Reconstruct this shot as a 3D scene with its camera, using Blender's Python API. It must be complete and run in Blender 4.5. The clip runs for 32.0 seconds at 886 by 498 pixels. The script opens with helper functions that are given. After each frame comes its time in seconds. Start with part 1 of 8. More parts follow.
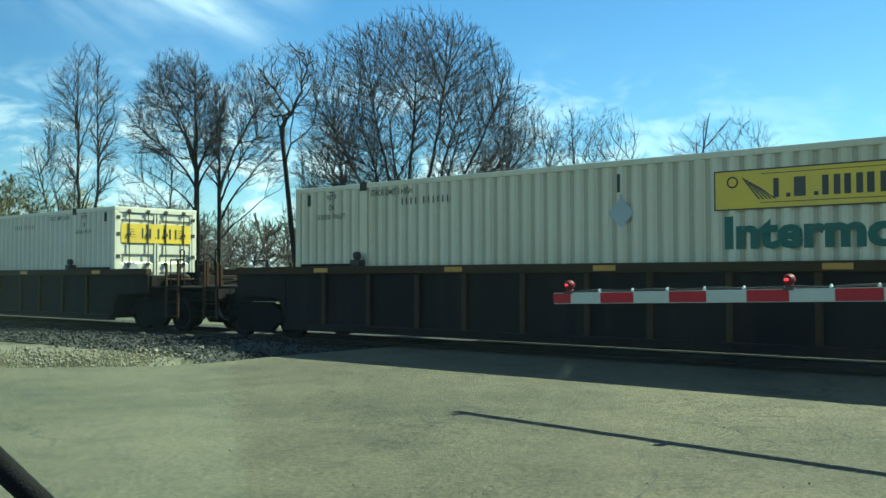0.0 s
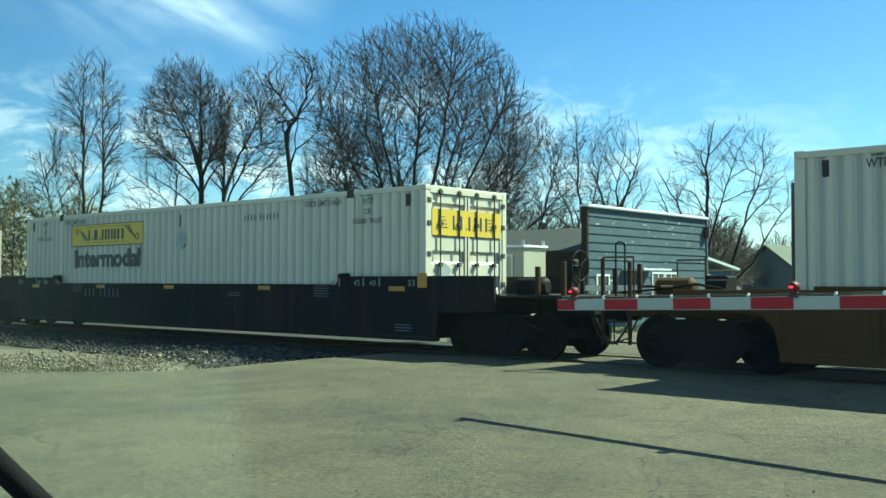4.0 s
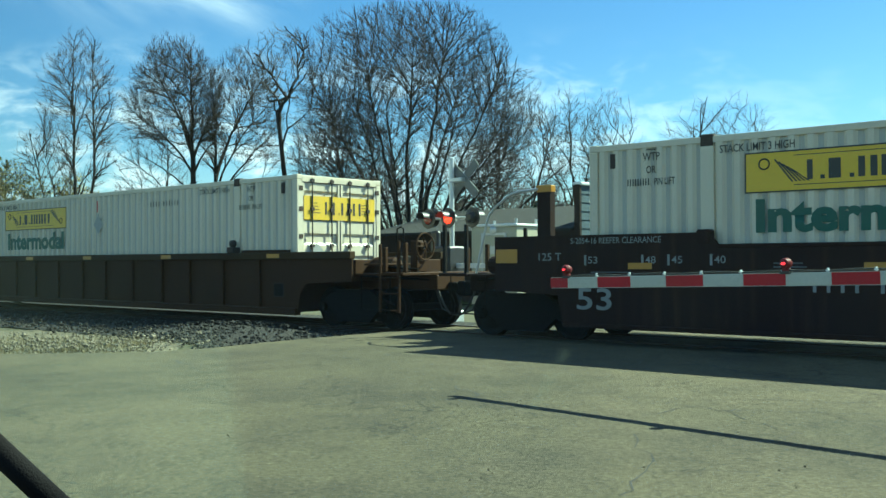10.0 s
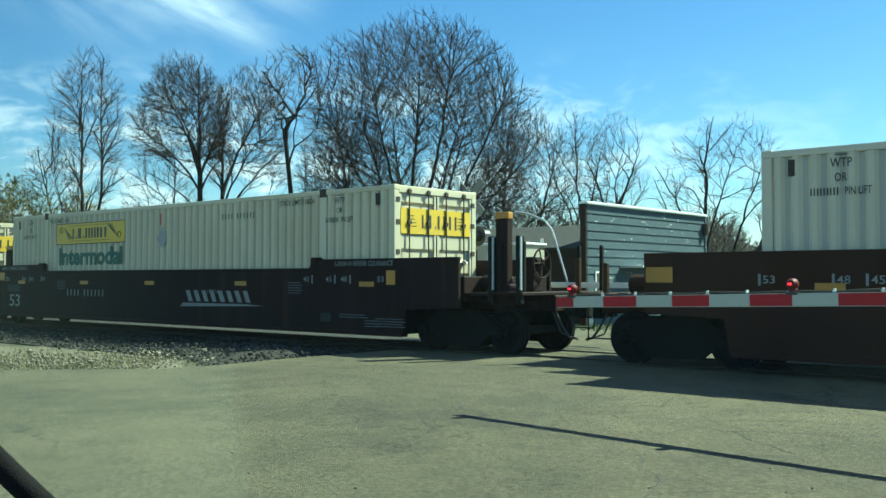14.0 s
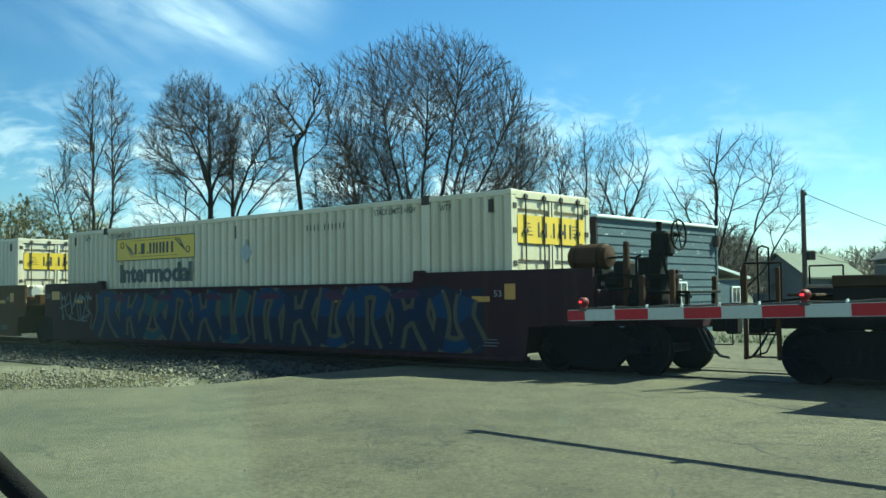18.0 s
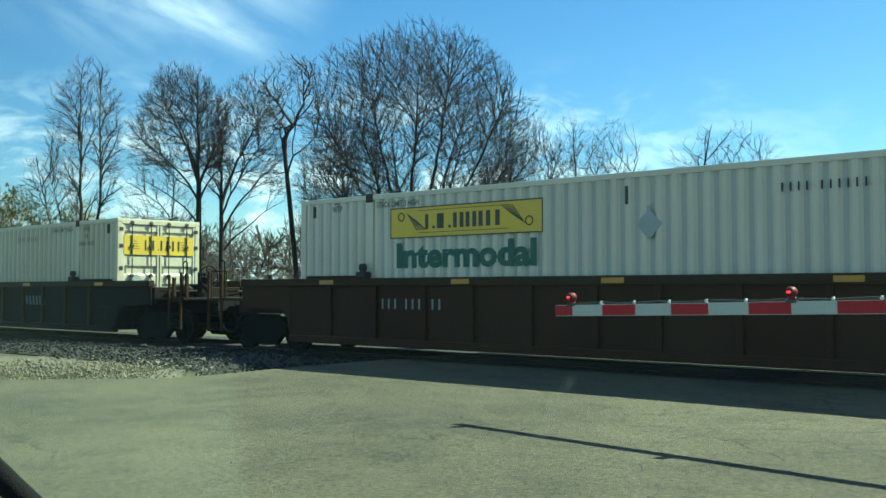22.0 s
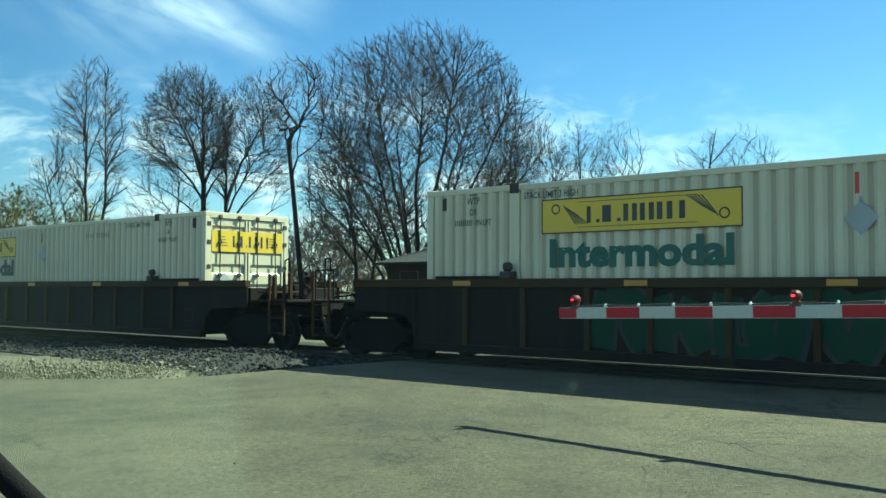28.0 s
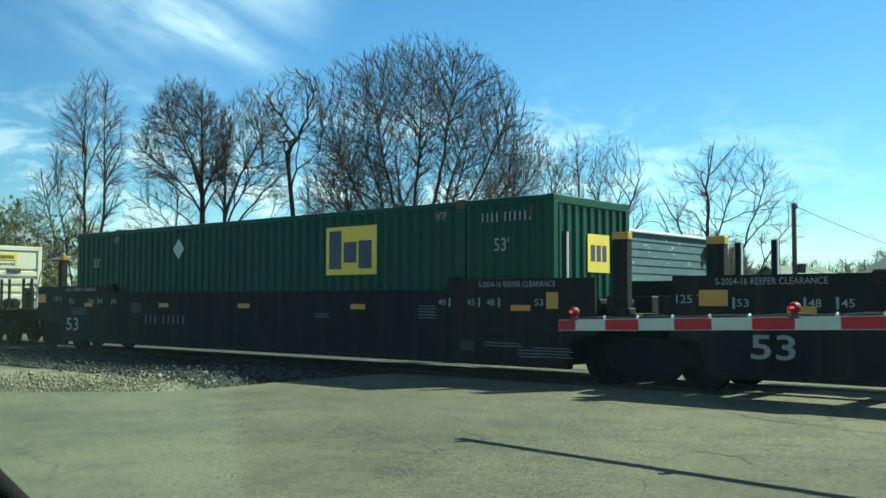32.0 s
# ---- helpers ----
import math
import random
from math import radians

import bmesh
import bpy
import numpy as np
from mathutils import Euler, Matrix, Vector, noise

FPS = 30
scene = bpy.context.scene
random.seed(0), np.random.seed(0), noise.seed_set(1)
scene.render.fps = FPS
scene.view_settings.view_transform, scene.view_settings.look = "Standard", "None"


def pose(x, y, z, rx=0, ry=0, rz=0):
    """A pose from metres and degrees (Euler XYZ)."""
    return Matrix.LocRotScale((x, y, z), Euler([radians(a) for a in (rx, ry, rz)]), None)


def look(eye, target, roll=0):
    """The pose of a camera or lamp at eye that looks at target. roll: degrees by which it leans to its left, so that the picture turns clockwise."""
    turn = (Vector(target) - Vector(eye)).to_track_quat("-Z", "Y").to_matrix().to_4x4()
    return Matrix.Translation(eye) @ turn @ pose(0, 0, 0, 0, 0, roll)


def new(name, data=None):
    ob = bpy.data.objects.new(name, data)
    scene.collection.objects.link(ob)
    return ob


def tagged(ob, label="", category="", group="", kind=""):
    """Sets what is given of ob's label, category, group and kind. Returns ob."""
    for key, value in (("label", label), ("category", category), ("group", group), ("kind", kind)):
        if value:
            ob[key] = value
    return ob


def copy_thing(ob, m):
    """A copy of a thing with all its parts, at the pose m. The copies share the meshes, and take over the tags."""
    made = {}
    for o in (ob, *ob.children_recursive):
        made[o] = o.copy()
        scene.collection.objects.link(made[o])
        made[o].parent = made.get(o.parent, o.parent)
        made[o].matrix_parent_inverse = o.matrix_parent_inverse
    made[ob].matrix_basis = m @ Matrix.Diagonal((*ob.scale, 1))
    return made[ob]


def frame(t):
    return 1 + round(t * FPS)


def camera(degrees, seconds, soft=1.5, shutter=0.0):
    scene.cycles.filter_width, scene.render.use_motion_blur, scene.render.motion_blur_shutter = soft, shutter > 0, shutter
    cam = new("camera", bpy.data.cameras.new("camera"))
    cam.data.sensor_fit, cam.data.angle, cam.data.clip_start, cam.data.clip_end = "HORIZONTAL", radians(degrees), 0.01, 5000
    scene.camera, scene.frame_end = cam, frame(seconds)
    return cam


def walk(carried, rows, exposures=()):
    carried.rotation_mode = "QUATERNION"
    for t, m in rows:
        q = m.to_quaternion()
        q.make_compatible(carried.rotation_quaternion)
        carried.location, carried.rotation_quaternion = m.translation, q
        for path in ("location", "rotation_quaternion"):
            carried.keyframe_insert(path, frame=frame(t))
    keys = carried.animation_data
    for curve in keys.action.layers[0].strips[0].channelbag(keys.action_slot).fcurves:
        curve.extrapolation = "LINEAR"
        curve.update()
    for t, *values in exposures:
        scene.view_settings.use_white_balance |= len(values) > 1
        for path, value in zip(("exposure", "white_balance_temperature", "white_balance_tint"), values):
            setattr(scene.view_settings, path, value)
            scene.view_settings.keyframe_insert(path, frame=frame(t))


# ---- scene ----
EYE = (0.0, 0.0, 1.39)
# seconds, yaw, pitch, roll of the held camera
AIM = [
    (0.0, -0.000, 1.589, 0.138),
    (0.5, 0.265, 1.636, 0.122),
    (1.0, 0.375, 1.507, 0.299),
    (1.5, 0.366, 1.488, 0.209),
    (2.0, 0.340, 1.479, 0.182),
    (2.5, 0.326, 1.466, 0.239),
    (3.0, 0.146, 1.628, 0.095),
    (3.5, 0.220, 1.982, -0.123),
    (5.5, 0.301, 1.649, 0.093),
    (6.0, 0.293, 1.579, 0.082),
    (6.5, 0.244, 1.580, 0.085),
    (7.0, 0.265, 1.531, 0.108),
    (7.5, 0.085, 1.532, 0.104),
    (8.0, -0.056, 1.406, 0.180),
    (8.5, -0.136, 1.271, 0.181),
    (9.0, -0.103, 0.976, 0.274),
    (9.5, -0.136, 0.776, 0.304),
    (10.0, -0.168, 0.690, 0.282),
    (10.5, -0.063, 0.589, 0.294),
    (11.0, 0.042, 0.752, 0.316),
    (11.5, 0.147, 1.194, 0.084),
    (12.0, 0.213, 1.692, -0.069),
    (12.5, 0.190, 1.785, -0.054),
    (13.0, 0.183, 1.750, -0.011),
    (13.5, 0.225, 1.772, -0.120),
    (14.0, 0.163, 1.789, -0.045),
    (14.5, 0.052, 1.753, -0.079),
    (16.5, 0.489, 1.605, -0.188),
    (17.0, 1.308, 1.689, 0.062),
    (17.5, 1.277, 2.380, 0.512),
    (18.0, 0.802, 2.666, 0.608),
    (18.5, 0.787, 2.615, 0.716),
    (19.0, 0.306, 2.929, 0.776),
    (19.5, 0.115, 3.133, 0.709),
    (20.0, 0.120, 3.093, 0.368),
    (20.5, 0.145, 2.755, 0.056),
    (21.0, 0.074, 2.491, 0.104),
    (21.5, 0.117, 2.372, 0.105),
    (22.0, 0.101, 2.310, 0.079),
    (22.5, 0.080, 2.291, -0.075),
    (23.0, 0.237, 2.360, -0.072),
    (23.5, 0.511, 2.638, 0.558),
    (24.0, 0.246, 3.440, 1.094),
    (24.5, -0.203, 3.669, 1.199),
    (26.5, -0.200, 3.122, 0.327),
    (27.0, -0.400, 2.812, -0.166),
    (27.5, -0.365, 2.734, -0.407),
    (28.0, 0.339, 2.418, -0.205),
    (28.5, 0.696, 2.470, -0.189),
    (29.0, 0.267, 2.846, -0.114),
    (29.5, 0.033, 2.797, -0.170),
    (30.0, 0.314, 3.082, -0.167),
    (30.5, 0.386, 3.172, -0.083),
    (31.0, 0.478, 2.602, -0.089),
    (31.5, 0.353, 2.963, -0.074),
    (32.0, 0.269, 3.138, -0.150),]
cam = camera(49.31, 32.0)
LENS_TINT = (1.36, 5350, -24)
walk(cam, [(t, pose(*EYE, 90 + p, r, y)) for t, y, p, r in AIM], [(0.0, *LENS_TINT), (32.0, *LENS_TINT)])

# ---- light ----
SUN_EL, SUN_AZ = radians(44.0), math.atan2(0.919, 0.411)   # azimuth clockwise from +y
world = bpy.data.worlds.new("sky")
scene.world = world
world.use_nodes = True
wn, wl = world.node_tree.nodes, world.node_tree.links
wn.clear()
w_out = wn.new("ShaderNodeOutputWorld")
w_bg = wn.new("ShaderNodeBackground")
w_sky = wn.new("ShaderNodeTexSky")
w_sky.sky_type = "NISHITA"
w_sky.sun_disc = False
w_sky.sun_elevation = SUN_EL
w_sky.sun_rotation = SUN_AZ
w_sky.air_density, w_sky.dust_density, w_sky.ozone_density = 1.0, 0.25, 2.6
w_bg.inputs["Strength"].default_value = 0.0505
# clouds lie on the sky's dome: a streaked cirrus band in the north-west, low puffs over the trees
def sky_node(kind, op="", a=None, b=None, c=None):
    nd = wn.new(kind)
    if op:
        nd.operation = op
    for k, v in enumerate((a, b, c)):
        if v is None:
            continue
        if isinstance(v, (int, float)):
            nd.inputs[k].default_value = v
        else:
            wl.new(v, nd.inputs[k])
    return nd.outputs[0]


def calc(op, a, b=None, c=None):
    return sky_node("ShaderNodeMath", op, a, b, c)


def smooth(v, lo, hi):
    nd = wn.new("ShaderNodeMapRange")
    nd.interpolation_type = "SMOOTHSTEP"
    nd.inputs["From Min"].default_value, nd.inputs["From Max"].default_value = lo, hi
    wl.new(v, nd.inputs["Value"])
    return nd.outputs["Result"]


def sky_noise(u, v, scale, detail, rough, seed, warp=0.0):
    cb = wn.new("ShaderNodeCombineXYZ")
    wl.new(u, cb.inputs[0])
    wl.new(v, cb.inputs[1])
    cb.inputs[2].default_value = seed
    nd = wn.new("ShaderNodeTexNoise")
    nd.inputs["Scale"].default_value, nd.inputs["Detail"].default_value = scale, detail
    nd.inputs["Roughness"].default_value, nd.inputs["Distortion"].default_value = rough, warp
    wl.new(cb.outputs[0], nd.inputs["Vector"])
    return nd.outputs["Fac"]


w_tc = wn.new("ShaderNodeTexCoord")
w_sep = wn.new("ShaderNodeSeparateXYZ")
wl.new(w_tc.outputs["Generated"], w_sep.inputs[0])
w_far = calc("ADD", calc("ABSOLUTE", w_sep.outputs["Y"]), 0.05)
w_u, w_v = calc("DIVIDE", w_sep.outputs["X"], w_far), calc("DIVIDE", w_sep.outputs["Z"], w_far)
# along and across the cirrus band
c_s = calc("SUBTRACT", calc("MULTIPLY", calc("ADD", w_u, 0.231), 0.89), calc("MULTIPLY", calc("SUBTRACT", w_v, 0.272), 0.455))
c_n = calc("ADD", calc("MULTIPLY", calc("ADD", w_u, 0.231), 0.455), calc("MULTIPLY", calc("SUBTRACT", w_v, 0.272), 0.89))
streak = sky_noise(calc("MULTIPLY", c_s, 0.22), c_n, 26.0, 6, 0.62, 3.7, 0.6)
wisp = sky_noise(calc("MULTIPLY", c_s, 0.6), c_n, 9.0, 3, 0.5, 8.2)
veil = calc("MULTIPLY", calc("MULTIPLY", smooth(streak, 0.22, 0.80), smooth(wisp, 0.24, 0.70)), calc("MULTIPLY", smooth(c_n, -0.12, -0.02), smooth(c_s, 0.125, 0.03)))
core = calc("MULTIPLY", calc("MULTIPLY", smooth(calc("ABSOLUTE", calc("ADD", c_n, calc("MULTIPLY", wisp, 0.012))), 0.020, 0.0), smooth(calc("ABSOLUTE", calc("ADD", c_s, 0.0)), 0.085, 0.01)), smooth(streak, 0.25, 0.60))
puff = sky_noise(w_u, calc("MULTIPLY", w_v, 2.4), 15.0, 6, 0.60, 1.3, 0.3)
low_band = calc("MULTIPLY", smooth(w_v, 0.24, 0.10), smooth(w_u, 0.60, -0.15))
puffs = calc("MULTIPLY", smooth(puff, 0.46, 0.66), low_band)
cover = calc("MINIMUM", calc("ADD", calc("ADD", calc("MULTIPLY", veil, 0.62), calc("MULTIPLY", core, 0.42)), calc("MULTIPLY", puffs, 0.95)), 0.95)
w_hsv = wn.new("ShaderNodeHueSaturation")
w_hsv.inputs["Hue"].default_value = 0.506
w_hsv.inputs["Saturation"].default_value = 1.17
w_hsv.inputs["Value"].default_value = 1.12
wl.new(w_sky.outputs["Color"], w_hsv.inputs["Color"])
w_mix = wn.new("ShaderNodeMix")
w_mix.data_type = "RGBA"
w_mix.inputs[7].default_value = (9.6, 9.9, 10.2, 1)
wl.new(cover, w_mix.inputs[0])
wl.new(w_hsv.outputs["Color"], w_mix.inputs[6])
wl.new(w_mix.outputs[2], w_bg.inputs["Color"])
wl.new(w_bg.outputs["Background"], w_out.inputs["Surface"])

sun_data = bpy.data.lights.new("sun", "SUN")
sun_data.energy, sun_data.angle, sun_data.color = 5.0, radians(0.53), (1.0, 0.915, 0.70)
sun = new("sun", sun_data)
sun.matrix_world = look((math.sin(SUN_AZ) * 60, math.cos(SUN_AZ) * 60, 60 * math.tan(SUN_EL)), (0, 0, 0))


# ---- materials ----
def principled(name):
    m = bpy.data.materials.new(name)
    m.use_nodes = True
    return m, m.node_tree.nodes, m.node_tree.links, m.node_tree.nodes["Principled BSDF"]


def mixer(ns, ls, fac, a, b, blend="MIX"):
    n = ns.new("ShaderNodeMix")
    n.data_type, n.blend_type = "RGBA", blend
    for i, v in ((0, fac), (6, a), (7, b)):
        if isinstance(v, bpy.types.NodeSocket):
            ls.new(v, n.inputs[i])
        else:
            n.inputs[i].default_value = v if i == 0 else (*v, 1)
    return n.outputs[2]


def field(ns, ls, scale, stretch=(1, 1, 1), detail=5, lo=0.4, hi=0.7, shift=0.0, gain=1.0, rough=0.55):
    """A clamped noise field from 0 to gain in the thing's own space."""
    tc, inf, ad, mp = ns.new("ShaderNodeTexCoord"), ns.new("ShaderNodeObjectInfo"), ns.new("ShaderNodeVectorMath"), ns.new("ShaderNodeMapping")
    mu = ns.new("ShaderNodeMath")
    mu.operation = "MULTIPLY_ADD"
    mu.inputs[1].default_value, mu.inputs[2].default_value = 61.0, shift
    ls.new(inf.outputs["Random"], mu.inputs[0])
    ad.operation = "ADD"
    ls.new(tc.outputs["Object"], ad.inputs[0])
    ls.new(mu.outputs[0], ad.inputs[1])
    mp.inputs["Scale"].default_value = stretch
    ls.new(ad.outputs[0], mp.inputs["Vector"])
    no = ns.new("ShaderNodeTexNoise")
    no.inputs["Scale"].default_value, no.inputs["Detail"].default_value, no.inputs["Roughness"].default_value = scale, detail, rough
    ls.new(mp.outputs["Vector"], no.inputs["Vector"])
    mr = ns.new("ShaderNodeMapRange")
    mr.inputs["From Min"].default_value, mr.inputs["From Max"].default_value, mr.inputs["To Max"].default_value = lo, hi, gain
    ls.new(no.outputs["Fac"], mr.inputs["Value"])
    return mr.outputs["Result"]


def bumped(ns, ls, bsdf, height, strength, dist):
    b = ns.new("ShaderNodeBump")
    b.inputs["Strength"].default_value, b.inputs["Distance"].default_value = strength, dist
    ls.new(height, b.inputs["Height"])
    ls.new(b.outputs["Normal"], bsdf.inputs["Normal"])


def paint(name, base, rough=0.5, metal=0.0, dirt=(0.16, 0.12, 0.08), amt=0.3, streak=0.0, rust=(0.30, 0.14, 0.06), size=0.9, grain=45.0, bump=0.15, spec=0.5):
    """Painted or bare surface with broad stains, fine grain and, where asked, runs of rust or grime."""
    m, ns, ls, bs = principled(name)
    c = mixer(ns, ls, field(ns, ls, size, gain=amt), base, dirt)
    if streak:
        c = mixer(ns, ls, field(ns, ls, 1.0, (5.5, 5.5, 0.22), 4, 0.5, 0.78, 7.0, streak), c, rust)
    g = field(ns, ls, grain, (1, 1, 1), 3, 0.25, 0.8, 3.0)
    c = mixer(ns, ls, g, c, tuple(v * 0.82 for v in base), "MIX") if amt > 0.5 else mixer(ns, ls, 0.10, c, g, "OVERLAY")
    ls.new(c, bs.inputs["Base Color"])
    bs.inputs["Roughness"].default_value, bs.inputs["Metallic"].default_value = rough, metal
    bs.inputs["Specular IOR Level"].default_value = spec
    if bump:
        bumped(ns, ls, bs, g, bump, 0.01)
    return m


def glow(name, colour, strength):
    m, ns, ls, bs = principled(name)
    bs.inputs["Base Color"].default_value = (*colour, 1)
    bs.inputs["Emission Color"].default_value = (*colour, 1)
    bs.inputs["Emission Strength"].default_value = strength
    bs.inputs["Roughness"].default_value = 0.2
    return m


def asphalt_material():
    m, ns, ls, bs = principled("old_asphalt")
    c = mixer(ns, ls, field(ns, ls, 0.13, (1, 1, 1), 6, 0.36, 0.66, 0.0), (0.1195, 0.1045, 0.0610), (0.0765, 0.0695, 0.0445))
    c = mixer(ns, ls, field(ns, ls, 0.60, (1.0, 1.2, 1), 7, 0.50, 0.74, 11.0, 0.75, 0.65), c, (0.0465, 0.0429, 0.0304))
    c = mixer(ns, ls, field(ns, ls, 2.2, (1, 1, 1), 6, 0.52, 0.75, 31.0, 0.7, 0.7), c, (0.1015, 0.0877, 0.0545))
    c = mixer(ns, ls, field(ns, ls, 0.55, (1.0, 0.8, 1), 8, 0.47, 0.64, 71.0, 0.62, 0.7), c, (0.0560, 0.0505, 0.0360))
    c = mixer(ns, ls, field(ns, ls, 0.30, (1.2, 0.7, 1), 6, 0.46, 0.64, 91.0, 0.60, 0.6), c, (0.1380, 0.1170, 0.0720))
    c = mixer(ns, ls, field(ns, ls, 2.6, (1.0, 0.8, 1), 7, 0.50, 0.68, 131.0, 0.5, 0.75), c, (0.0440, 0.0400, 0.0290))
    agg = field(ns, ls, 20.0, (1, 1, 1), 6, 0.36, 0.66, 5.0, 1.0, 0.85)
    c = mixer(ns, ls, 0.50, c, agg, "OVERLAY")
    pit = field(ns, ls, 55.0, (1, 1, 1), 2, 0.62, 0.72, 51.0, 0.6)
    c = mixer(ns, ls, pit, c, (0.0196, 0.0186, 0.0146))
    tc, vo = ns.new("ShaderNodeTexCoord"), ns.new("ShaderNodeTexVoronoi")
    vo.feature = "DISTANCE_TO_EDGE"
    vo.inputs["Scale"].default_value = 1.1
    no = ns.new("ShaderNodeTexNoise")
    no.inputs["Scale"].default_value, no.inputs["Detail"].default_value = 2.2, 6
    va = ns.new("ShaderNodeVectorMath")
    va.operation = "MULTIPLY_ADD"
    va.inputs[1].default_value = (0.8, 0.8, 0.8)
    ls.new(tc.outputs["Object"], no.inputs["Vector"])
    ls.new(no.outputs["Color"], va.inputs[0])
    ls.new(tc.outputs["Object"], va.inputs[2])
    ls.new(va.outputs[0], vo.inputs["Vector"])
    mr = ns.new("ShaderNodeMapRange")
    mr.inputs["From Min"].default_value, mr.inputs["From Max"].default_value = 0.003, 0.022
    mr.inputs["To Min"].default_value, mr.inputs["To Max"].default_value = 1.0, 0.0
    ls.new(vo.outputs["Distance"], mr.inputs["Value"])
    mm = ns.new("ShaderNodeMath")
    mm.operation = "MULTIPLY"
    ls.new(mr.outputs["Result"], mm.inputs[0])
    ls.new(field(ns, ls, 0.35, (1, 1, 1), 4, 0.46, 0.60, 23.0, 0.75), mm.inputs[1])
    c3 = mixer(ns, ls, mm.outputs[0], c, (0.0262, 0.0243, 0.0184))
    ls.new(c3, bs.inputs["Base Color"])
    bs.inputs["Roughness"].default_value = 0.9
    bs.inputs["Specular IOR Level"].default_value = 0.25
    bumped(ns, ls, bs, agg, 0.6, 0.012)
    return m


def spread(name, a, b, c, scale, bump=0.4, rough=0.95):
    """Loose ground in three colours at two scales."""
    m, ns, ls, bs = principled(name)
    f = field(ns, ls, scale, (1, 1, 1), 6, 0.35, 0.68)
    g = field(ns, ls, scale * 9, (1, 1, 1), 4, 0.3, 0.72, 4.0)
    k = mixer(ns, ls, g, mixer(ns, ls, f, a, b), c)
    ls.new(k, bs.inputs["Base Color"])
    bs.inputs["Roughness"].default_value = rough
    bumped(ns, ls, bs, g, bump, 0.03)
    return m


def island_mix(name, a, b, rough=0.9):
    """Loose pieces in one mesh, each of its own shade."""
    m, ns, ls, bs = principled(name)
    ge = ns.new("ShaderNodeNewGeometry")
    c = mixer(ns, ls, ge.outputs["Random Per Island"], a, b)
    c = mixer(ns, ls, field(ns, ls, 14.0, gain=0.5), c, tuple(v * 0.6 for v in a))
    ls.new(c, bs.inputs["Base Color"])
    bs.inputs["Roughness"].default_value = rough
    return m


ASPHALT = asphalt_material()
GRASS = spread("grass_and_dirt", (0.050, 0.060, 0.022), (0.070, 0.070, 0.032), (0.085, 0.072, 0.042), 0.5)
# train's shade is put into the ballast colours; verge stone is their lit copy
BALLAST = spread("shaded_ballast_bed", (0.0243, 0.0222, 0.0179), (0.0172, 0.0157, 0.0129), (0.0386, 0.0358, 0.0300), 3.0, 0.9)
PALESTONE = island_mix("verge_stone", (0.13, 0.115, 0.078), (0.26, 0.225, 0.155))
SHADED_STONE = island_mix("shaded_ballast_stone", (0.0100, 0.0092, 0.0075), (0.0240, 0.0224, 0.0180))
VERGE = spread("dry_verge", (0.120, 0.104, 0.062), (0.075, 0.070, 0.036), (0.170, 0.150, 0.100), 1.4, 0.8)
STRAW = island_mix("dry_grass", (0.26, 0.21, 0.11), (0.15, 0.135, 0.065))
GREENBLADE = island_mix("green_grass", (0.0307, 0.0614, 0.0102), (0.0614, 0.0870, 0.0205))
TAR = paint("crack", (0.028, 0.027, 0.025), 0.9, amt=0.2, bump=0)
RUBBER = paint("black_rubber", (0.018, 0.018, 0.018), 0.75, amt=0.2, grain=300.0, bump=0.3)
STEEL = paint("rail_steel", (0.070, 0.050, 0.038), 0.75, 0.3, (0.05, 0.03, 0.02), 0.6, spec=0.2)
RAILTOP = paint("rail_head", (0.075, 0.066, 0.058), 0.7, 0.3, (0.05, 0.038, 0.03), amt=0.4, bump=0, spec=0.2)
ARMWHITE = paint("white_sheeting", (0.46, 0.46, 0.40), 0.5, dirt=(0.34, 0.33, 0.27), amt=0.35, spec=0.3)
GALV = paint("galvanised", (0.55, 0.56, 0.55), 0.42, 0.7, (0.35, 0.34, 0.32), 0.4)
WHITE = paint("white_enamel", (0.74, 0.75, 0.72), 0.45, dirt=(0.4, 0.37, 0.3), amt=0.25)
SILVER = paint("silver_paint", (0.62, 0.64, 0.62), 0.4, 0.3, (0.4, 0.4, 0.38), 0.3)
RED = paint("red_sheeting", (0.34, 0.011, 0.020), 0.5, dirt=(0.17, 0.012, 0.015), amt=0.35, spec=0.2)
BLACK = paint("black_enamel", (0.018, 0.018, 0.02), 0.45, dirt=(0.07, 0.06, 0.05), amt=0.4)
LENS_DARK = paint("unlit_red_lens", (0.16, 0.008, 0.01), 0.12, amt=0.1, bump=0)
LENS_LIT = glow("lit_red_lens", (1.0, 0.030, 0.010), 1.15)
LED_LIT = glow("lit_gate_lamp", (1.0, 0.015, 0.03), 0.9)
TIE = paint("creosote_tie", (0.0315, 0.0231, 0.0168), 0.9, dirt=(0.0672, 0.0588, 0.0462), amt=0.6)
BARK = paint("grey_bark", (0.0330, 0.0290, 0.0250), 0.95, dirt=(0.0520, 0.0470, 0.0410), amt=0.7, size=2.5, grain=18.0, bump=0.5, spec=0.15)
TWIG = paint("twig_bark", (0.066, 0.052, 0.045), 0.95, dirt=(0.044, 0.036, 0.032), amt=0.5, size=0.5, bump=0, spec=0.15)
TWIG_PALE = paint("pale_twig_bark", (0.090, 0.076, 0.062), 0.95, dirt=(0.06, 0.05, 0.042), amt=0.5, size=0.5, bump=0, spec=0.15)
WILLOW = island_mix("willow_leaf", (0.2167, 0.1951, 0.0650), (0.3323, 0.2890, 0.1156))
BUSH = island_mix("far_brush", (0.0640, 0.0499, 0.0384), (0.1088, 0.0896, 0.0704))
FIR = island_mix("fir_needles", (0.02, 0.04, 0.018), (0.045, 0.07, 0.03))

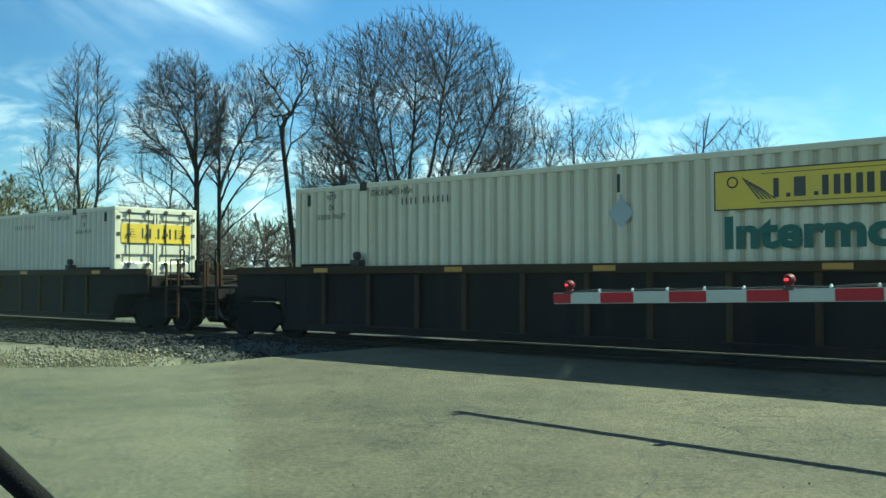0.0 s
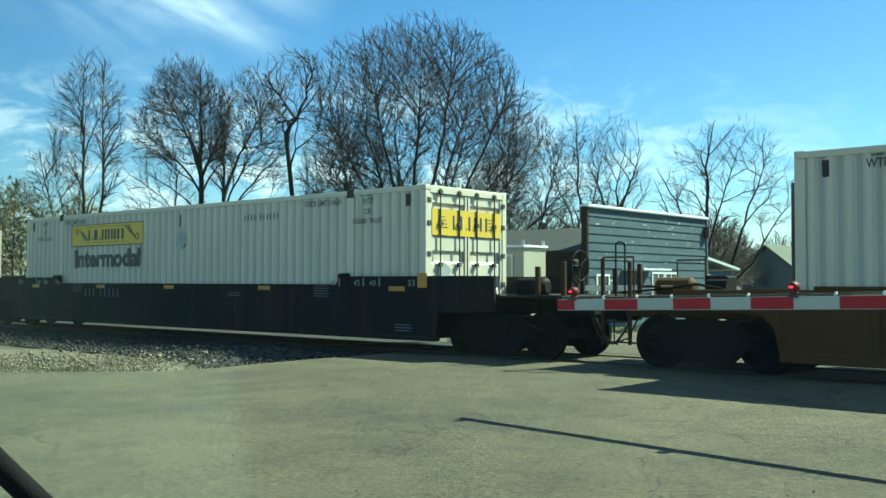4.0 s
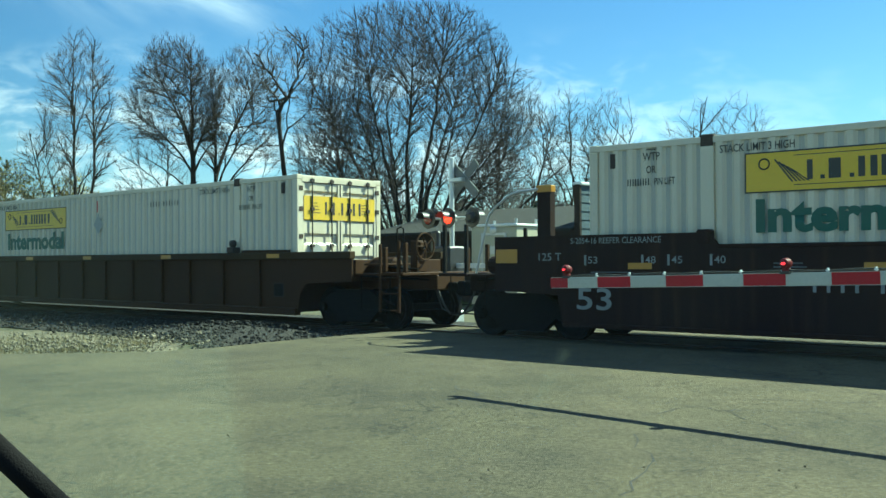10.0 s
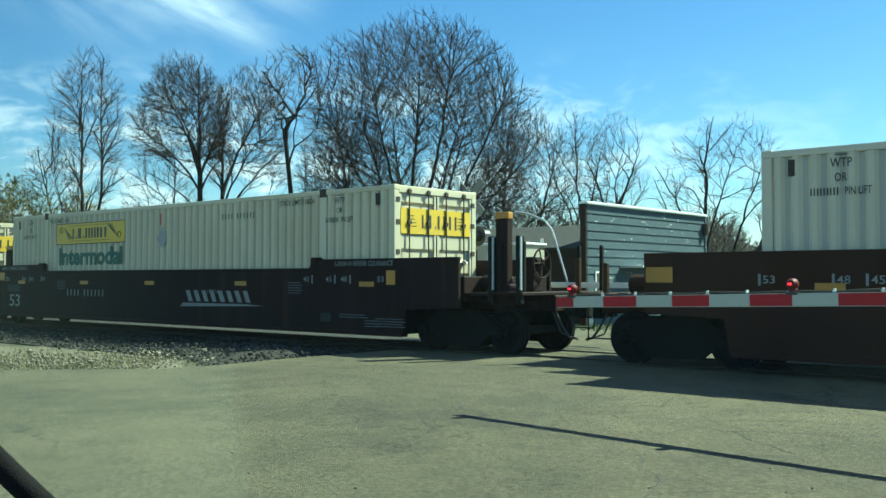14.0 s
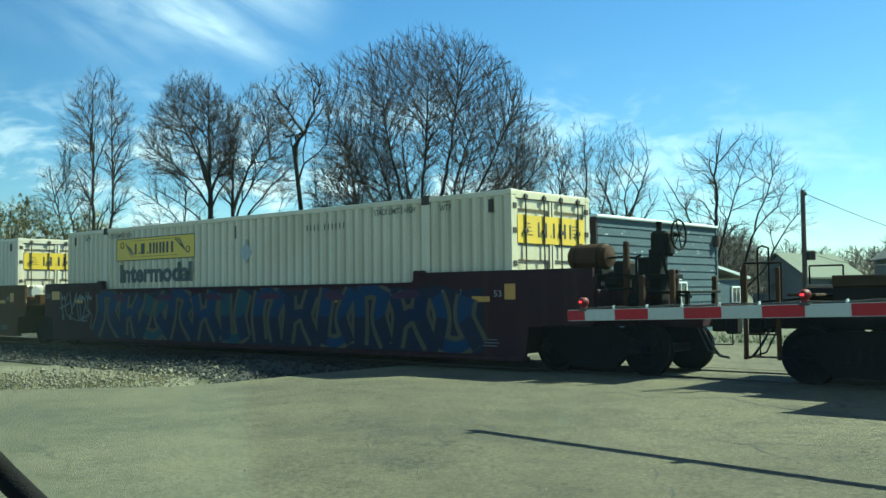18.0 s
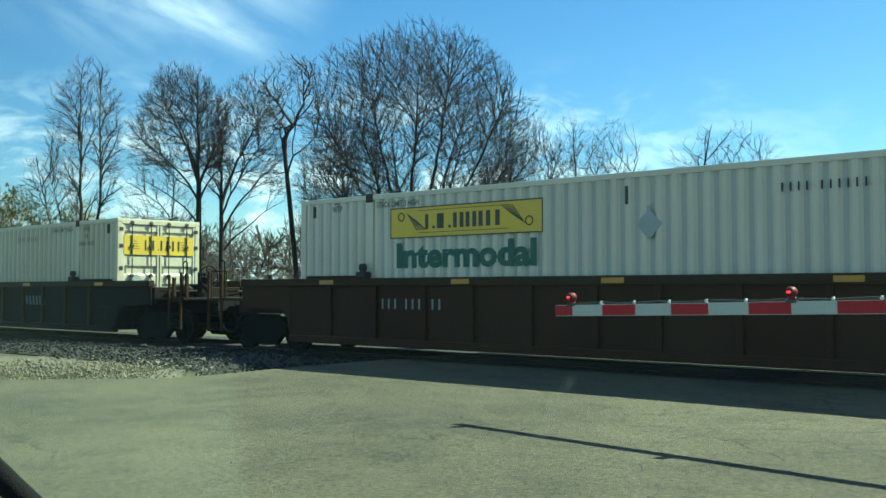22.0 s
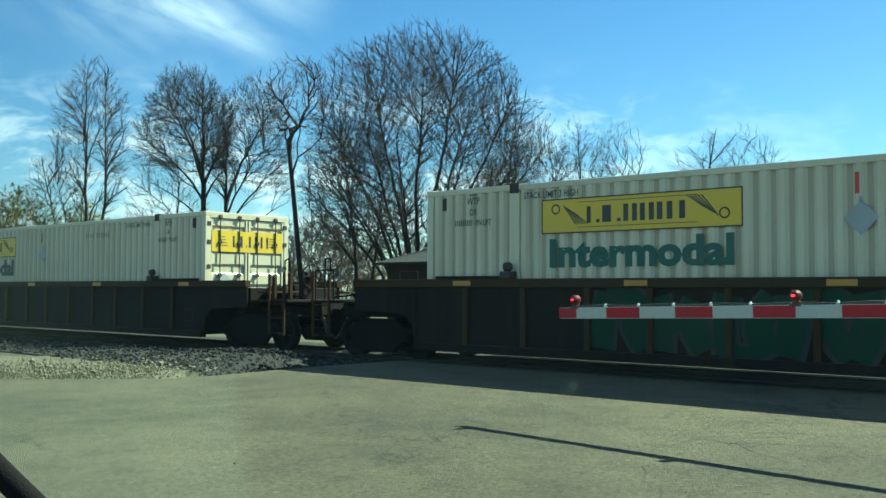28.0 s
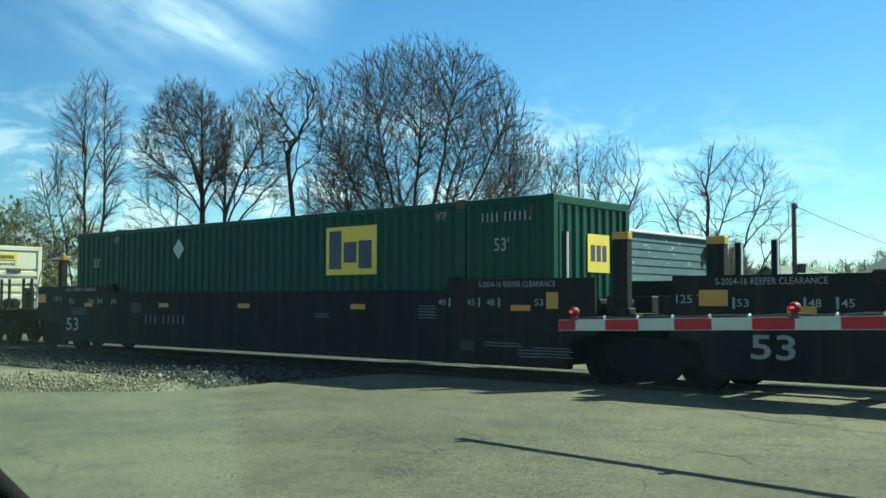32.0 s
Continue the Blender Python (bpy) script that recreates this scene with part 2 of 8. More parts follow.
# ---- mesh helpers ----
class Shape:
    """Gathers vertices and faces of one mesh."""

    def __init__(self):
        self.v, self.f, self.smooth = [], [], False

    def add(self, verts, faces):
        n = len(self.v)
        self.v.extend(tuple(p) for p in verts)
        self.f.extend(tuple(i + n for i in q) for q in faces)
        return self

    def box(self, x0, x1, y0, y1, z0, z1, c=0.0, m=None):
        """A box with chamfered edges, c wide; m places it."""
        lo, hi = (min(x0, x1), min(y0, y1), min(z0, z1)), (max(x0, x1), max(y0, y1), max(z0, z1))
        c = min(c, 0.3 * min(h - l for l, h in zip(lo, hi)))
        if c <= 0:
            vs = [(x, y, z) for z in (lo[2], hi[2]) for y in (lo[1], hi[1]) for x in (lo[0], hi[0])]
            fs = [(0, 2, 3, 1), (4, 5, 7, 6), (0, 1, 5, 4), (2, 6, 7, 3), (0, 4, 6, 2), (1, 3, 7, 5)]
        else:
            key, vs = {}, []
            for s in [(a, b, d) for a in (0, 1) for b in (0, 1) for d in (0, 1)]:
                for ax in range(3):
                    p = [hi[i] if s[i] else lo[i] for i in range(3)]
                    for i in range(3):
                        if i != ax:
                            p[i] += -c if s[i] else c
                    key[s, ax] = len(vs)
                    vs.append(tuple(p))
            fs = []
            for ax in range(3):
                b, d = (ax + 1) % 3, (ax + 2) % 3
                for e in (0, 1):
                    ring = []
                    for sb, sd in ((0, 0), (1, 0), (1, 1), (0, 1)):
                        s = [0, 0, 0]
                        s[ax], s[b], s[d] = e, sb, sd
                        ring.append(key[tuple(s), ax])
                    fs.append(tuple(ring) if e else tuple(reversed(ring)))
                for sb in (0, 1):
                    for sd in (0, 1):
                        q = []
                        for e, k in ((0, b), (1, b), (1, d), (0, d)):
                            s = [0, 0, 0]
                            s[ax], s[b], s[d] = e, sb, sd
                            q.append(key[tuple(s), k])
                        fs.append(tuple(q) if sb == sd else tuple(reversed(q)))
            for s in [(a, b, d) for a in (0, 1) for b in (0, 1) for d in (0, 1)]:
                t = (key[s, 0], key[s, 1], key[s, 2])
                fs.append(t if sum(s) % 2 else tuple(reversed(t)))
        if m is not None:
            vs = [m @ Vector(p) for p in vs]
        return self.add(vs, fs)

    def tube(self, a, b, ra, rb=None, n=8, caps=True):
        a, b = Vector(a), Vector(b)
        rb = ra if rb is None else rb
        d = (b - a).normalized()
        u = d.orthogonal().normalized()
        w = d.cross(u)
        vs = []
        for p, r in ((a, ra), (b, rb)):
            vs += [p + (u * math.cos(2 * math.pi * i / n) + w * math.sin(2 * math.pi * i / n)) * r for i in range(n)]
        fs = [(i, (i + 1) % n, n + (i + 1) % n, n + i) for i in range(n)]
        if caps:
            fs += [tuple(reversed(range(n))), tuple(range(n, 2 * n))]
        return self.add(vs, fs)

    def pipe(self, pts, r, n=6):
        for a, b in zip(pts, pts[1:]):
            self.tube(a, b, r, r, n)
        return self

    def ring(self, centre, axis, radius, r, n=20, k=6):
        centre, axis = Vector(centre), Vector(axis).normalized()
        u = axis.orthogonal().normalized()
        w = axis.cross(u)
        vs, fs = [], []
        for i in range(n):
            d = u * math.cos(2 * math.pi * i / n) + w * math.sin(2 * math.pi * i / n)
            for j in range(k):
                t = 2 * math.pi * j / k
                vs.append(centre + d * (radius + r * math.cos(t)) + axis * (r * math.sin(t)))
        for i in range(n):
            for j in range(k):
                fs.append((i * k + j, ((i + 1) % n) * k + j, ((i + 1) % n) * k + (j + 1) % k, i * k + (j + 1) % k))
        return self.add(vs, fs)

    def lathe(self, profile, axis_from, axis, n=20):
        """Turns (radius, along) pairs round an axis."""
        o, axis = Vector(axis_from), Vector(axis).normalized()
        u = axis.orthogonal().normalized()
        w = axis.cross(u)
        vs, fs, k = [], [], len(profile)
        for r, h in profile:
            vs += [o + axis * h + (u * math.cos(2 * math.pi * i / n) + w * math.sin(2 * math.pi * i / n)) * r for i in range(n)]
        for j in range(k - 1):
            for i in range(n):
                fs.append((j * n + i, j * n + (i + 1) % n, (j + 1) * n + (i + 1) % n, (j + 1) * n + i))
        fs += [tuple(reversed(range(n))), tuple(range((k - 1) * n, k * n))]
        return self.add(vs, fs)

    def prism(self, outline, y0, y1):
        """An outline of (x, z) pairs, anticlockwise seen from -y, carried from y0 to y1."""
        n = len(outline)
        vs = [(x, y0, z) for x, z in outline] + [(x, y1, z) for x, z in outline]
        fs = [tuple(range(n)), tuple(reversed(range(n, 2 * n)))]
        fs += [((i + 1) % n, i, n + i, n + (i + 1) % n) for i in range(n)]
        return self.add(vs, fs)

    def mesh(self, name, material):
        me = bpy.data.meshes.new(name)
        me.from_pydata(self.v, [], self.f)
        if material:
            me.materials.append(material)
        if self.smooth:
            me.shade_smooth()
        me.update()
        return me


def part(name, shape, material, parent, label="", at=None):
    """Links one mesh as a part of a thing or of a part."""
    me = shape if isinstance(shape, bpy.types.Mesh) else shape.mesh(name, material)
    ob = new(name, me)
    ob.parent = parent
    if at is not None:
        ob.matrix_basis = at
    if label:
        tagged(ob, label)
    return ob


def pieces(name, shapes, material, parent, label="", at=None):
    """Links each shape as a part of its own."""
    for sh in shapes:
        part(name, sh, material, parent, label, at)


def thing(name, label, category, group="", at=None, kind=""):
    ob = tagged(new(name), label, category, group, kind)
    ob.empty_display_size = 0.2
    if at is not None:
        ob.matrix_basis = at
    return ob


def solid(name, shape, material, label, category="", kind="", group="", at=None):
    ob = tagged(new(name, shape.mesh(name, material)), label, category, group, kind)
    if at is not None:
        ob.matrix_basis = at
    return ob


LETTERS = {}


def words(body, height, width, material, bold=0.0):
    """Flat lettering of that height and width, lower left corner at the origin, on the xz plane and read from +y."""
    key = (body, height, width, material.name, bold)
    if key not in LETTERS:
        cu = bpy.data.curves.new("lettering", "FONT")
        cu.body, cu.offset, cu.extrude, cu.resolution_u = body, bold, 0.0, 3
        ob = new("lettering", cu)
        me = bpy.data.meshes.new_from_object(ob.evaluated_get(bpy.context.evaluated_depsgraph_get()))
        bpy.data.objects.remove(ob)
        bpy.data.curves.remove(cu)
        co = np.array([v.co[:] for v in me.vertices])
        lo, hi = co.min(0), co.max(0)
        sx, sz = width / (hi[0] - lo[0]), height / (hi[1] - lo[1])
        for v in me.vertices:
            x, z = (v.co[0] - lo[0]) * sx, (v.co[1] - lo[1]) * sz
            v.co = (-x, 0.0, z)
        me.materials.clear()
        me.materials.append(material)
        LETTERS[key] = me
    return LETTERS[key]


def bars(widths, height, gap, slant=0.0):
    """Plain bars in a row that stand for letters; read from +y."""
    out, x = [], 0.0
    for w in widths:
        out.append(Shape().add([(-x, 0, 0), (-x - w, 0, 0), (-x - w - slant, 0, height), (-x - slant, 0, height)], [(0, 1, 2, 3)]))
        x += w + gap
    return out


# ---- the plan: the track runs along x of this frame, y of it points to the road where the car waits ----
TURN = 139.434                        # heading of the train, degrees anticlockwise from +x
ALONG = Vector((math.cos(radians(TURN)), math.sin(radians(TURN)), 0))
ACROSS = Vector((-ALONG.y, ALONG.x, 0))      # towards the camera
CENTRE = 15.13                        # from the camera to the track's centre line


def on_track(s, out=0.0, z=0.0):
    return -ACROSS * (CENTRE - out) + ALONG * s + Vector((0, 0, z))


TRACK = Matrix.Translation(on_track(0)) @ Matrix.Rotation(radians(TURN), 4, "Z")


def track_pose(s, out=0.0, z=0.0, turn=0.0):
    return TRACK @ pose(s, out, z, 0, 0, turn)


# ---- ground ----
def ditch(x, y):
    """Depth (negative: height) of the ground between the track and the pavement edge, which lies level with the road."""
    p = Vector((x, y, 0)) - on_track(0)
    al, out = p.dot(ALONG), p.dot(on_track(0, 1) - on_track(0))
    d = y - (14.75 + 0.12 * (x + 6.7))
    ramp = lambda v: min(1.0, max(0.0, v))
    return -0.125 * ramp((al - 13.4) / 0.8) * ramp((out - 1.7) / 0.9) * ramp((d + 0.2) / 0.4) * ramp((90 - al) / 20)


g = Shape()
R = 1600.0
xs = [-R, -120] + [-60.0 + 0.75 * i for i in range(81)] + [30, 60, 120, R]
ys = [-R, -120, -60, -30, 0] + [6.0 + 0.75 * i for i in range(90)] + [120, R]
gx = len(xs)
g.add([(x, y, -0.16 - ditch(x, y)) for y in ys for x in xs], [(j * gx + i, j * gx + i + 1, (j + 1) * gx + i + 1, (j + 1) * gx + i) for j in range(len(ys) - 1) for i in range(gx - 1)])
solid("ground", g, GRASS, "patchy spring grass and bare dirt reaching the horizon", kind="structure")

# pavement: the street over the crossing and the wide apron before it, 0.16 thick
ROAD_S0, ROAD_S1, FAR_EDGE = -26.0, 13.1, -9.4
edge = []
for out, sway in ((FAR_EDGE, 0.5), (-6.5, 0.1), (-4.0, -0.05), (-1.35, 0.0)):
    edge.append(on_track(ROAD_S1 + sway, out))
near = [on_track(ROAD_S1, 1.35), on_track(ROAD_S1 + 0.05, 3.2), on_track(ROAD_S1 - 0.05, 4.9), on_track(ROAD_S1 - 0.15, 5.8),
        Vector((-4.45, 14.95, 0)), Vector((-5.6, 14.82, 0)), Vector((-7.2, 14.70, 0)), Vector((-10.0, 14.3, 0)), Vector((-30.0, 11.8, 0)), Vector((-60, 8.0, 0))]


def slab(name, pts, z, thick, material, label):
    n = len(pts)
    s = Shape()
    s.add([(p.x, p.y, z) for p in pts] + [(p.x, p.y, z - thick) for p in pts],
          [tuple(range(n)), tuple(reversed(range(n, 2 * n)))] + [((i + 1) % n, i, n + i, n + (i + 1) % n) for i in range(n)])
    ob = solid(name, s, material, label, kind="structure")
    bm = bmesh.new()
    bm.from_mesh(ob.data)
    bmesh.ops.recalc_face_normals(bm, faces=bm.faces)
    bm.to_mesh(ob.data)
    bm.free()
    return ob


slab("road", [on_track(ROAD_S0, 1.35)] + near + [Vector((-60, -40, 0)), Vector((60, -40, 0)), Vector((60, -12, 0))], 0.0, 0.2, ASPHALT,
     "sun-bleached cracked asphalt apron before the crossing")
slab("road_beyond", [on_track(ROAD_S0, FAR_EDGE), on_track(ROAD_S0, -1.35)] + list(reversed(edge)), 0.0, 0.2, ASPHALT,
     "worn asphalt street beyond the tracks")

# crossing panels between and beside the rails
for i, (o0, o1) in enumerate(((1.345, 0.80), (0.62, 0.0), (0.0, -0.62), (-0.80, -1.345))):
    k = 0
    s0 = ROAD_S0
    while s0 < ROAD_S1 - 0.1:
        s1 = min(s0 + 2.44, ROAD_S1)
        sh = Shape().box(s0 + 0.006, s1 - 0.006, o0 - 0.004, o1 + 0.004, -0.18, -0.004, 0.012)
        solid("crossing_panel", sh, ASPHALT, "grey timber-and-asphalt crossing panel between the rails", kind="structure", at=TRACK)
        s0, k = s1, k + 1

for side in (1, -1):
    y = side * 0.7175
    prof = [(-0.075, -0.16), (0.075, -0.16), (0.075, -0.145), (0.012, -0.12), (0.012, -0.03), (0.036, -0.015), (0.036, 0.012), (-0.036, 0.012), (-0.036, -0.015), (-0.012, -0.03), (-0.012, -0.12), (-0.075, -0.145)]
    s = Shape()
    n = len(prof)
    s.add([(x, y + a, b) for x in (-260, 320) for a, b in prof], [(i, (i + 1) % n, n + (i + 1) % n, n + i) for i in range(n)])
    rail = solid("rail", s, STEEL, "rust-brown steel running rail with a bright worn head", "rail", "running rails", at=TRACK)
    part("rail_head", Shape().box(-260, 320, y - 0.030, y + 0.030, 0.012, 0.016), RAILTOP, rail)

# ballast bed on both sides of the street, with ties
def bed(name, s0, s1):
    s = Shape()
    prof = [(4.6, -0.15), (3.2, -0.10), (1.9, -0.10), (1.5, -0.07), (-1.5, -0.07), (-1.9, -0.10), (-3.4, -0.13)]
    n = len(prof)
    cuts = [s0, s1]
    s.add([(x, o, z) for x in cuts for o, z in prof],
          [(k * n + i, k * n + i + 1, (k + 1) * n + i + 1, (k + 1) * n + i) for k in range(len(cuts) - 1) for i in range(n - 1)])
    return solid(name, s, BALLAST, "crushed-stone ballast bed under the track, darkened for the train's shade", kind="structure", at=TRACK)


bed("ballast_left", ROAD_S1, 320)
bed("ballast_right", -260, ROAD_S0)
tie_mesh = Shape().box(-0.115, 0.115, -1.3, 1.3, -0.20, -0.045, 0.015).mesh("tie", TIE)
for i in range(52):
    tie = tagged(new("tie", tie_mesh), "dark creosoted timber tie in the ballast", "railway tie", "ties")
    tie.matrix_basis = track_pose(ROAD_S1 + 0.4 + i * 0.52)

# ---- train ----
LONG, WIDE, TALL = 16.154, 2.591, 2.896
FLOOR = 0.386
SPEED, GAIN = 14.808, 0.00413
PITCH = 0.2745


def travelled(t):
    return SPEED * t + GAIN * t * t


def paint_set(tag, base, dirt, streak):
    return paint("container_" + tag, base, 0.42, dirt=(base[0] * 0.72, base[1] * 0.68, base[2] * 0.56), amt=dirt, streak=streak, rust=(0.42, 0.33, 0.19), size=0.5)


BOX_WHITE = paint_set("white", (0.635, 0.580, 0.440), 0.30, 0.22)
BOX_CREAM = paint_set("cream", (0.615, 0.555, 0.385), 0.4, 0.4)
BOX_OLD = paint_set("old_smooth", (0.55, 0.50, 0.365), 0.5, 0.6)
VALLEY = paint("tan_valley_paint", (0.40, 0.355, 0.235), 0.5, dirt=(0.32, 0.275, 0.17), amt=0.5, streak=0.4, rust=(0.34, 0.26, 0.14), size=0.5)
VALLEY_PALE = paint("grey_valley_paint", (0.43, 0.42, 0.36), 0.5, dirt=(0.36, 0.345, 0.285), amt=0.5, streak=0.3, rust=(0.34, 0.28, 0.18), size=0.5)
BOX_GREEN = paint("container_green", (0.003, 0.042, 0.020), 0.5, dirt=(0.004, 0.025, 0.014), amt=0.4, streak=0.2, rust=(0.03, 0.07, 0.04), size=0.5, spec=0.2)
YELLOW = paint("sign_yellow", (0.68, 0.465, 0.02), 0.45, dirt=(0.5, 0.36, 0.08), amt=0.4, bump=0)
INK = paint("sign_black", (0.025, 0.025, 0.02), 0.5, amt=0.2, bump=0)
GREENINK = paint("word_green", (0.008, 0.085, 0.055), 0.5, amt=0.2, bump=0)
BLUEINK = paint("word_navy", (0.008, 0.028, 0.032), 0.5, amt=0.2, bump=0)
PALE = paint("stencil_white", (0.25, 0.25, 0.24), 0.6, dirt=(0.12, 0.115, 0.11), amt=0.7, size=5.0, bump=0)
NAVY = paint("sign_navy", (0.010, 0.014, 0.055), 0.5, amt=0.2, bump=0)
CASTING = paint("dark_casting", (0.040, 0.034, 0.030), 0.85, 0.0, (0.12, 0.06, 0.03), 0.6)
PLACARD = paint("placard_grey", (0.37, 0.39, 0.375), 0.5, amt=0.3, bump=0)
STRIPE_RED = paint("stripe_red", (0.45, 0.05, 0.03), 0.5, amt=0.3, bump=0)
REFLECT = paint("yellow_reflector", (0.46, 0.23, 0.015), 0.4, dirt=(0.16, 0.085, 0.02), amt=0.6, bump=0)

CACHE = {}


def corrugated(x0, x1, z0, z1, depth, sign):
    """A wall sheet of upright trapezoid folds on y = sign * WIDE / 2."""
    s = Shape()
    y0 = sign * WIDE / 2
    y1 = y0 - sign * depth
    n = max(1, round((x1 - x0) / PITCH))
    p = (x1 - x0) / n
    xs, ys = [], []
    for i in range(n):
        a = x0 + i * p
        for f, y in ((0.0, y1), (0.30, y1), (0.50, y0), (0.80, y0)):
            xs.append(a + f * p)
            ys.append(y)
    xs.append(x1)
    ys.append(y1)
    vs = [(x, y, z0) for x, y in zip(xs, ys)] + [(x, y, z1) for x, y in zip(xs, ys)]
    k = len(xs)
    fs = [(i + 1, i, k + i, k + i + 1) if sign > 0 else (i, i + 1, k + i + 1, k + i) for i in range(k - 1)]
    return s.add(vs, fs)


def cached(key, make, material):
    k = (key, material.name)
    if k not in CACHE:
        CACHE[k] = make().mesh(key, material)
    return CACHE[k]


def emblem(parent, x, z, w, h, y, scroll=True):
    """The hauler's yellow sign with its black frame and scroll, its name as plain bars. x is its end towards the train's head."""
    pan = part("sign_panel", Shape().box(-w, 0, 0, 0.006, 0, h), YELLOW, parent, "yellow sign panel with a black frame", pose(x, y, z))
    t = h * 0.035
    fr = Shape()
    for a in ((-w, 0, 0, t), (-w, 0, h - t, h), (-w, -w + t, t, h - t), (-t, 0, t, h - t)):
        fr.box(a[0], a[1], 0.006, 0.009, a[2], a[3])
    if scroll:
        for sx in (0.08, 0.92):
            fr.ring((-w * sx, 0.007, h * (0.70 if sx < 0.5 else 0.36)), (0, 1, 0.0001), h * 0.13, h * 0.02, 12, 4)
        for i in range(5):
            a = w * (0.12 + 0.016 * i)
            fr.add([(-a, 0.0085, h * (0.80 - 0.06 * i)), (-a - w * 0.07, 0.0085, h * 0.24), (-a - w * 0.078, 0.0085, h * 0.24), (-a - w * 0.008, 0.0085, h * (0.80 - 0.06 * i))], [(0, 1, 2, 3)])
            b = w * (0.75 + 0.016 * i)
            fr.add([(-b, 0.0085, h * 0.86), (-b - w * 0.075, 0.0085, h * (0.30 + 0.06 * (4 - i))), (-b - w * 0.083, 0.0085, h * (0.30 + 0.06 * (4 - i))), (-b - w * 0.008, 0.0085, h * 0.86)], [(0, 1, 2, 3)])
        for zz in (0.15, 0.86):
            fr.box(-w * 0.80, -w * 0.20, 0.006, 0.0085, h * zz, h * (zz + 0.018))
    part("sign_frame", fr, INK, pan)
    lt = []
    xx, hh, z0 = w * 0.235, h * 0.47, h * 0.27
    u = w * 0.0106
    for kind, ww in (("J", 5), (".", 1.6), ("B", 6), (".", 1.6), ("H", 6.5), ("U", 6.5), ("N", 7), ("T", 6)):
        wl_ = ww * u
        y0_, y1_ = 0.006, 0.009
        if kind == ".":
            lt.append(Shape().box(-xx - wl_, -xx, y0_, y1_, z0, z0 + hh * 0.2))
        elif kind in "HUN":
            for e in (0.0, 0.64):
                lt.append(Shape().box(-xx - wl_ * (e + 0.36), -xx - wl_ * e, y0_, y1_, z0, z0 + hh))
        else:
            e = {"J": 0.3, "B": 0.0, "T": 0.28}[kind]
            lt.append(Shape().box(-xx - wl_ * (e + (0.72 if kind == "B" else 0.42)), -xx - wl_ * e, y0_, y1_, z0, z0 + hh))
        xx += wl_ + 1.35 * u
    pieces("name_bar", lt, INK, pan)
    return pan


RODSTEEL = paint("rod_steel", (0.075, 0.070, 0.060), 0.6, 0.3, (0.04, 0.03, 0.025), 0.5)


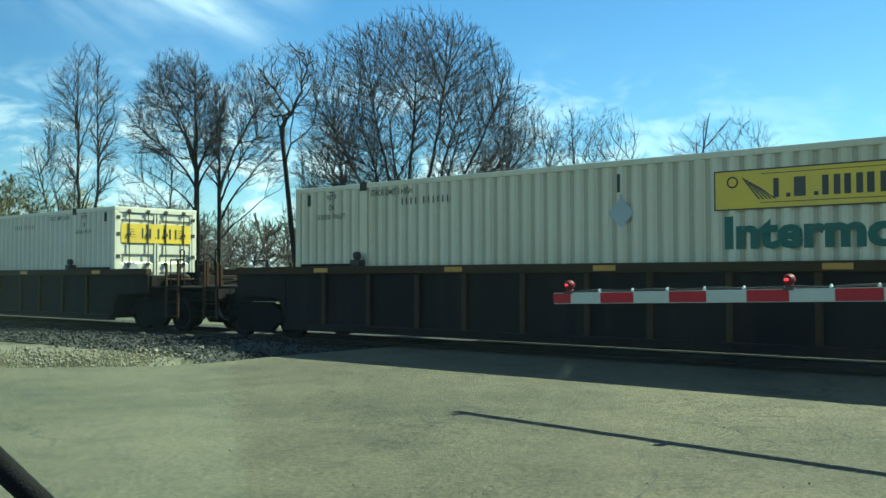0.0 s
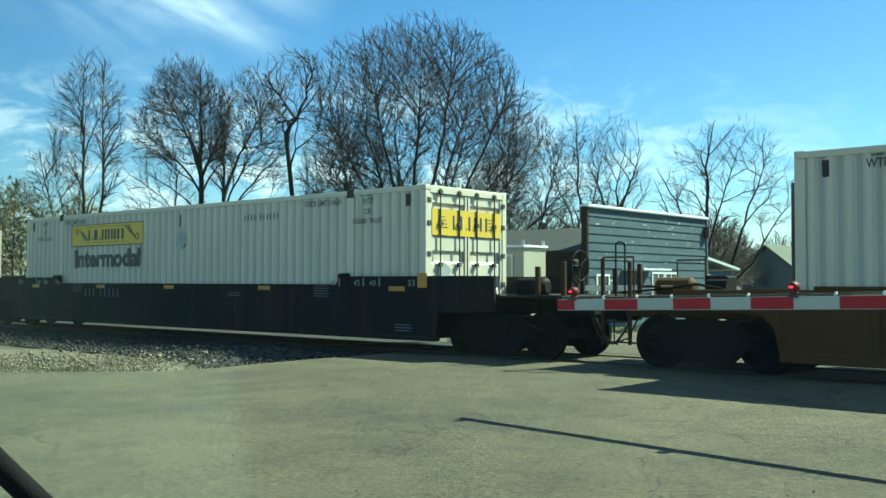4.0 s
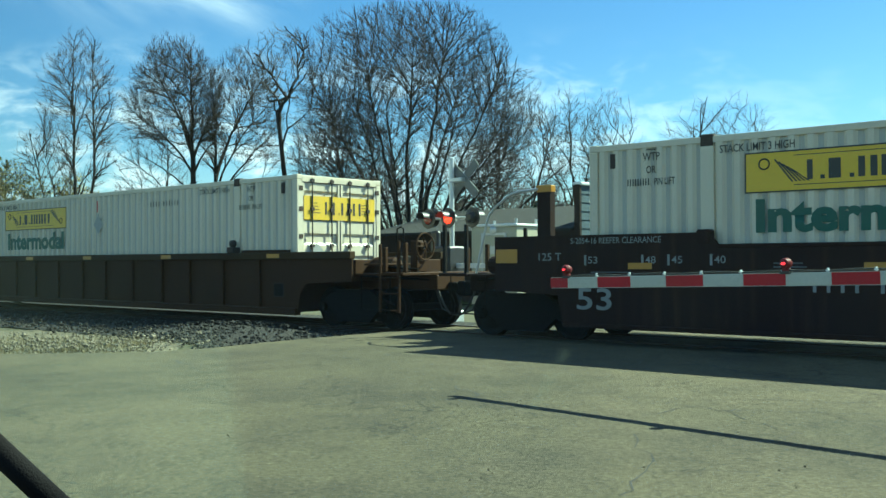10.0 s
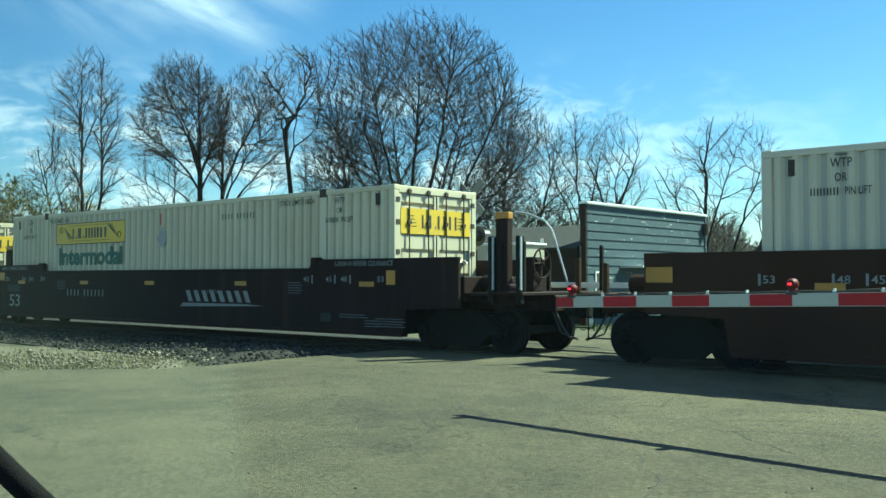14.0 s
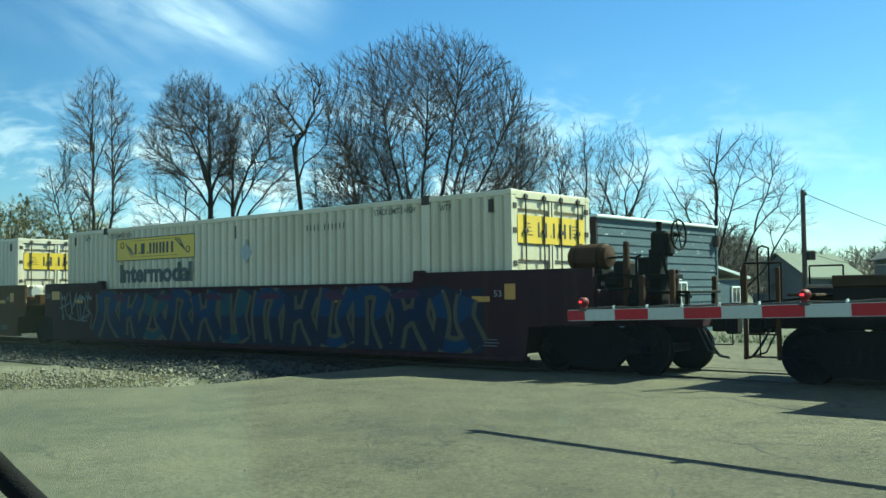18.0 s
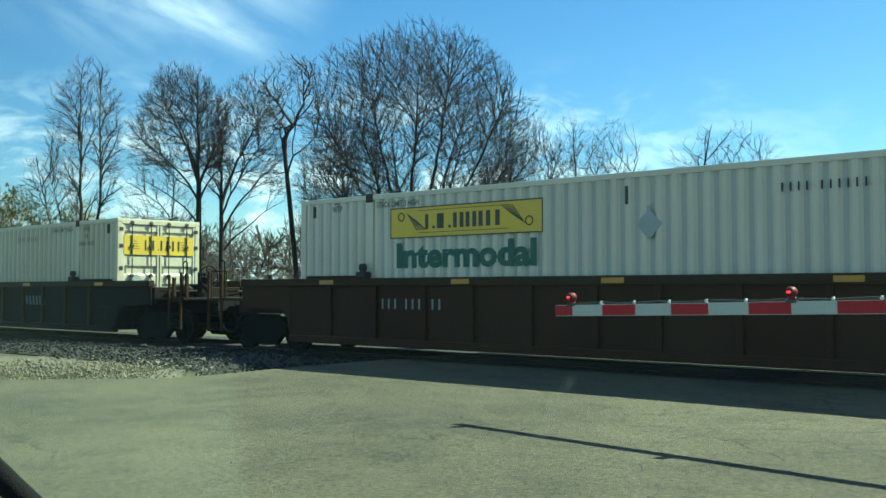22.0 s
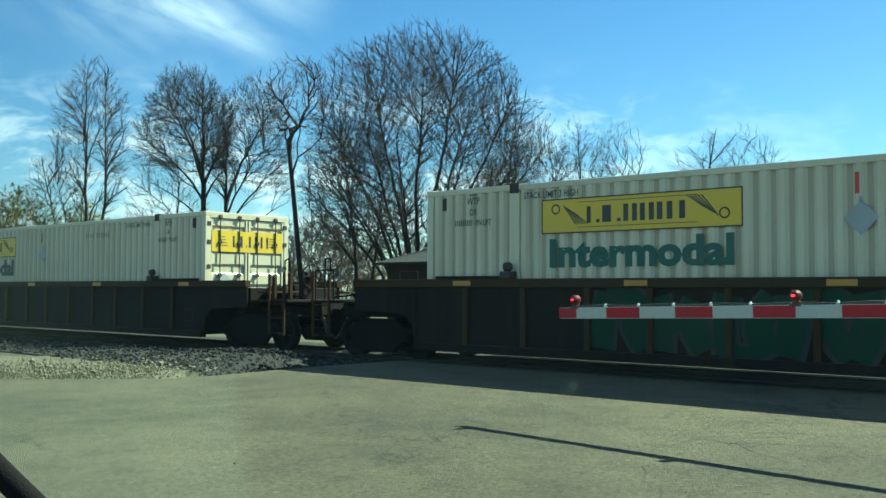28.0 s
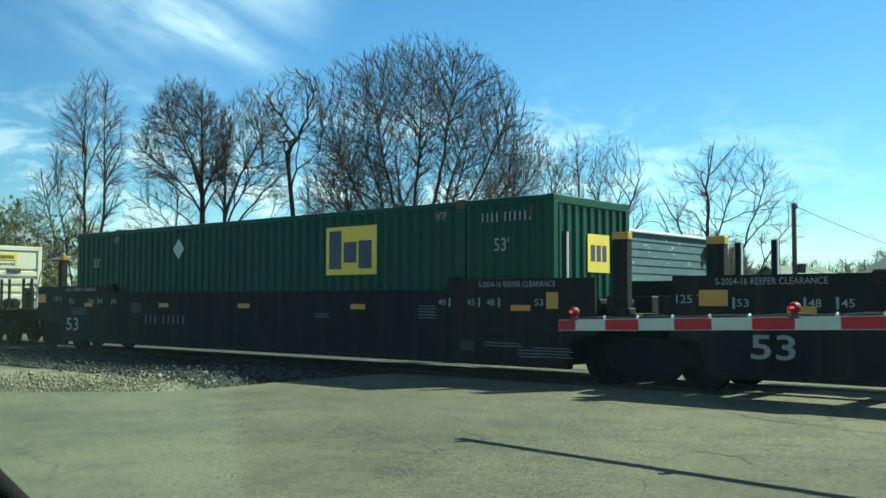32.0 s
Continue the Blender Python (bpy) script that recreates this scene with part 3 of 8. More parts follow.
def container(tag, body, sign_at, rear, words_ink, dirty=False, mark=0, label=""):
    """A 53-foot box; x = 0 at its trailing end, z = 0 at its floor, y = +WIDE / 2 the side that faces the street."""
    c = thing("shipping_container", label, "container", "containers on the train")
    h = WIDE / 2
    smooth = body is BOX_OLD
    P0, P1 = 1.98, 2.20
    for sg in (1, -1):
        for a, b in ((0.16, P0), (P1, LONG - P1), (LONG - P0, LONG - 0.16)):
            if smooth:
                me = cached("flat%.2f%d" % (a, sg), lambda: Shape().box(a, b, sg * h - sg * 0.02, sg * h - sg * 0.045, 0.16, TALL - 0.13), body)
            else:
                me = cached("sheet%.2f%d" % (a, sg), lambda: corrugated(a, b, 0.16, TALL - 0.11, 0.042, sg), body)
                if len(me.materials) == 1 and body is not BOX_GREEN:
                    # the recessed valley faces of the folds get a second, darker colour
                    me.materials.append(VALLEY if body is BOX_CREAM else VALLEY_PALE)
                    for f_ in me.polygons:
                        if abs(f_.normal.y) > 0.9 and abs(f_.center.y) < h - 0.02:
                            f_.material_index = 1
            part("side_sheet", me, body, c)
        for a, b in ((P0, P1), (LONG - P1, LONG - P0)):
            part("lift_post", cached("post%.2f%d" % (a, sg), lambda: Shape().box(a, b, sg * h, sg * h - sg * 0.06, 0.0, TALL - 0.02, 0.008), body), body, c)
            part("lift_casting", cached("cast%.2f%d" % (a, sg), lambda: Shape().box(a + 0.0, b + 0.0, sg * h + sg * 0.004, sg * h - sg * 0.2, TALL - 0.17, TALL + 0.022, 0.012), CASTING), CASTING, c, "dark steel lifting casting")
        part("top_rail", cached("toprail%d" % sg, lambda: Shape().box(0.1, LONG - 0.1, sg * h, sg * h - sg * 0.09, TALL - 0.115, TALL - 0.012, 0.01), body), body, c)
        part("bottom_rail", cached("botrail%d" % sg, lambda: Shape().box(0.1, LONG - 0.1, sg * h, sg * h - sg * 0.09, 0.0, 0.165, 0.01), body), body, c)
        for a, b in ((0.0, 0.16), (LONG - 0.16, LONG)):
            part("corner_post", cached("corner%.2f%d" % (a, sg), lambda: Shape().box(a, b, sg * h, sg * h - sg * 0.15, 0.12, TALL - 0.11, 0.012), body), body, c)
            for z0, z1 in ((0, 0.12), (TALL - 0.11, TALL)):
                part("corner_casting", cached("cc%.2f%d%.1f" % (a, sg, z0), lambda: Shape().box(a - 0.003, b + 0.003, sg * h + sg * 0.003, sg * h - sg * 0.155, z0, z1, 0.012), body), body, c)
    if not smooth:
        # little tie-off plates under the roof rail
        for a in (0.42, LONG - 0.5):
            part("vent_plate", cached("vent%.2f" % a, lambda: Shape().box(a, a + 0.10, h - 0.02, h + 0.006, TALL - 0.40, TALL - 0.16, 0.006), CASTING), CASTING, c)
    else:
        pieces("seam_strip", [Shape().box(0.9 + k * 1.22, 0.95 + k * 1.22, h - 0.021, h - 0.014, 0.17, TALL - 0.14) for k in range(12)], body, c)
        pieces("lashing_pocket", [Shape().lathe([(0.07, 0), (0.06, 0.012), (0.02, 0.018)], (1.0 + k * 1.9, h - 0.02, 1.45), (0, 1, 0), 10) for k in range(8)], body, c)
        part("roof_rail_stain", Shape().box(0.12, LONG - 0.12, h - 0.002, h + 0.003, TALL - 0.11, TALL - 0.02), CASTING, c, "tarnished grey roof rail")
    roof = Shape()
    n = 52
    vs = []
    for i in range(n + 1):
        x = 0.05 + (LONG - 0.1) * i / n
        z = TALL - 0.03 + (0.018 if i % 2 else 0.0)
        vs += [(x, -h + 0.05, z), (x, h - 0.05, z)]
    roof.add(vs, [(2 * i, 2 * i + 2, 2 * i + 3, 2 * i + 1) for i in range(n)])
    part("roof", cached("roof", lambda: roof, body), body, c)
    part("front_wall", cached("frontwall", lambda: Shape().box(LONG - 0.06, LONG - 0.02, -h + 0.1, h - 0.1, 0.1, TALL - 0.08), body), body, c)
    # trailing end, which faces the light
    hd = Shape().box(0.0, 0.12, -h + 0.14, h - 0.14, TALL - 0.16, TALL - 0.01, 0.01)
    part("end_header", cached("header", lambda: hd, body), body, c)
    part("end_sill", cached("endsill", lambda: Shape().box(0.0, 0.12, -h + 0.14, h - 0.14, 0.0, 0.16, 0.01), body), body, c)
    if rear == "nose":
        sh = Shape()
        pts = [(0.05, 0.16)]
        z = 0.20
        for k in range(7):
            pts += [(0.075, z), (0.015, z + 0.05), (0.015, z + 0.19), (0.075, z + 0.22)]
            z += 0.270
        pts += [(0.075, z), (0.03, z + 0.03), (0.03, TALL - 0.17)]
        k = len(pts)
        sh.add([(x, y, zz) for y in (-h + 0.14, h - 0.14) for x, zz in pts], [(i, i + 1, k + i + 1, k + i) for i in range(k - 1)])
        part("nose_sheet", sh, body, c, "ribbed steel nose wall")
        p = part("nose_sign", Shape().box(0.016, 0.022, -0.42, 0.42, TALL - 0.50, TALL - 0.28), YELLOW, c, "small yellow sign")
        q = []
        for k in range(7):
            y = 0.33 - k * 0.095
            q.append(Shape().box(0.012, 0.016, y, y - 0.07, TALL - 0.45, TALL - 0.34))
        pieces("name_bar", q, INK, p)
        part("nose_word", words("Intermodal", 0.11, 0.72, GREENINK, 0.03), None, c, "small word Intermodal", Matrix.Translation((0.027, 0.36, TALL - 0.68)) @ Matrix.Rotation(radians(90), 4, "Z"))
        bx = Shape().box(-0.02, 0.03, -0.55, -0.10, TALL - 0.92, TALL - 0.80, 0.01)
        part("document_box", bx, CASTING, c)
        num = []
        for k in range(9):
            num.append(Shape().box(0.010, 0.013, 0.40 - k * 0.085, 0.345 - k * 0.085, TALL - 1.04, TALL - 0.97))
        pieces("number_bar", num, PLACARD, c)
        dm = Shape()
        dm.add([(0.011, 0.75, 1.15), (0.011, 0.55, 1.35), (0.011, 0.75, 1.55), (0.011, 0.95, 1.35)], [(0, 1, 2, 3)])
        part("placard_holder", dm, PLACARD, c)
    elif rear == "doors":
        for sg, nm in ((1, "door"), (-1, "door")):
            d = Shape()
            y0, y1 = sg * 0.015, sg * (h - 0.15)
            ya, yb = min(y0, y1), max(y0, y1)
            pts = [(0.03, 0.16)]
            for za, zb in ((0.32, 0.60), (0.85, 1.13), (1.36, 1.62), (1.88, 2.10), (2.34, 2.56)):
                pts += [(0.03, za), (0.065, za + 0.05), (0.065, zb - 0.05), (0.03, zb)]
            pts += [(0.03, TALL - 0.17)]
            k = len(pts)
            d.add([(x, y, z) for y in (ya, yb) for x, z in pts], [(i, i + 1, k + i + 1, k + i) for i in range(k - 1)])
            door = part("door", d, body, c)
            st = Shape()
            for y in (ya + 0.03, yb - 0.03):
                st.box(0.012, 0.035, y - 0.035, y + 0.035, 0.165, TALL - 0.17, 0.006)
            part("door_stile", st, body, door)
            for y in (sg * 0.28, sg * 0.86):
                rod = Shape().tube((-0.012, y, 0.10), (-0.012, y, TALL - 0.06), 0.015, n=8)
                rod_o = part("lock_rod", rod, RODSTEEL, door, "dark lock rod")
                pieces("rod_keeper", [Shape().box(-0.035, 0.02, y - 0.05, y + 0.05, z - 0.04, z + 0.04, 0.006) for z in (0.14, 0.75, 1.35, 2.15, TALL - 0.12)], CASTING, rod_o)
            hl = Shape().box(-0.045, -0.02, sg * 0.30, sg * 0.68, 1.00, 1.04, 0.006)
            part("door_handle", hl, CASTING, door)
            pieces("hinge", [Shape().box(-0.012, 0.03, sg * (h - 0.17), sg * (h - 0.06), z - 0.05, z + 0.05, 0.006) for z in (0.35, 0.95, 1.55, 2.15, 2.6)], CASTING, door)
        gasket = Shape().box(0.005, 0.03, -0.012, 0.012, 0.17, TALL - 0.17)
        part("door_gasket", gasket, RUBBER, c)
        pan = part("door_sign", Shape().box(0.004, 0.010, -h + 0.20, h - 0.20, 1.92, 2.44), YELLOW, c, "yellow sign across both doors")
        q = []
        y = 0.47
        for ww in (0.12, 0.04, 0.15, 0.04, 0.15, 0.15, 0.15, 0.14):
            q.append(Shape().box(0.0, 0.004, y, y - ww * 0.40, 2.04, 2.32 if ww > 0.05 else 2.10))
            y -= ww + 0.035
        pieces("name_bar", q, INK, pan)
        pieces("scroll_line", [Shape().box(0.001, 0.004, y - 0.16 + 0.03 * k, y + 0.12, 2.07 + 0.07 * k, 2.085 + 0.07 * k) for y in (0.78, -0.78) for k in range(4)], INK, pan)
        dm = Shape()
        dm.add([(0.009, 0.72, 1.02), (0.009, 0.50, 1.22), (0.009, 0.72, 1.42), (0.009, 0.94, 1.22)], [(0, 1, 2, 3)])
        part("placard_holder", dm, PLACARD, c)
    elif rear == "old_door":
        part("end_wall", Shape().box(0.02, 0.06, -h + 0.14, h - 0.14, 0.16, TALL - 0.16), body, c, "rust-streaked smooth end wall")
        pan = part("end_sign", Shape().box(0.010, 0.018, -h + 0.26, h - 0.26, TALL - 0.95, TALL - 0.42), YELLOW, c, "yellow sign")
        q = []
        y = 0.50
        for ww in (0.12, 0.04, 0.15, 0.04, 0.15, 0.15, 0.15, 0.14):
            q.append(Shape().box(0.006, 0.010, y, y - ww * 0.62, TALL - 0.82, TALL - 0.56 if ww > 0.05 else TALL - 0.77))
            y -= ww + 0.035
        pieces("name_bar", q, INK, pan)
        num = []
        for k in range(9):
            num.append(Shape().box(0.012, 0.018, 0.35 - k * 0.08, 0.30 - k * 0.08, TALL - 1.30, TALL - 1.20))
        pieces("number_bar", num, PLACARD, c)
    else:
        sh = Shape()
        n = 9
        p = (WIDE - 0.3) / n
        ys, xs_ = [], []
        for i in range(n):
            a = -h + 0.15 + i * p
            for f, x in ((0, 0.05), (0.3, 0.05), (0.5, 0.012), (0.8, 0.012)):
                ys.append(a + f * p)
                xs_.append(x)
        k = len(ys)
        sh.add([(x, y, z) for z in (0.16, TALL - 0.16) for x, y in zip(xs_, ys)], [(i, k + i, k + i + 1, i + 1) for i in range(k - 1)])
        part("end_sheet", sh, body, c)
        pan = part("end_sign", Shape().box(0.002, 0.008, -0.55, 0.20, 1.55, 2.25), YELLOW, c, "yellow square sign")
        q = []
        for k in range(3):
            q.append(Shape().box(-0.002, 0.002, 0.10 - k * 0.2, -0.04 - k * 0.2, 1.75, 2.05))
        pieces("name_bar", q, NAVY, pan)
        num = []
        for k in range(3):
            num.append(Shape().box(0.004, 0.010, -0.10 - 0.1 * k, -0.17 - 0.1 * k, 0.75 + 0.02 * k, 0.95))
        pieces("number_bar", num, PALE, c)
    # lettering on the street side
    y = h + 0.002

    def put(me, nm, x, z, lab=""):
        part(nm, me, None, c, lab, pose(x, y, z))
    if sign_at is not None and body is not BOX_GREEN:
        emblem(c, sign_at + 3.66, 1.975, 3.66, 0.60, h)
        if words_ink:
            put(words("Intermodal", 0.50, 3.36, words_ink, 0.042), "lettering", sign_at + 3.50, 1.385, "bold word Intermodal")
        for fa in ((P1 + 1.30, LONG - P1 - 0.10) if sign_at < 8 else (LONG - P1 - 0.1, P1 + 1.3)):
            put(words("STACK LIMIT 3 HIGH" if not smooth else "STACK TWO HIGH ONLY", 0.12, 1.14, INK, 0.012), "lettering", fa, 2.61, "small black stencil")
        for fa in (1.72, LONG - 1.0):
            put(words("WTP", 0.13, 0.30, INK, 0.01), "lettering", fa, 2.58)
            part("stencil_bar", Shape().box(-0.24, -0.06, 0, 0.001, 0, 0.015), INK, c, at=pose(fa, y, 2.75))
            if mark:
                put(words("OR", 0.12, 0.17, INK, 0.01), "lettering", fa - 0.06, 2.38)
                pieces("name_bar", bars([0.02] * 9, 0.11, 0.026), INK, c, at=pose(fa + 0.28, y, 2.19))
                put(words("PIN LIFT", 0.11, 0.36, INK, 0.01), "lettering", fa - 0.20, 2.19)
    elif sign_at is not None:
        pan = part("sign_panel", Shape().box(-1.5, 0, 0, 0.006, 0, 1.0), YELLOW, c, "yellow square sign with navy bars", pose(5.79, h, 1.56))
        q = [Shape().box(-0.47, -0.10, 0.006, 0.009, 0.12, 0.92)]
        q += [Shape().box(-0.92, -0.54, 0.006, 0.009, 0.25, 0.68), Shape().box(-1.36, -0.98, 0.006, 0.009, 0.12, 0.70)]
        pieces("name_bar", q, NAVY, pan)
        put(words("53'", 0.25, 0.34, PALE, 0.01), "lettering", 1.30, 1.92)
        put(words("WTP", 0.17, 0.28, PALE, 0.01), "lettering", 2.72, 2.54)
        put(words("WTP", 0.17, 0.28, PALE, 0.01), "lettering", LONG - 1.9, 2.54)
        put(words("53'", 0.25, 0.34, PALE, 0.01), "lettering", LONG - 0.88, 1.92)
        pieces("number_bar", bars([0.035] * 4 + [0.001] + [0.035] * 6, 0.17, 0.075), PALE, c, at=pose(1.58, y, 2.46))
        dm = Shape()
        dm.add([(0.0, 0, -0.26), (-0.24, 0, 0.0), (0.0, 0, 0.26), (0.24, 0, 0.0)], [(0, 1, 2, 3)])
        part("placard_holder", dm, PLACARD, c, at=pose(11.22, y, 2.3))
        return c
    # number as bars, seal stripe and placard
    nx = 5.6 if sign_at is None or sign_at > 8 else 13.0
    pieces("number_bar", bars([0.03] * 4 + [0.001] + [0.03] * 6, 0.13, 0.09), INK, c, at=pose(nx, y, 2.40))
    if not smooth:
        px_ = 8.15
        part("warning_stripe", Shape().box(-0.03, 0.03, 0, 0.003, 0, 0.30), STRIPE_RED if mark % 2 else INK, c, at=pose(px_, y, 2.36))
        dm = Shape()
        dm.add([(0.0, 0, -0.25), (-0.24, 0, 0.0), (0.0, 0, 0.25), (0.24, 0, 0.0)], [(0, 1, 2, 3)])
        dm.box(-0.03, 0.03, -0.002, 0.0, 0.22, 0.30)
        part("placard_holder", dm, PLACARD, c, "bent grey placard holder", at=pose(px_ - 0.05 - 0.35 * (mark % 3 == 0), y, 2.02))
    return c


# ---- well cars ----
def steel_paint(tag, base, dirt, amt=0.6):
    return paint("car_" + tag, base, 0.7, 0.0, dirt, amt, 0.5, (0.06, 0.030, 0.016), 0.8, spec=0.12)


CAR = {
    "brown": steel_paint("dark_brown", (0.0138, 0.0097, 0.0076), (0.0085, 0.0066, 0.0054)),
    "rust": steel_paint("rust", (0.0400, 0.0176, 0.0080), (0.0208, 0.0120, 0.0072)),
    "mustard": steel_paint("mustard", (0.0500, 0.0240, 0.0090), (0.0230, 0.0125, 0.0075)),
    "yellow": steel_paint("yellow", (0.0880, 0.0450, 0.0095), (0.0380, 0.0190, 0.0075), 0.8),
    "maroon": steel_paint("maroon", (0.0192, 0.0088, 0.0072), (0.0112, 0.0072, 0.0064), 0.4),
    "plum": steel_paint("plum", (0.0270, 0.0085, 0.0130), (0.0130, 0.0070, 0.0080), 0.4),
    "black": steel_paint("black", (0.0096, 0.0088, 0.0088), (0.0144, 0.0120, 0.0104), 0.4),
    "orange": steel_paint("orange_brown", (0.0680, 0.0288, 0.0072), (0.0320, 0.0168, 0.0080), 0.5),
}
CHORD = steel_paint("weathered_chord", (0.050, 0.031, 0.012), (0.020, 0.014, 0.009))
TRUCKSTEEL = paint("truck_steel", (0.007, 0.0065, 0.006), 0.8, 0.0, (0.013, 0.010, 0.008), 0.5, spec=0.1)
WHEELSTEEL = paint("wheel_steel", (0.008, 0.007, 0.0065), 0.7, 0.1, (0.014, 0.010, 0.008), 0.6, spec=0.15)


def spray(tag, base):
    return paint("spray_" + tag, base, 0.6, dirt=tuple(0.45 * v + 0.008 for v in base), amt=0.6, size=1.2, streak=0.2, rust=(0.05, 0.03, 0.02), bump=0, spec=0.15)


SPRAY = {"tan": spray("tan", (0.088, 0.074, 0.044)), "olive": spray("olive", (0.10, 0.085, 0.035)), "black": spray("black", (0.010, 0.010, 0.012)),
         "teal": spray("teal", (0.018, 0.055, 0.075)), "grey": spray("pale_grey", (0.125, 0.128, 0.135)), "red": spray("red", (0.12, 0.014, 0.012)),
         "blue": spray("blue", (0.008, 0.030, 0.085)), "deep": spray("deep_blue", (0.007, 0.014, 0.045)), "violet": spray("violet", (0.045, 0.016, 0.045)),
         "green": spray("green", (0.012, 0.045, 0.020)), "mist": spray("misty_green", (0.034, 0.042, 0.034)), "steel": spray("steel_blue", (0.020, 0.032, 0.060)),
         "ochre": spray("ochre", (0.13, 0.085, 0.015)), "night": spray("night_blue", (0.010, 0.012, 0.030)), "haze": spray("pale_mist", (0.060, 0.078, 0.085))}
# skeletons of wild lettering: strokes in a unit cell


def curve(pts, per=5):
    """Points of a smooth line through the given ones."""
    p = [pts[0]] + list(pts) + [pts[-1]]
    out = []
    for i in range(1, len(p) - 2):
        for k in range(per):
            t = k / per
            out.append(tuple(0.5 * (2 * p[i][j] + (p[i + 1][j] - p[i - 1][j]) * t + (2 * p[i - 1][j] - 5 * p[i][j] + 4 * p[i + 1][j] - p[i + 2][j]) * t * t + (3 * p[i][j] - p[i - 1][j] - 3 * p[i + 1][j] + p[i + 2][j]) * t ** 3) for j in (0, 1)))
    return out + [tuple(pts[-1])]


def ribbon(s, pts, width, y, taper=0.0):
    """A band of paint along a line on a car's side."""
    line = curve(pts)
    n, k = len(line), len(s.v)
    vs = []
    for i, (x, z) in enumerate(line):
        a, b = line[max(0, i - 1)], line[min(n - 1, i + 1)]
        d = math.hypot(b[0] - a[0], b[1] - a[1]) + 1e-6
        w = 0.5 * width * (1 - taper * i / n)
        nx, nz = -(b[1] - a[1]) / d * w, (b[0] - a[0]) / d * w
        vs += [(x + nx, y, z + nz), (x - nx, y, z - nz)]
    return s.add(vs, [(2 * i, 2 * i + 1, 2 * i + 3, 2 * i + 2) for i in range(n - 1)])


def blob(c, y, cx, cz, rx, rz, seed, mat, edge=None):
    rnd = random.Random(seed)
    ph = [rnd.uniform(0, 6.28) for _ in range(3)]
    rr = [1 + 0.16 * math.sin(2 * t + ph[0]) + 0.10 * math.sin(3 * t + ph[1]) + 0.05 * math.sin(7 * t + ph[2]) for t in [2 * math.pi * i / 28 for i in range(28)]]
    for k, m_, d in ((1.0, mat, 0.0),) if edge is None else ((1.0, edge, 0.0), (0.88, mat, 0.0012)):
        vs = [(cx + math.cos(2 * math.pi * i / 28) * rx * rr[i] * k, y + d, cz + math.sin(2 * math.pi * i / 28) * rz * rr[i] * (k if edge is None else 2 * k - 1)) for i in range(28)]
        part("sprayed_shape", Shape().add(vs, [tuple(range(28))]), m_, c)


def tag_shapes(c, y, xa, xb, z0, z1, n, fills, edge, width, seed, rim=0.07):
    """Sprayed interlocking shapes in a row, each a part: an outline and the fill upon it."""
    rnd = random.Random(seed)
    cw = (xa - xb) / n
    for i in range(n):
        lean, mid = rnd.uniform(-0.25, 0.25), rnd.uniform(0.35, 0.65)
        g_ = [[(0.15 + lean, 1.0), (rnd.uniform(0.0, 0.5), mid), (0.1 - lean, rnd.uniform(0.0, 0.2)), (0.5, 0.02)],
              [(rnd.uniform(0.6, 1.1), rnd.uniform(0.8, 1.0)), (0.55, mid), (rnd.uniform(0.6, 1.15), rnd.uniform(0.0, 0.3))],
              [(rnd.uniform(-0.2, 0.2), rnd.uniform(0.2, 0.8)), (0.5, rnd.uniform(0.3, 0.8)), (rnd.uniform(0.8, 1.25), rnd.uniform(0.2, 0.9))]]
        bent = [[(xa - cw * (i + 0.06 + u * 0.9 + rnd.uniform(-0.05, 0.05)), z0 + (z1 - z0) * min(1.0, max(0.0, v + rnd.uniform(-0.04, 0.04)))) for u, v in st] for st in g_]
        so, sf = Shape(), Shape()
        for j, st in enumerate(bent):
            yy = y + 0.0004 * (j + 4 * (i % 2))
            if edge:
                ribbon(so, st, width + rim, yy)
            ribbon(sf, st, width, yy + 0.004, 0.25)
        if edge:
            part("sprayed_outline", so, SPRAY[edge], c)
        part("sprayed_stroke", sf, SPRAY[fills[i % len(fills)]], c)


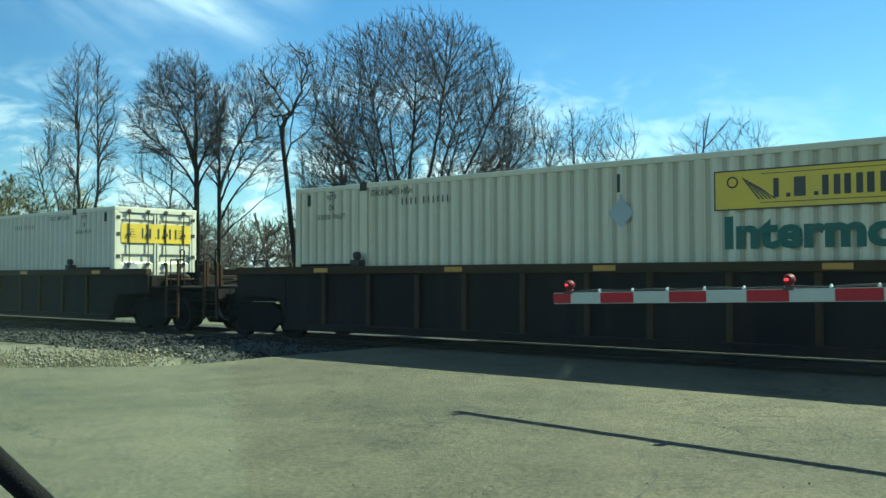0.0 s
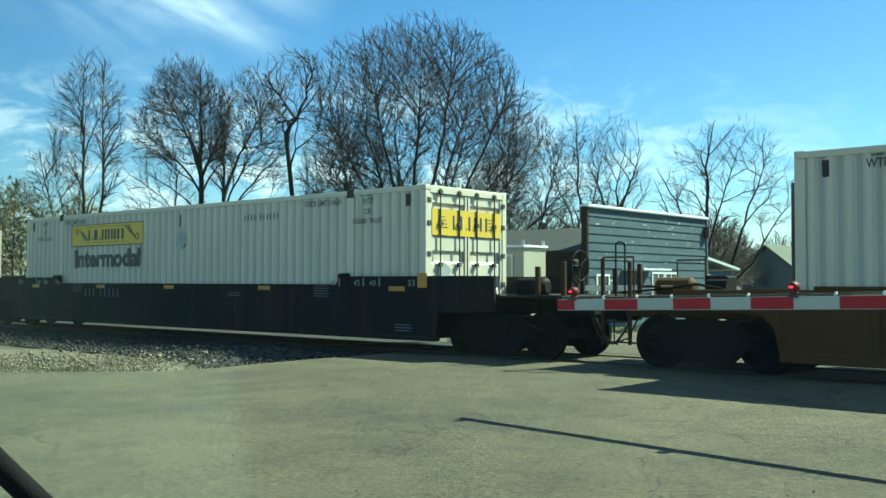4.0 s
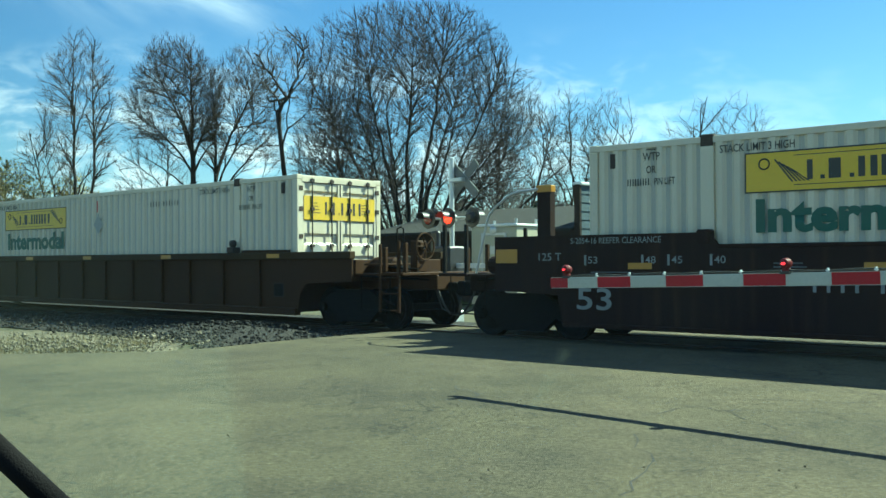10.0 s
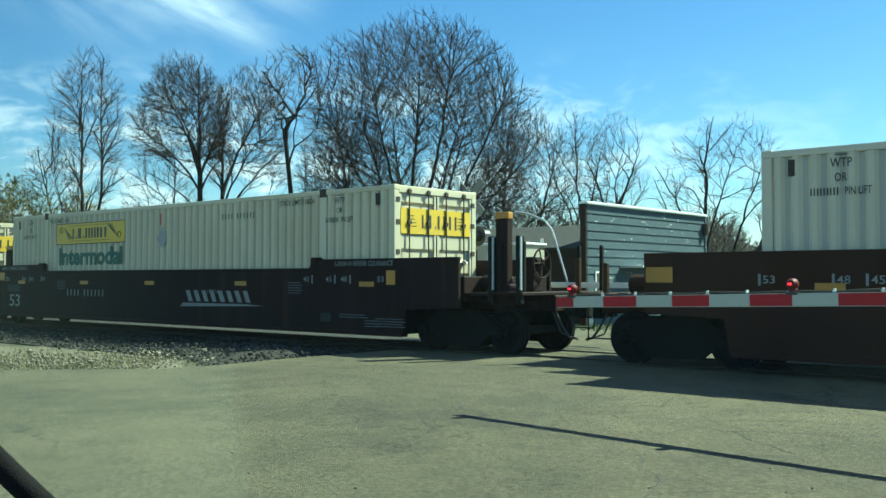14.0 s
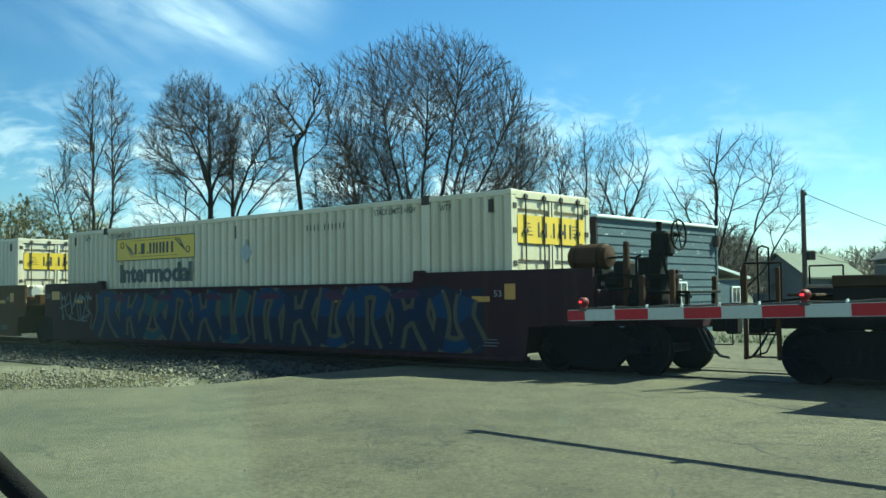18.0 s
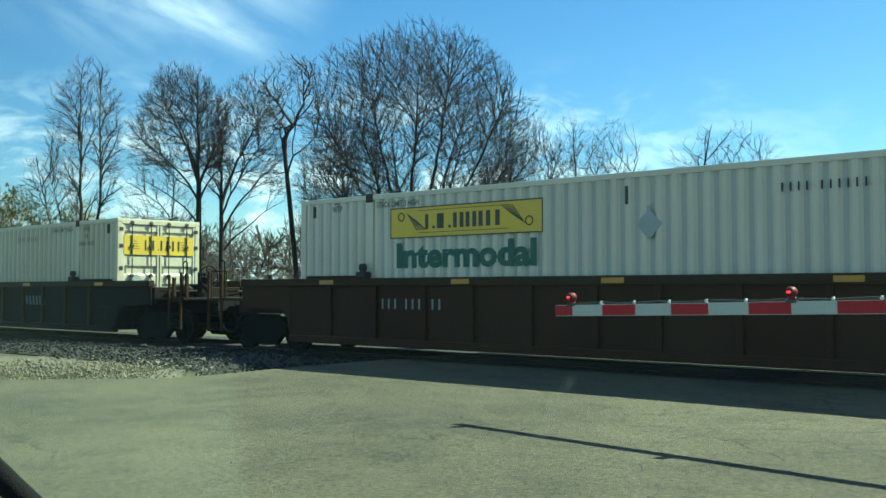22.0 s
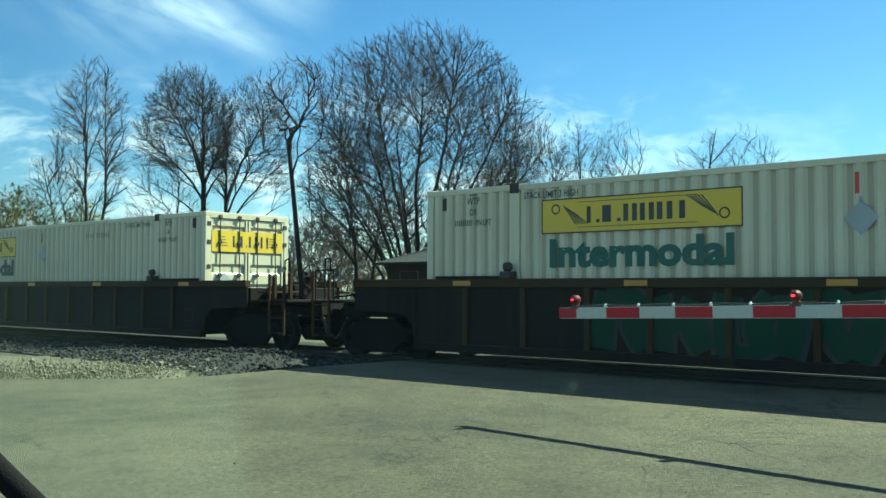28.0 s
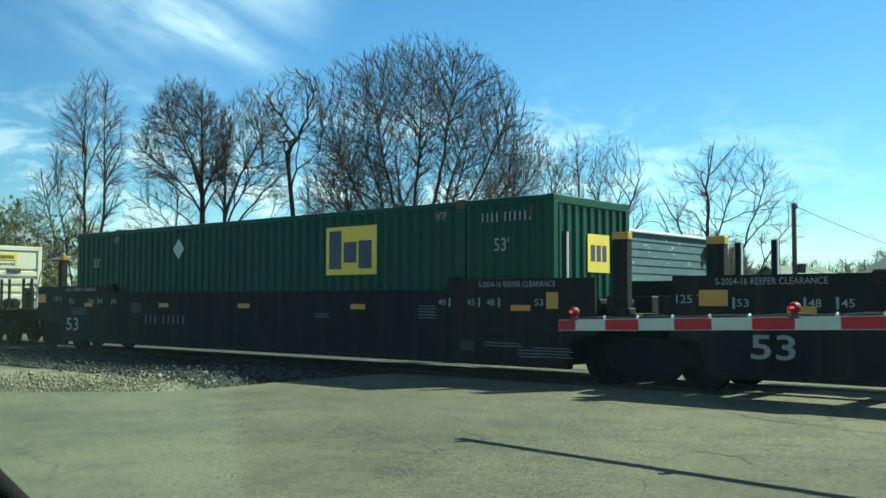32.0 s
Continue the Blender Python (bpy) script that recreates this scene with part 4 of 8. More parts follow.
def wild(c, y, xa, xb, z0, z1, n, fills, shade, edge, width, seed, rim=0.14):
    """A row of leaning sprayed letterforms that run into one another: pale edge, fill, darker foot."""
    rnd = random.Random(seed)
    cw = (xa - xb) / n
    h = z1 - z0
    for i in range(n):
        x = xa - cw * i
        lean, kick = rnd.uniform(-0.10, 0.30) * cw, rnd.uniform(-0.2, 0.2) * cw
        up_ = rnd.uniform(0.86, 1.0)
        stems = [[(x - 0.10 * cw - lean, z0 + h * up_), (x - 0.16 * cw, z0 + h * 0.5), (x - 0.08 * cw + kick, z0 + 0.02 * h)],
                 [(x - 0.78 * cw - lean, z0 + h * rnd.uniform(0.75, 1.0)), (x - 0.66 * cw, z0 + h * 0.48), (x - 0.92 * cw - kick, z0 + 0.05 * h)]]
        if i % 3 == 0:
            stems.append([(x - 0.12 * cw - lean, z0 + h * 0.92), (x - 0.5 * cw, z0 + h * 0.98), (x - 0.86 * cw, z0 + h * 0.80)])
        elif i % 3 == 1:
            stems.append([(x - 0.15 * cw, z0 + h * 0.40), (x - 0.45 * cw, z0 + h * 0.55), (x - 0.80 * cw, z0 + h * 0.42)])
        else:
            stems.append([(x - 0.10 * cw, z0 + h * 0.10), (x - 0.5 * cw, z0 + h * 0.03), (x - 0.9 * cw, z0 + h * 0.22)])
        so, sf, sd = Shape(), Shape(), Shape()
        for j, st in enumerate(stems):
            e = 0.0003 * (j + 4 * (i % 2))
            w = width * rnd.uniform(0.85, 1.15) * (1.0 if j < 2 else 0.7)
            ribbon(so, st, w + rim, y + e)
            ribbon(sf, st, w, y + 0.004 + e, 0.2)
            if j < 2:
                ribbon(sd, [st[1], ((st[1][0] + st[2][0]) / 2, (st[1][1] + st[2][1]) / 2), st[2]], w * 0.94, y + 0.008 + e, 0.1)
        for sh in (so, sf, sd):
            sh.v = [(p[0], p[1], min(z1 + 0.05, max(z0 - 0.06, p[2]))) for p in sh.v]
        part("sprayed_outline", so, SPRAY[edge], c)
        part("sprayed_letter", sf, SPRAY[fills[i % len(fills)]], c)
        part("sprayed_shade", sd, SPRAY[shade], c)


def sprayed_band(c, y, xa, xb, z0, z1, mat, seed):
    """A filled ground with an uneven upper edge."""
    rnd = random.Random(seed)
    n = 40
    top = [(xa + (xb - xa) * i / n, y, z1 - 0.10 * abs(math.sin(i * 0.9 + seed)) - rnd.uniform(0, 0.05)) for i in range(n + 1)]
    low = [(xa + (xb - xa) * i / n, y, z0) for i in range(n + 1)]
    part("sprayed_ground", Shape().add(top + low, [(i, i + 1, n + 2 + i, n + 1 + i) for i in range(n)]), mat, c)


def graffiti_on(key, c):
    """The sprayed pictures of each car's street side."""
    if key == "L":
        y = 1.519
        blob(c, y, 8.1, 0.72, 1.15, 0.17, 3, SPRAY["olive"], SPRAY["black"])
        blob(c, y + 0.003, 7.4, 1.38, 0.75, 0.15, 4, SPRAY["tan"], SPRAY["black"])
        blob(c, y + 0.006, 6.3, 0.85, 0.5, 0.42, 5, SPRAY["olive"], SPRAY["black"])
        blob(c, y + 0.009, 5.2, 1.05, 0.6, 0.38, 6, SPRAY["tan"], SPRAY["black"])
        blob(c, y + 0.012, 8.9, 1.37, 0.32, 0.12, 7, SPRAY["black"])
        s_ = Shape()
        for i, st in enumerate(([(7.6, 1.1), (6.9, 0.7), (7.2, 0.35)], [(6.6, 1.5), (6.0, 1.2), (5.9, 0.4)], [(5.6, 1.4), (4.9, 1.2), (4.6, 0.5)])):
            ribbon(s_, st, 0.13, y + 0.016 + 0.0005 * i, 0.4)
        part("sprayed_line", s_, SPRAY["tan"], c)
        tag_shapes(c, y, 4.1, 0.9, 0.42, 1.35, 3, ["teal", "mist"], "black", 0.20, 31)
    elif key == "M":
        y = 1.519
        blob(c, y, 14.9, 0.95, 0.75, 0.50, 11, SPRAY["teal"])
        tag_shapes(c, y + 0.003, 14.2, 11.2, 0.40, 1.45, 3, ["teal", "deep", "blue"], "black", 0.30, 33)
        tag_shapes(c, y, 10.9, 9.6, 1.28, 1.46, 5, ["grey"], None, 0.025, 41)
        pieces("sprayed_bar", bars([0.55, 0.55, 0.5], 0.42, 0.14, 0.08), SPRAY["red"], c, at=pose(9.25, y, 0.74))
        wild(c, y, 7.2, 3.35, 0.46, 1.48, 4, ["grey", "grey"], "grey", "night", 0.26, 35, 0.10)
        blob(c, y, 2.75, 1.08, 0.60, 0.25, 12, SPRAY["olive"], SPRAY["black"])
        blob(c, y + 0.003, 2.45, 0.66, 0.36, 0.28, 13, SPRAY["tan"], SPRAY["black"])
        tag_shapes(c, y, 1.5, 0.6, 1.16, 1.34, 3, ["grey"], None, 0.02, 42)
    elif key == "N":
        y = 1.519
        tag_shapes(c, y, 16.1, 14.4, 0.75, 1.55, 4, ["grey"], None, 0.055, 43, 0.0)
        s_ = Shape()
        for i, st in enumerate(([(16.0, 1.2), (16.0, 0.75)], [(15.0, 0.8), (14.4, 0.95), (14.45, 0.55)], [(15.7, 0.9), (15.1, 0.75), (14.5, 0.9)])):
            ribbon(s_, st, 0.035, y + 0.0005 * i)
        part("sprayed_line", s_, SPRAY["grey"], c)
        sprayed_band(c, y - 0.002, 14.1, 0.5, 0.30, 1.60, SPRAY["night"], 36)
        wild(c, y, 14.05, 7.3, 0.36, 1.52, 6, ["blue", "blue", "teal"], "deep", "tan", 0.34, 36, 0.17)
        wild(c, y, 7.2, 0.55, 0.36, 1.52, 6, ["blue", "deep", "blue"], "night", "tan", 0.34, 37, 0.17)
        for i in range(6):
            blob(c, y + 0.0125, 12.9 - 2.1 * i, 1.38, 0.36, 0.09, 70 + i, SPRAY["violet"])
    elif key == "U":
        y = 1.4275
        wild(c, y, 12.3, 7.1, 0.42, 1.38, 5, ["green", "green"], "green", "mist", 0.44, 38, 0.10)
        wild(c, y, 6.9, 2.2, 0.42, 1.38, 5, ["night", "steel"], "night", "mist", 0.42, 39, 0.12)
    elif key == "V":
        y = 1.519
        blob(c, y, 9.05, 0.88, 0.55, 0.40, 44, SPRAY["haze"])
        blob(c, y + 0.003, 8.05, 0.82, 0.42, 0.42, 46, SPRAY["haze"])
        s_ = Shape()
        for i in range(7):
            x_ = 9.45 - 0.15 * i
            ribbon(s_, [(x_, 1.22), (x_ - 0.03, 0.95), (x_ + 0.02, 0.62 + 0.06 * (i % 3))], 0.035, y + 0.006 + 0.0003 * i, 0.5)
        part("sprayed_line", s_, CAR["black"], c)
        wild(c, y, 6.5, 3.8, 0.36, 0.84, 5, ["night", "deep"], "night", "ochre", 0.13, 45, 0.075)


WHEEL_R = 0.42
AXLES = {1: [], -1: []}


def wheelset_mesh():
    s = Shape()
    for sg in (1, -1):
        s.lathe([(0.10, -0.02), (0.13, 0.0), (0.30, 0.03), (0.36, 0.0), (0.42, 0.0), (0.42, 0.10), (0.445, 0.115), (0.445, 0.14), (0.36, 0.14), (0.30, 0.09), (0.13, 0.15), (0.10, 0.16)],
                (0, sg * 0.84, 0), (0, -sg, 0), 28)
    s.tube((0, -1.08, 0), (0, 1.08, 0), 0.08, n=12)
    # web marks, so that the turning can be seen
    for k in range(3):
        a = k * 2.094
        for sg in (1, -1):
            s.box(-0.02, 0.02, sg * 0.855, sg * 0.80, 0.14, 0.29, 0.0, Matrix.Rotation(a, 4, "Y"))
    return s.mesh("wheelset", WHEELSTEEL)


WHEELSET = wheelset_mesh()


def truck_meshes():
    f = Shape()
    out = [(-1.05, 0.34), (-1.05, 0.52), (-0.75, 0.62), (-0.45, 0.80), (0.45, 0.80), (0.75, 0.62), (1.05, 0.52), (1.05, 0.34), (0.78, 0.34), (0.70, 0.36), (0.44, 0.13), (-0.44, 0.13), (-0.70, 0.36), (-0.78, 0.34)]
    f.prism(out, 0.96, 1.09)
    bx = Shape().lathe([(0.10, 0), (0.105, 0.09), (0.07, 0.12)], (0, 1.08, 0.42), (0, 1, 0), 12)
    sp = Shape()
    for x in (-0.24, -0.08, 0.08, 0.24):
        for k in range(4):
            sp.ring((x, 1.02, 0.36 + 0.06 * k), (0, 0, 1), 0.06, 0.018, 10, 4)
    return f.mesh("side_frame", TRUCKSTEEL), bx.mesh("journal_cap", TRUCKSTEEL), sp.mesh("spring_nest", TRUCKSTEEL), Shape().box(-0.22, 0.22, -0.98, 0.98, 0.52, 0.74, 0.02).mesh("truck_bolster", TRUCKSTEEL), Shape().box(-0.06, 0.06, -0.85, 0.85, 0.36, 0.48, 0.01).mesh("brake_beam", TRUCKSTEEL)


FRAME, CAPS, SPRINGS, BOLSTER, BEAMS = truck_meshes()


def truck(parent, x):
    t = part("truck", BOLSTER, None, parent, "two-axle truck with dark cast side frames", pose(x, 0, 0))
    for x in (-0.56, 0.56):
        part("brake_beam", BEAMS, None, t, at=pose(x, 0, 0))
    for turn in (0, 180):
        part("side_frame", FRAME, None, t, at=pose(0, 0, 0, 0, 0, turn))
        for x in (-0.89, 0.89):
            part("journal_cap", CAPS, None, t, at=pose(x, 0, 0, 0, 0, turn))
        part("spring_nest", SPRINGS, None, t, at=pose(0, 0, 0, 0, 0, turn))
    for sg in (1, -1):
        w = part("wheelset", WHEELSET, None, t, "pair of steel wheels on an axle", pose(sg * 0.89, 0, WHEEL_R))
        AXLES[sg].append(w)
    return t


def brake_wheel(parent, x, y, z, mat):
    post = part("brake_stand", Shape().box(x - 0.09, x + 0.09, y - 0.16, y + 0.16, z - 0.52, z + 0.12, 0.02).box(x - 0.14, x - 0.09, y - 0.10, y + 0.10, z - 0.08, z + 0.08, 0.01), mat, parent, "hand brake gear housing")
    s = Shape().ring((x - 0.18, y, z), (1, 0, 0), 0.27, 0.018, 22, 6)
    for k in range(5):
        a = k * 2 * math.pi / 5
        s.tube((x - 0.18, y, z), (x - 0.18, y + 0.27 * math.cos(a), z + 0.27 * math.sin(a)), 0.013, n=5)
    s.tube((x - 0.22, y, z), (x - 0.09, y, z), 0.03, n=8)
    part("brake_wheel", s, mat, post, "spoked hand brake wheel")


def well_car(k, style, tone, front, rear, top=1.59, side=None, marks="", label="", brake=True, posts=False):
    """A well car unit; x = 0 under the trailing end of its container. front and rear: "truck", "joint" (owns the shared truck) or "held"."""
    paint_ = CAR[tone]
    side = side or paint_
    c = thing("well_car", label, "well car", "cars of the freight train")
    zb, zt = (0.24 if style == "rib" or tone in ("rust", "orange") else 0.33 if k == 21 else 0.20 if k == 13 else 0.28), top
    x0, x1 = -0.16, LONG + 0.16
    e0 = -1.83 if rear == "truck" else -0.95
    e1 = LONG + (1.83 if front == "truck" else 0.95)
    smooth = style == "smooth"
    for sg in (1, -1):
        yo, yi = sg * 1.50, sg * 1.33
        if smooth:
            pl = Shape()
            a0, a1 = x0 - 0.25, x1 + 0.25
            up_ = 0.19 if zt > 1.4 else 0.17
            out = [(a0, zb), (a1, zb), (a1 + 0.1, 0.80), (e1, 0.86), (e1, zt + up_), (13.95, zt + up_), (13.80, zt), (2.30, zt), (2.15, zt + up_), (e0, zt + up_), (e0, 0.86), (a0 - 0.1, 0.80)]
            pl.prism(out, min(yo, yo - sg * 0.06), max(yo, yo - sg * 0.06))
            part("side_plate", pl, side if sg > 0 else paint_, c)
            part("top_chord", Shape().box(2.3, 13.8, yo + sg * 0.012, yi, zt - 0.05, zt + 0.01, 0.01), paint_, c)
            part("bottom_chord", Shape().box(a0, a1, yo + sg * 0.012, yi, zb - 0.01, zb + 0.07, 0.01), paint_, c)
            for xa in (2.02, 13.92):
                part("corner_guide", Shape().box(xa, xa + 0.24, yi - sg * 0.0, yo + sg * 0.008, zt + 0.0, zt + 0.235, 0.03), paint_, c)
        else:
            part("side_plate", Shape().box(x0, x1, sg * 1.405, sg * 1.425, zb + 0.10, zt - 0.12), side if sg > 0 else paint_, c)
            part("top_chord", Shape().box(e0, e1, yo, yi, zt - 0.16, zt, 0.015), CHORD if tone in ("brown", "rust", "mustard") else paint_, c)
            part("bottom_chord", Shape().box(x0, x1, yo, yi, zb, zb + 0.15, 0.015), paint_, c)
            for (xa, sx) in ((x0, -1), (x1, 1)):
                ex = e0 if sx < 0 else e1
                o = [(xa, zb), (xa, zt - 0.16), (ex, zt - 0.16), (ex, 0.98), (xa + sx * 0.30, 0.92), (xa + sx * 0.10, 0.72)]
                if sx > 0:
                    o = list(reversed(o))
                part("end_plate", Shape().prism(list(reversed(o)), min(sg * 1.40, sg * 1.44), max(sg * 1.40, sg * 1.44)), paint_, c)
            n = 12 if zt > 1.4 else 11
            for i in range(n):
                xr = 1.15 + i * (LONG - 2.3) / (n - 1) + 0.05 * ((i * 7) % 3 - 1)
                part("side_rib", cached("rib%.2f%d%.2f" % (0, sg, zt), lambda: Shape().box(-0.055, 0.055, sg * 1.425, sg * 1.492, zb + 0.15, zt - 0.16, 0.01), CHORD if tone in ("brown", "rust") and sg > 0 else paint_), None, c, at=pose(xr, 0, 0))
            for xa in (1.93, 13.98):
                part("corner_guide", Shape().box(xa, xa + 0.26, sg * 1.31, sg * 1.52, zt, zt + 0.13, 0.02).box(xa + 0.04, xa + 0.22, sg * 1.36, sg * 1.50, zt + 0.13, zt + 0.29, 0.05), CASTING if zt > 1.4 else paint_, c, "dark container guide")
            for xa in (0.2, LONG - 1.9):
                part("guide_angle", Shape().box(xa, xa + 1.6, sg * 1.31, sg * 1.40, zt, zt + 0.055, 0.006), paint_, c)
        if sg > 0:
            for xr in (0.55, 4.6, 8.3, 11.5, 15.1):
                part("reflector", Shape().box(xr - 0.21, xr + 0.21, sg * 1.502 + 0.012, sg * 1.50 + 0.018, zt - 0.125 if not smooth else min(1.24, zt - 0.12), zt - 0.035 if not smooth else min(1.34, zt - 0.03)), REFLECT, c)
    # floor
    for xa in (0.1, 2.0, 4.9, 8.0, 11.1, 14.1, 15.7):
        part("cross_member", Shape().box(xa, xa + 0.32, -1.34, 1.34, 0.29, FLOOR - 0.002, 0.01), paint_, c)
    for sx, end, kind in ((-1, e0, rear), (1, e1, front)):
        bx = 0.0 if sx < 0 else LONG
        part("end_bulkhead", Shape().box(bx + sx * 0.03, bx + sx * 0.12, -1.40, 1.40, 0.30, 1.12, 0.01), paint_, c)
        part("end_beam", Shape().box(end, end - sx * 0.22, -1.34, 1.34, 0.98, zt - 0.17, 0.015), paint_, c)
        if kind == "truck":
            cx = bx + sx * 1.53
            part("end_sill", Shape().box(bx + sx * 0.13, bx + sx * 3.25, -0.45, 0.45, 0.80, 1.10, 0.02), paint_, c)
            part("end_platform", Shape().box(bx + sx * 2.55, bx + sx * 3.22, -1.42, 1.42, 1.10, 1.16, 0.01), paint_, c)
            part("truck_deck", Shape().box(bx + sx * 0.125, bx + sx * 2.545, -1.385, 1.385, 1.104, 1.14), paint_, c)
            cp = Shape().box(bx + sx * 3.25, bx + sx * 3.47, -0.11, 0.11, 0.72, 0.95, 0.02)
            cp.box(bx + sx * 3.47, bx + sx * 3.68, -0.15, 0.09, 0.68, 0.98, 0.03)
            part("coupler", cp, TRUCKSTEEL, c)
            hose = Shape().pipe([(bx + sx * 3.2, 0.35, 0.78), (bx + sx * 3.35, 0.36, 0.52), (bx + sx * 3.5, 0.36, 0.34), (bx + sx * 3.64, 0.34, 0.32)], 0.022)
            hose.pipe([(bx + sx * 3.1, 0.30, 0.78), (bx + sx * 3.28, 0.32, 0.42), (bx + sx * 3.64, 0.30, 0.30)], 0.015)
            part("air_hose", hose, RUBBER, c)
            for y in (1.30, -1.30):
                rl = Shape().pipe([(bx + sx * 3.18, y, 1.16), (bx + sx * 3.18, y, 1.80), (bx + sx * 2.62, y, 1.80), (bx + sx * 2.62, y, 1.16)], 0.016)
                if posts or k == 21:
                    pieces("stanchion", [Shape().box(bx + sx * xs_ - 0.035, bx + sx * xs_ + 0.035, y - 0.035, y + 0.035, 1.12, 2.06, 0.01) for xs_ in (3.16, 2.64)], CAR["black"], c)
                elif k % 2:
                    pieces("stanchion", [Shape().box(bx + sx * 3.14, bx + sx * 3.22, y - 0.04, y + 0.04, 1.16, 1.74, 0.01), Shape().box(bx + sx * 2.60, bx + sx * 2.68, y - 0.04, y + 0.04, 1.16, 1.66, 0.01)], CAR["mustard"], c)
                else:
                    part("grab_rail", rl, paint_, c)
                ld = Shape().pipe([(bx + sx * 2.9, y + math.copysign(0.14, y), 1.10), (bx + sx * 2.9, y + math.copysign(0.14, y), 0.42), (bx + sx * 2.1, y + math.copysign(0.14, y), 0.42), (bx + sx * 2.1, y + math.copysign(0.14, y), 1.10)], 0.012)
                part("step_ladder", ld, TRUCKSTEEL, c)
            if style == "rib":
                light = CAR["mustard"]
                la, lb = bx + sx * 2.62, bx + sx * 3.12
                lad = part("end_ladder", Shape().box(la - 0.03, la + 0.03, 1.40, 1.45, 0.38, 1.72, 0.008).box(lb - 0.03, lb + 0.03, 1.40, 1.45, 0.38, 1.78, 0.008), light, c, "ochre side ladder at the car's end")
                pieces("rung", [Shape().tube((la, 1.425, z), (lb, 1.425, z), 0.014, n=6) for z in (0.42, 0.75, 1.06)], light, lad)
                part("end_handrail", Shape().pipe([(bx + sx * 2.85, 1.18, 1.14), (bx + sx * 2.85, 1.18, 2.02), (bx + sx * 2.95, 1.18, 2.06), (bx + sx * 3.02, 1.18, 2.02), (bx + sx * 3.02, 1.18, 1.14)], 0.015), TRUCKSTEEL, c)
                part("valve_box", Shape().box(bx + sx * 1.55, bx + sx * 1.95, -0.25, 0.15, 1.14, 1.50, 0.03).tube((bx + sx * 1.4, 0.4, 1.32), (bx + sx * 1.75, 0.4, 1.32), 0.13, n=12), TRUCKSTEEL, c)
                part("brake_rod", Shape().pipe([(bx + sx * 0.9, 1.05, 1.22), (bx + sx * 1.7, 0.9, 1.36), (bx + sx * 2.5, 1.0, 1.26), (bx + sx * 3.1, 0.85, 1.22)], 0.02), TRUCKSTEEL, c)
                part("crossover_step", Shape().box(bx + sx * 2.10, bx + sx * 2.52, 0.25, 1.36, 1.30, 1.34, 0.008), light, c)
            rs = Shape().lathe([(0.10, 0), (0.17, 0.05), (0.17, 0.62), (0.10, 0.67)], (bx + sx * 2.15 - 0.33, 0.75, 1.30), (1, 0, 0), 14)
            part("air_reservoir", rs, paint_, c)
            part("reservoir_bracket", Shape().box(bx + sx * 2.15 - 0.2, bx + sx * 2.15 + 0.2, 0.60, 0.90, 1.08, 1.20), paint_, c)
            pp = Shape().pipe([(bx + sx * 0.3, 1.2, 1.0), (bx + sx * 1.9, 1.1, 1.08), (bx + sx * 3.1, 0.4, 1.0)], 0.022)
            part("brake_pipe", pp, TRUCKSTEEL, c)
            truck(c, cx)
            if brake and sx < 0:
                brake_wheel(c, bx + sx * 2.85, 0.55, 1.68, paint_ if tone != "yellow" else CAR["brown"])
        else:
            part("joint_sill", Shape().box(bx + sx * 0.28, bx + sx * 1.62, -0.40, 0.40, 0.72, 1.15, 0.03), paint_, c)
            part("joint_deck", Shape().box(bx + sx * 0.125, bx + sx * 0.895, -1.385, 1.385, 1.154, 1.19), paint_, c)
            part("joint_platform", Shape().box(bx + sx * 0.9, bx + sx * 1.58, -1.30, 1.30, 1.15, 1.21, 0.01), paint_, c)
            for y in (1.1, 0.2, -0.9):
                part("joint_bracket", Shape().box(bx + sx * 1.0, bx + sx * 1.35, y - 0.13, y + 0.13, 1.21, 1.50, 0.02), paint_, c)
            if style == "rib" and sx < 0:
                for gx, gy in ((0.24, 1.43), (0.86, 1.40)):
                    part("end_handrail", Shape().pipe([(bx + sx * gx, gy, 1.10), (bx + sx * gx, gy, 2.32), (bx + sx * (gx + 0.05), gy, 2.36), (bx + sx * (gx + 0.13), gy, 2.32), (bx + sx * (gx + 0.13), gy, 1.10)], 0.014), TRUCKSTEEL, c, "tall looped grab iron")
            if kind == "joint":
                truck(c, bx + sx * 1.65)
    if posts:
        # container guides: broad ones with mustard caps, slim ones with pale edges
        broad, slim = [], []
        if front == "truck":
            broad.append((17.06, 1.24, 2.68))
        else:
            broad.append((16.50, 1.20, 2.40))
            slim += [(17.20, -1.20, 2.45), (16.55, -1.20, 2.48)]
        if rear == "truck":
            broad.append((-2.62, 1.16, 2.60))
            slim += [(-2.50, 1.36, 2.16), (-3.12, 1.36, 2.16)]
        else:
            broad.append((-1.29, 1.20, 2.54))
            slim.append((-0.30, 1.36, 2.60))
        for gx, y, z in broad:
            po = part("guide_post", Shape().box(gx - 0.15, gx + 0.15, y - 0.07, y + 0.07, 0.95, z, 0.02).box(gx - 0.155, gx - 0.10, y - 0.03, y + 0.10, 1.0, z - 0.15), paint_, c, "tall dark container guide post")
            part("guide_cap", Shape().box(gx - 0.153, gx + 0.153, y - 0.073, y + 0.073, z - 0.12, z + 0.006, 0.01), REFLECT, po)
            part("guide_foot", Shape().box(gx - 0.2, gx + 0.2, y - 0.1, y + 0.12, 0.9, 1.3, 0.02), paint_, c)
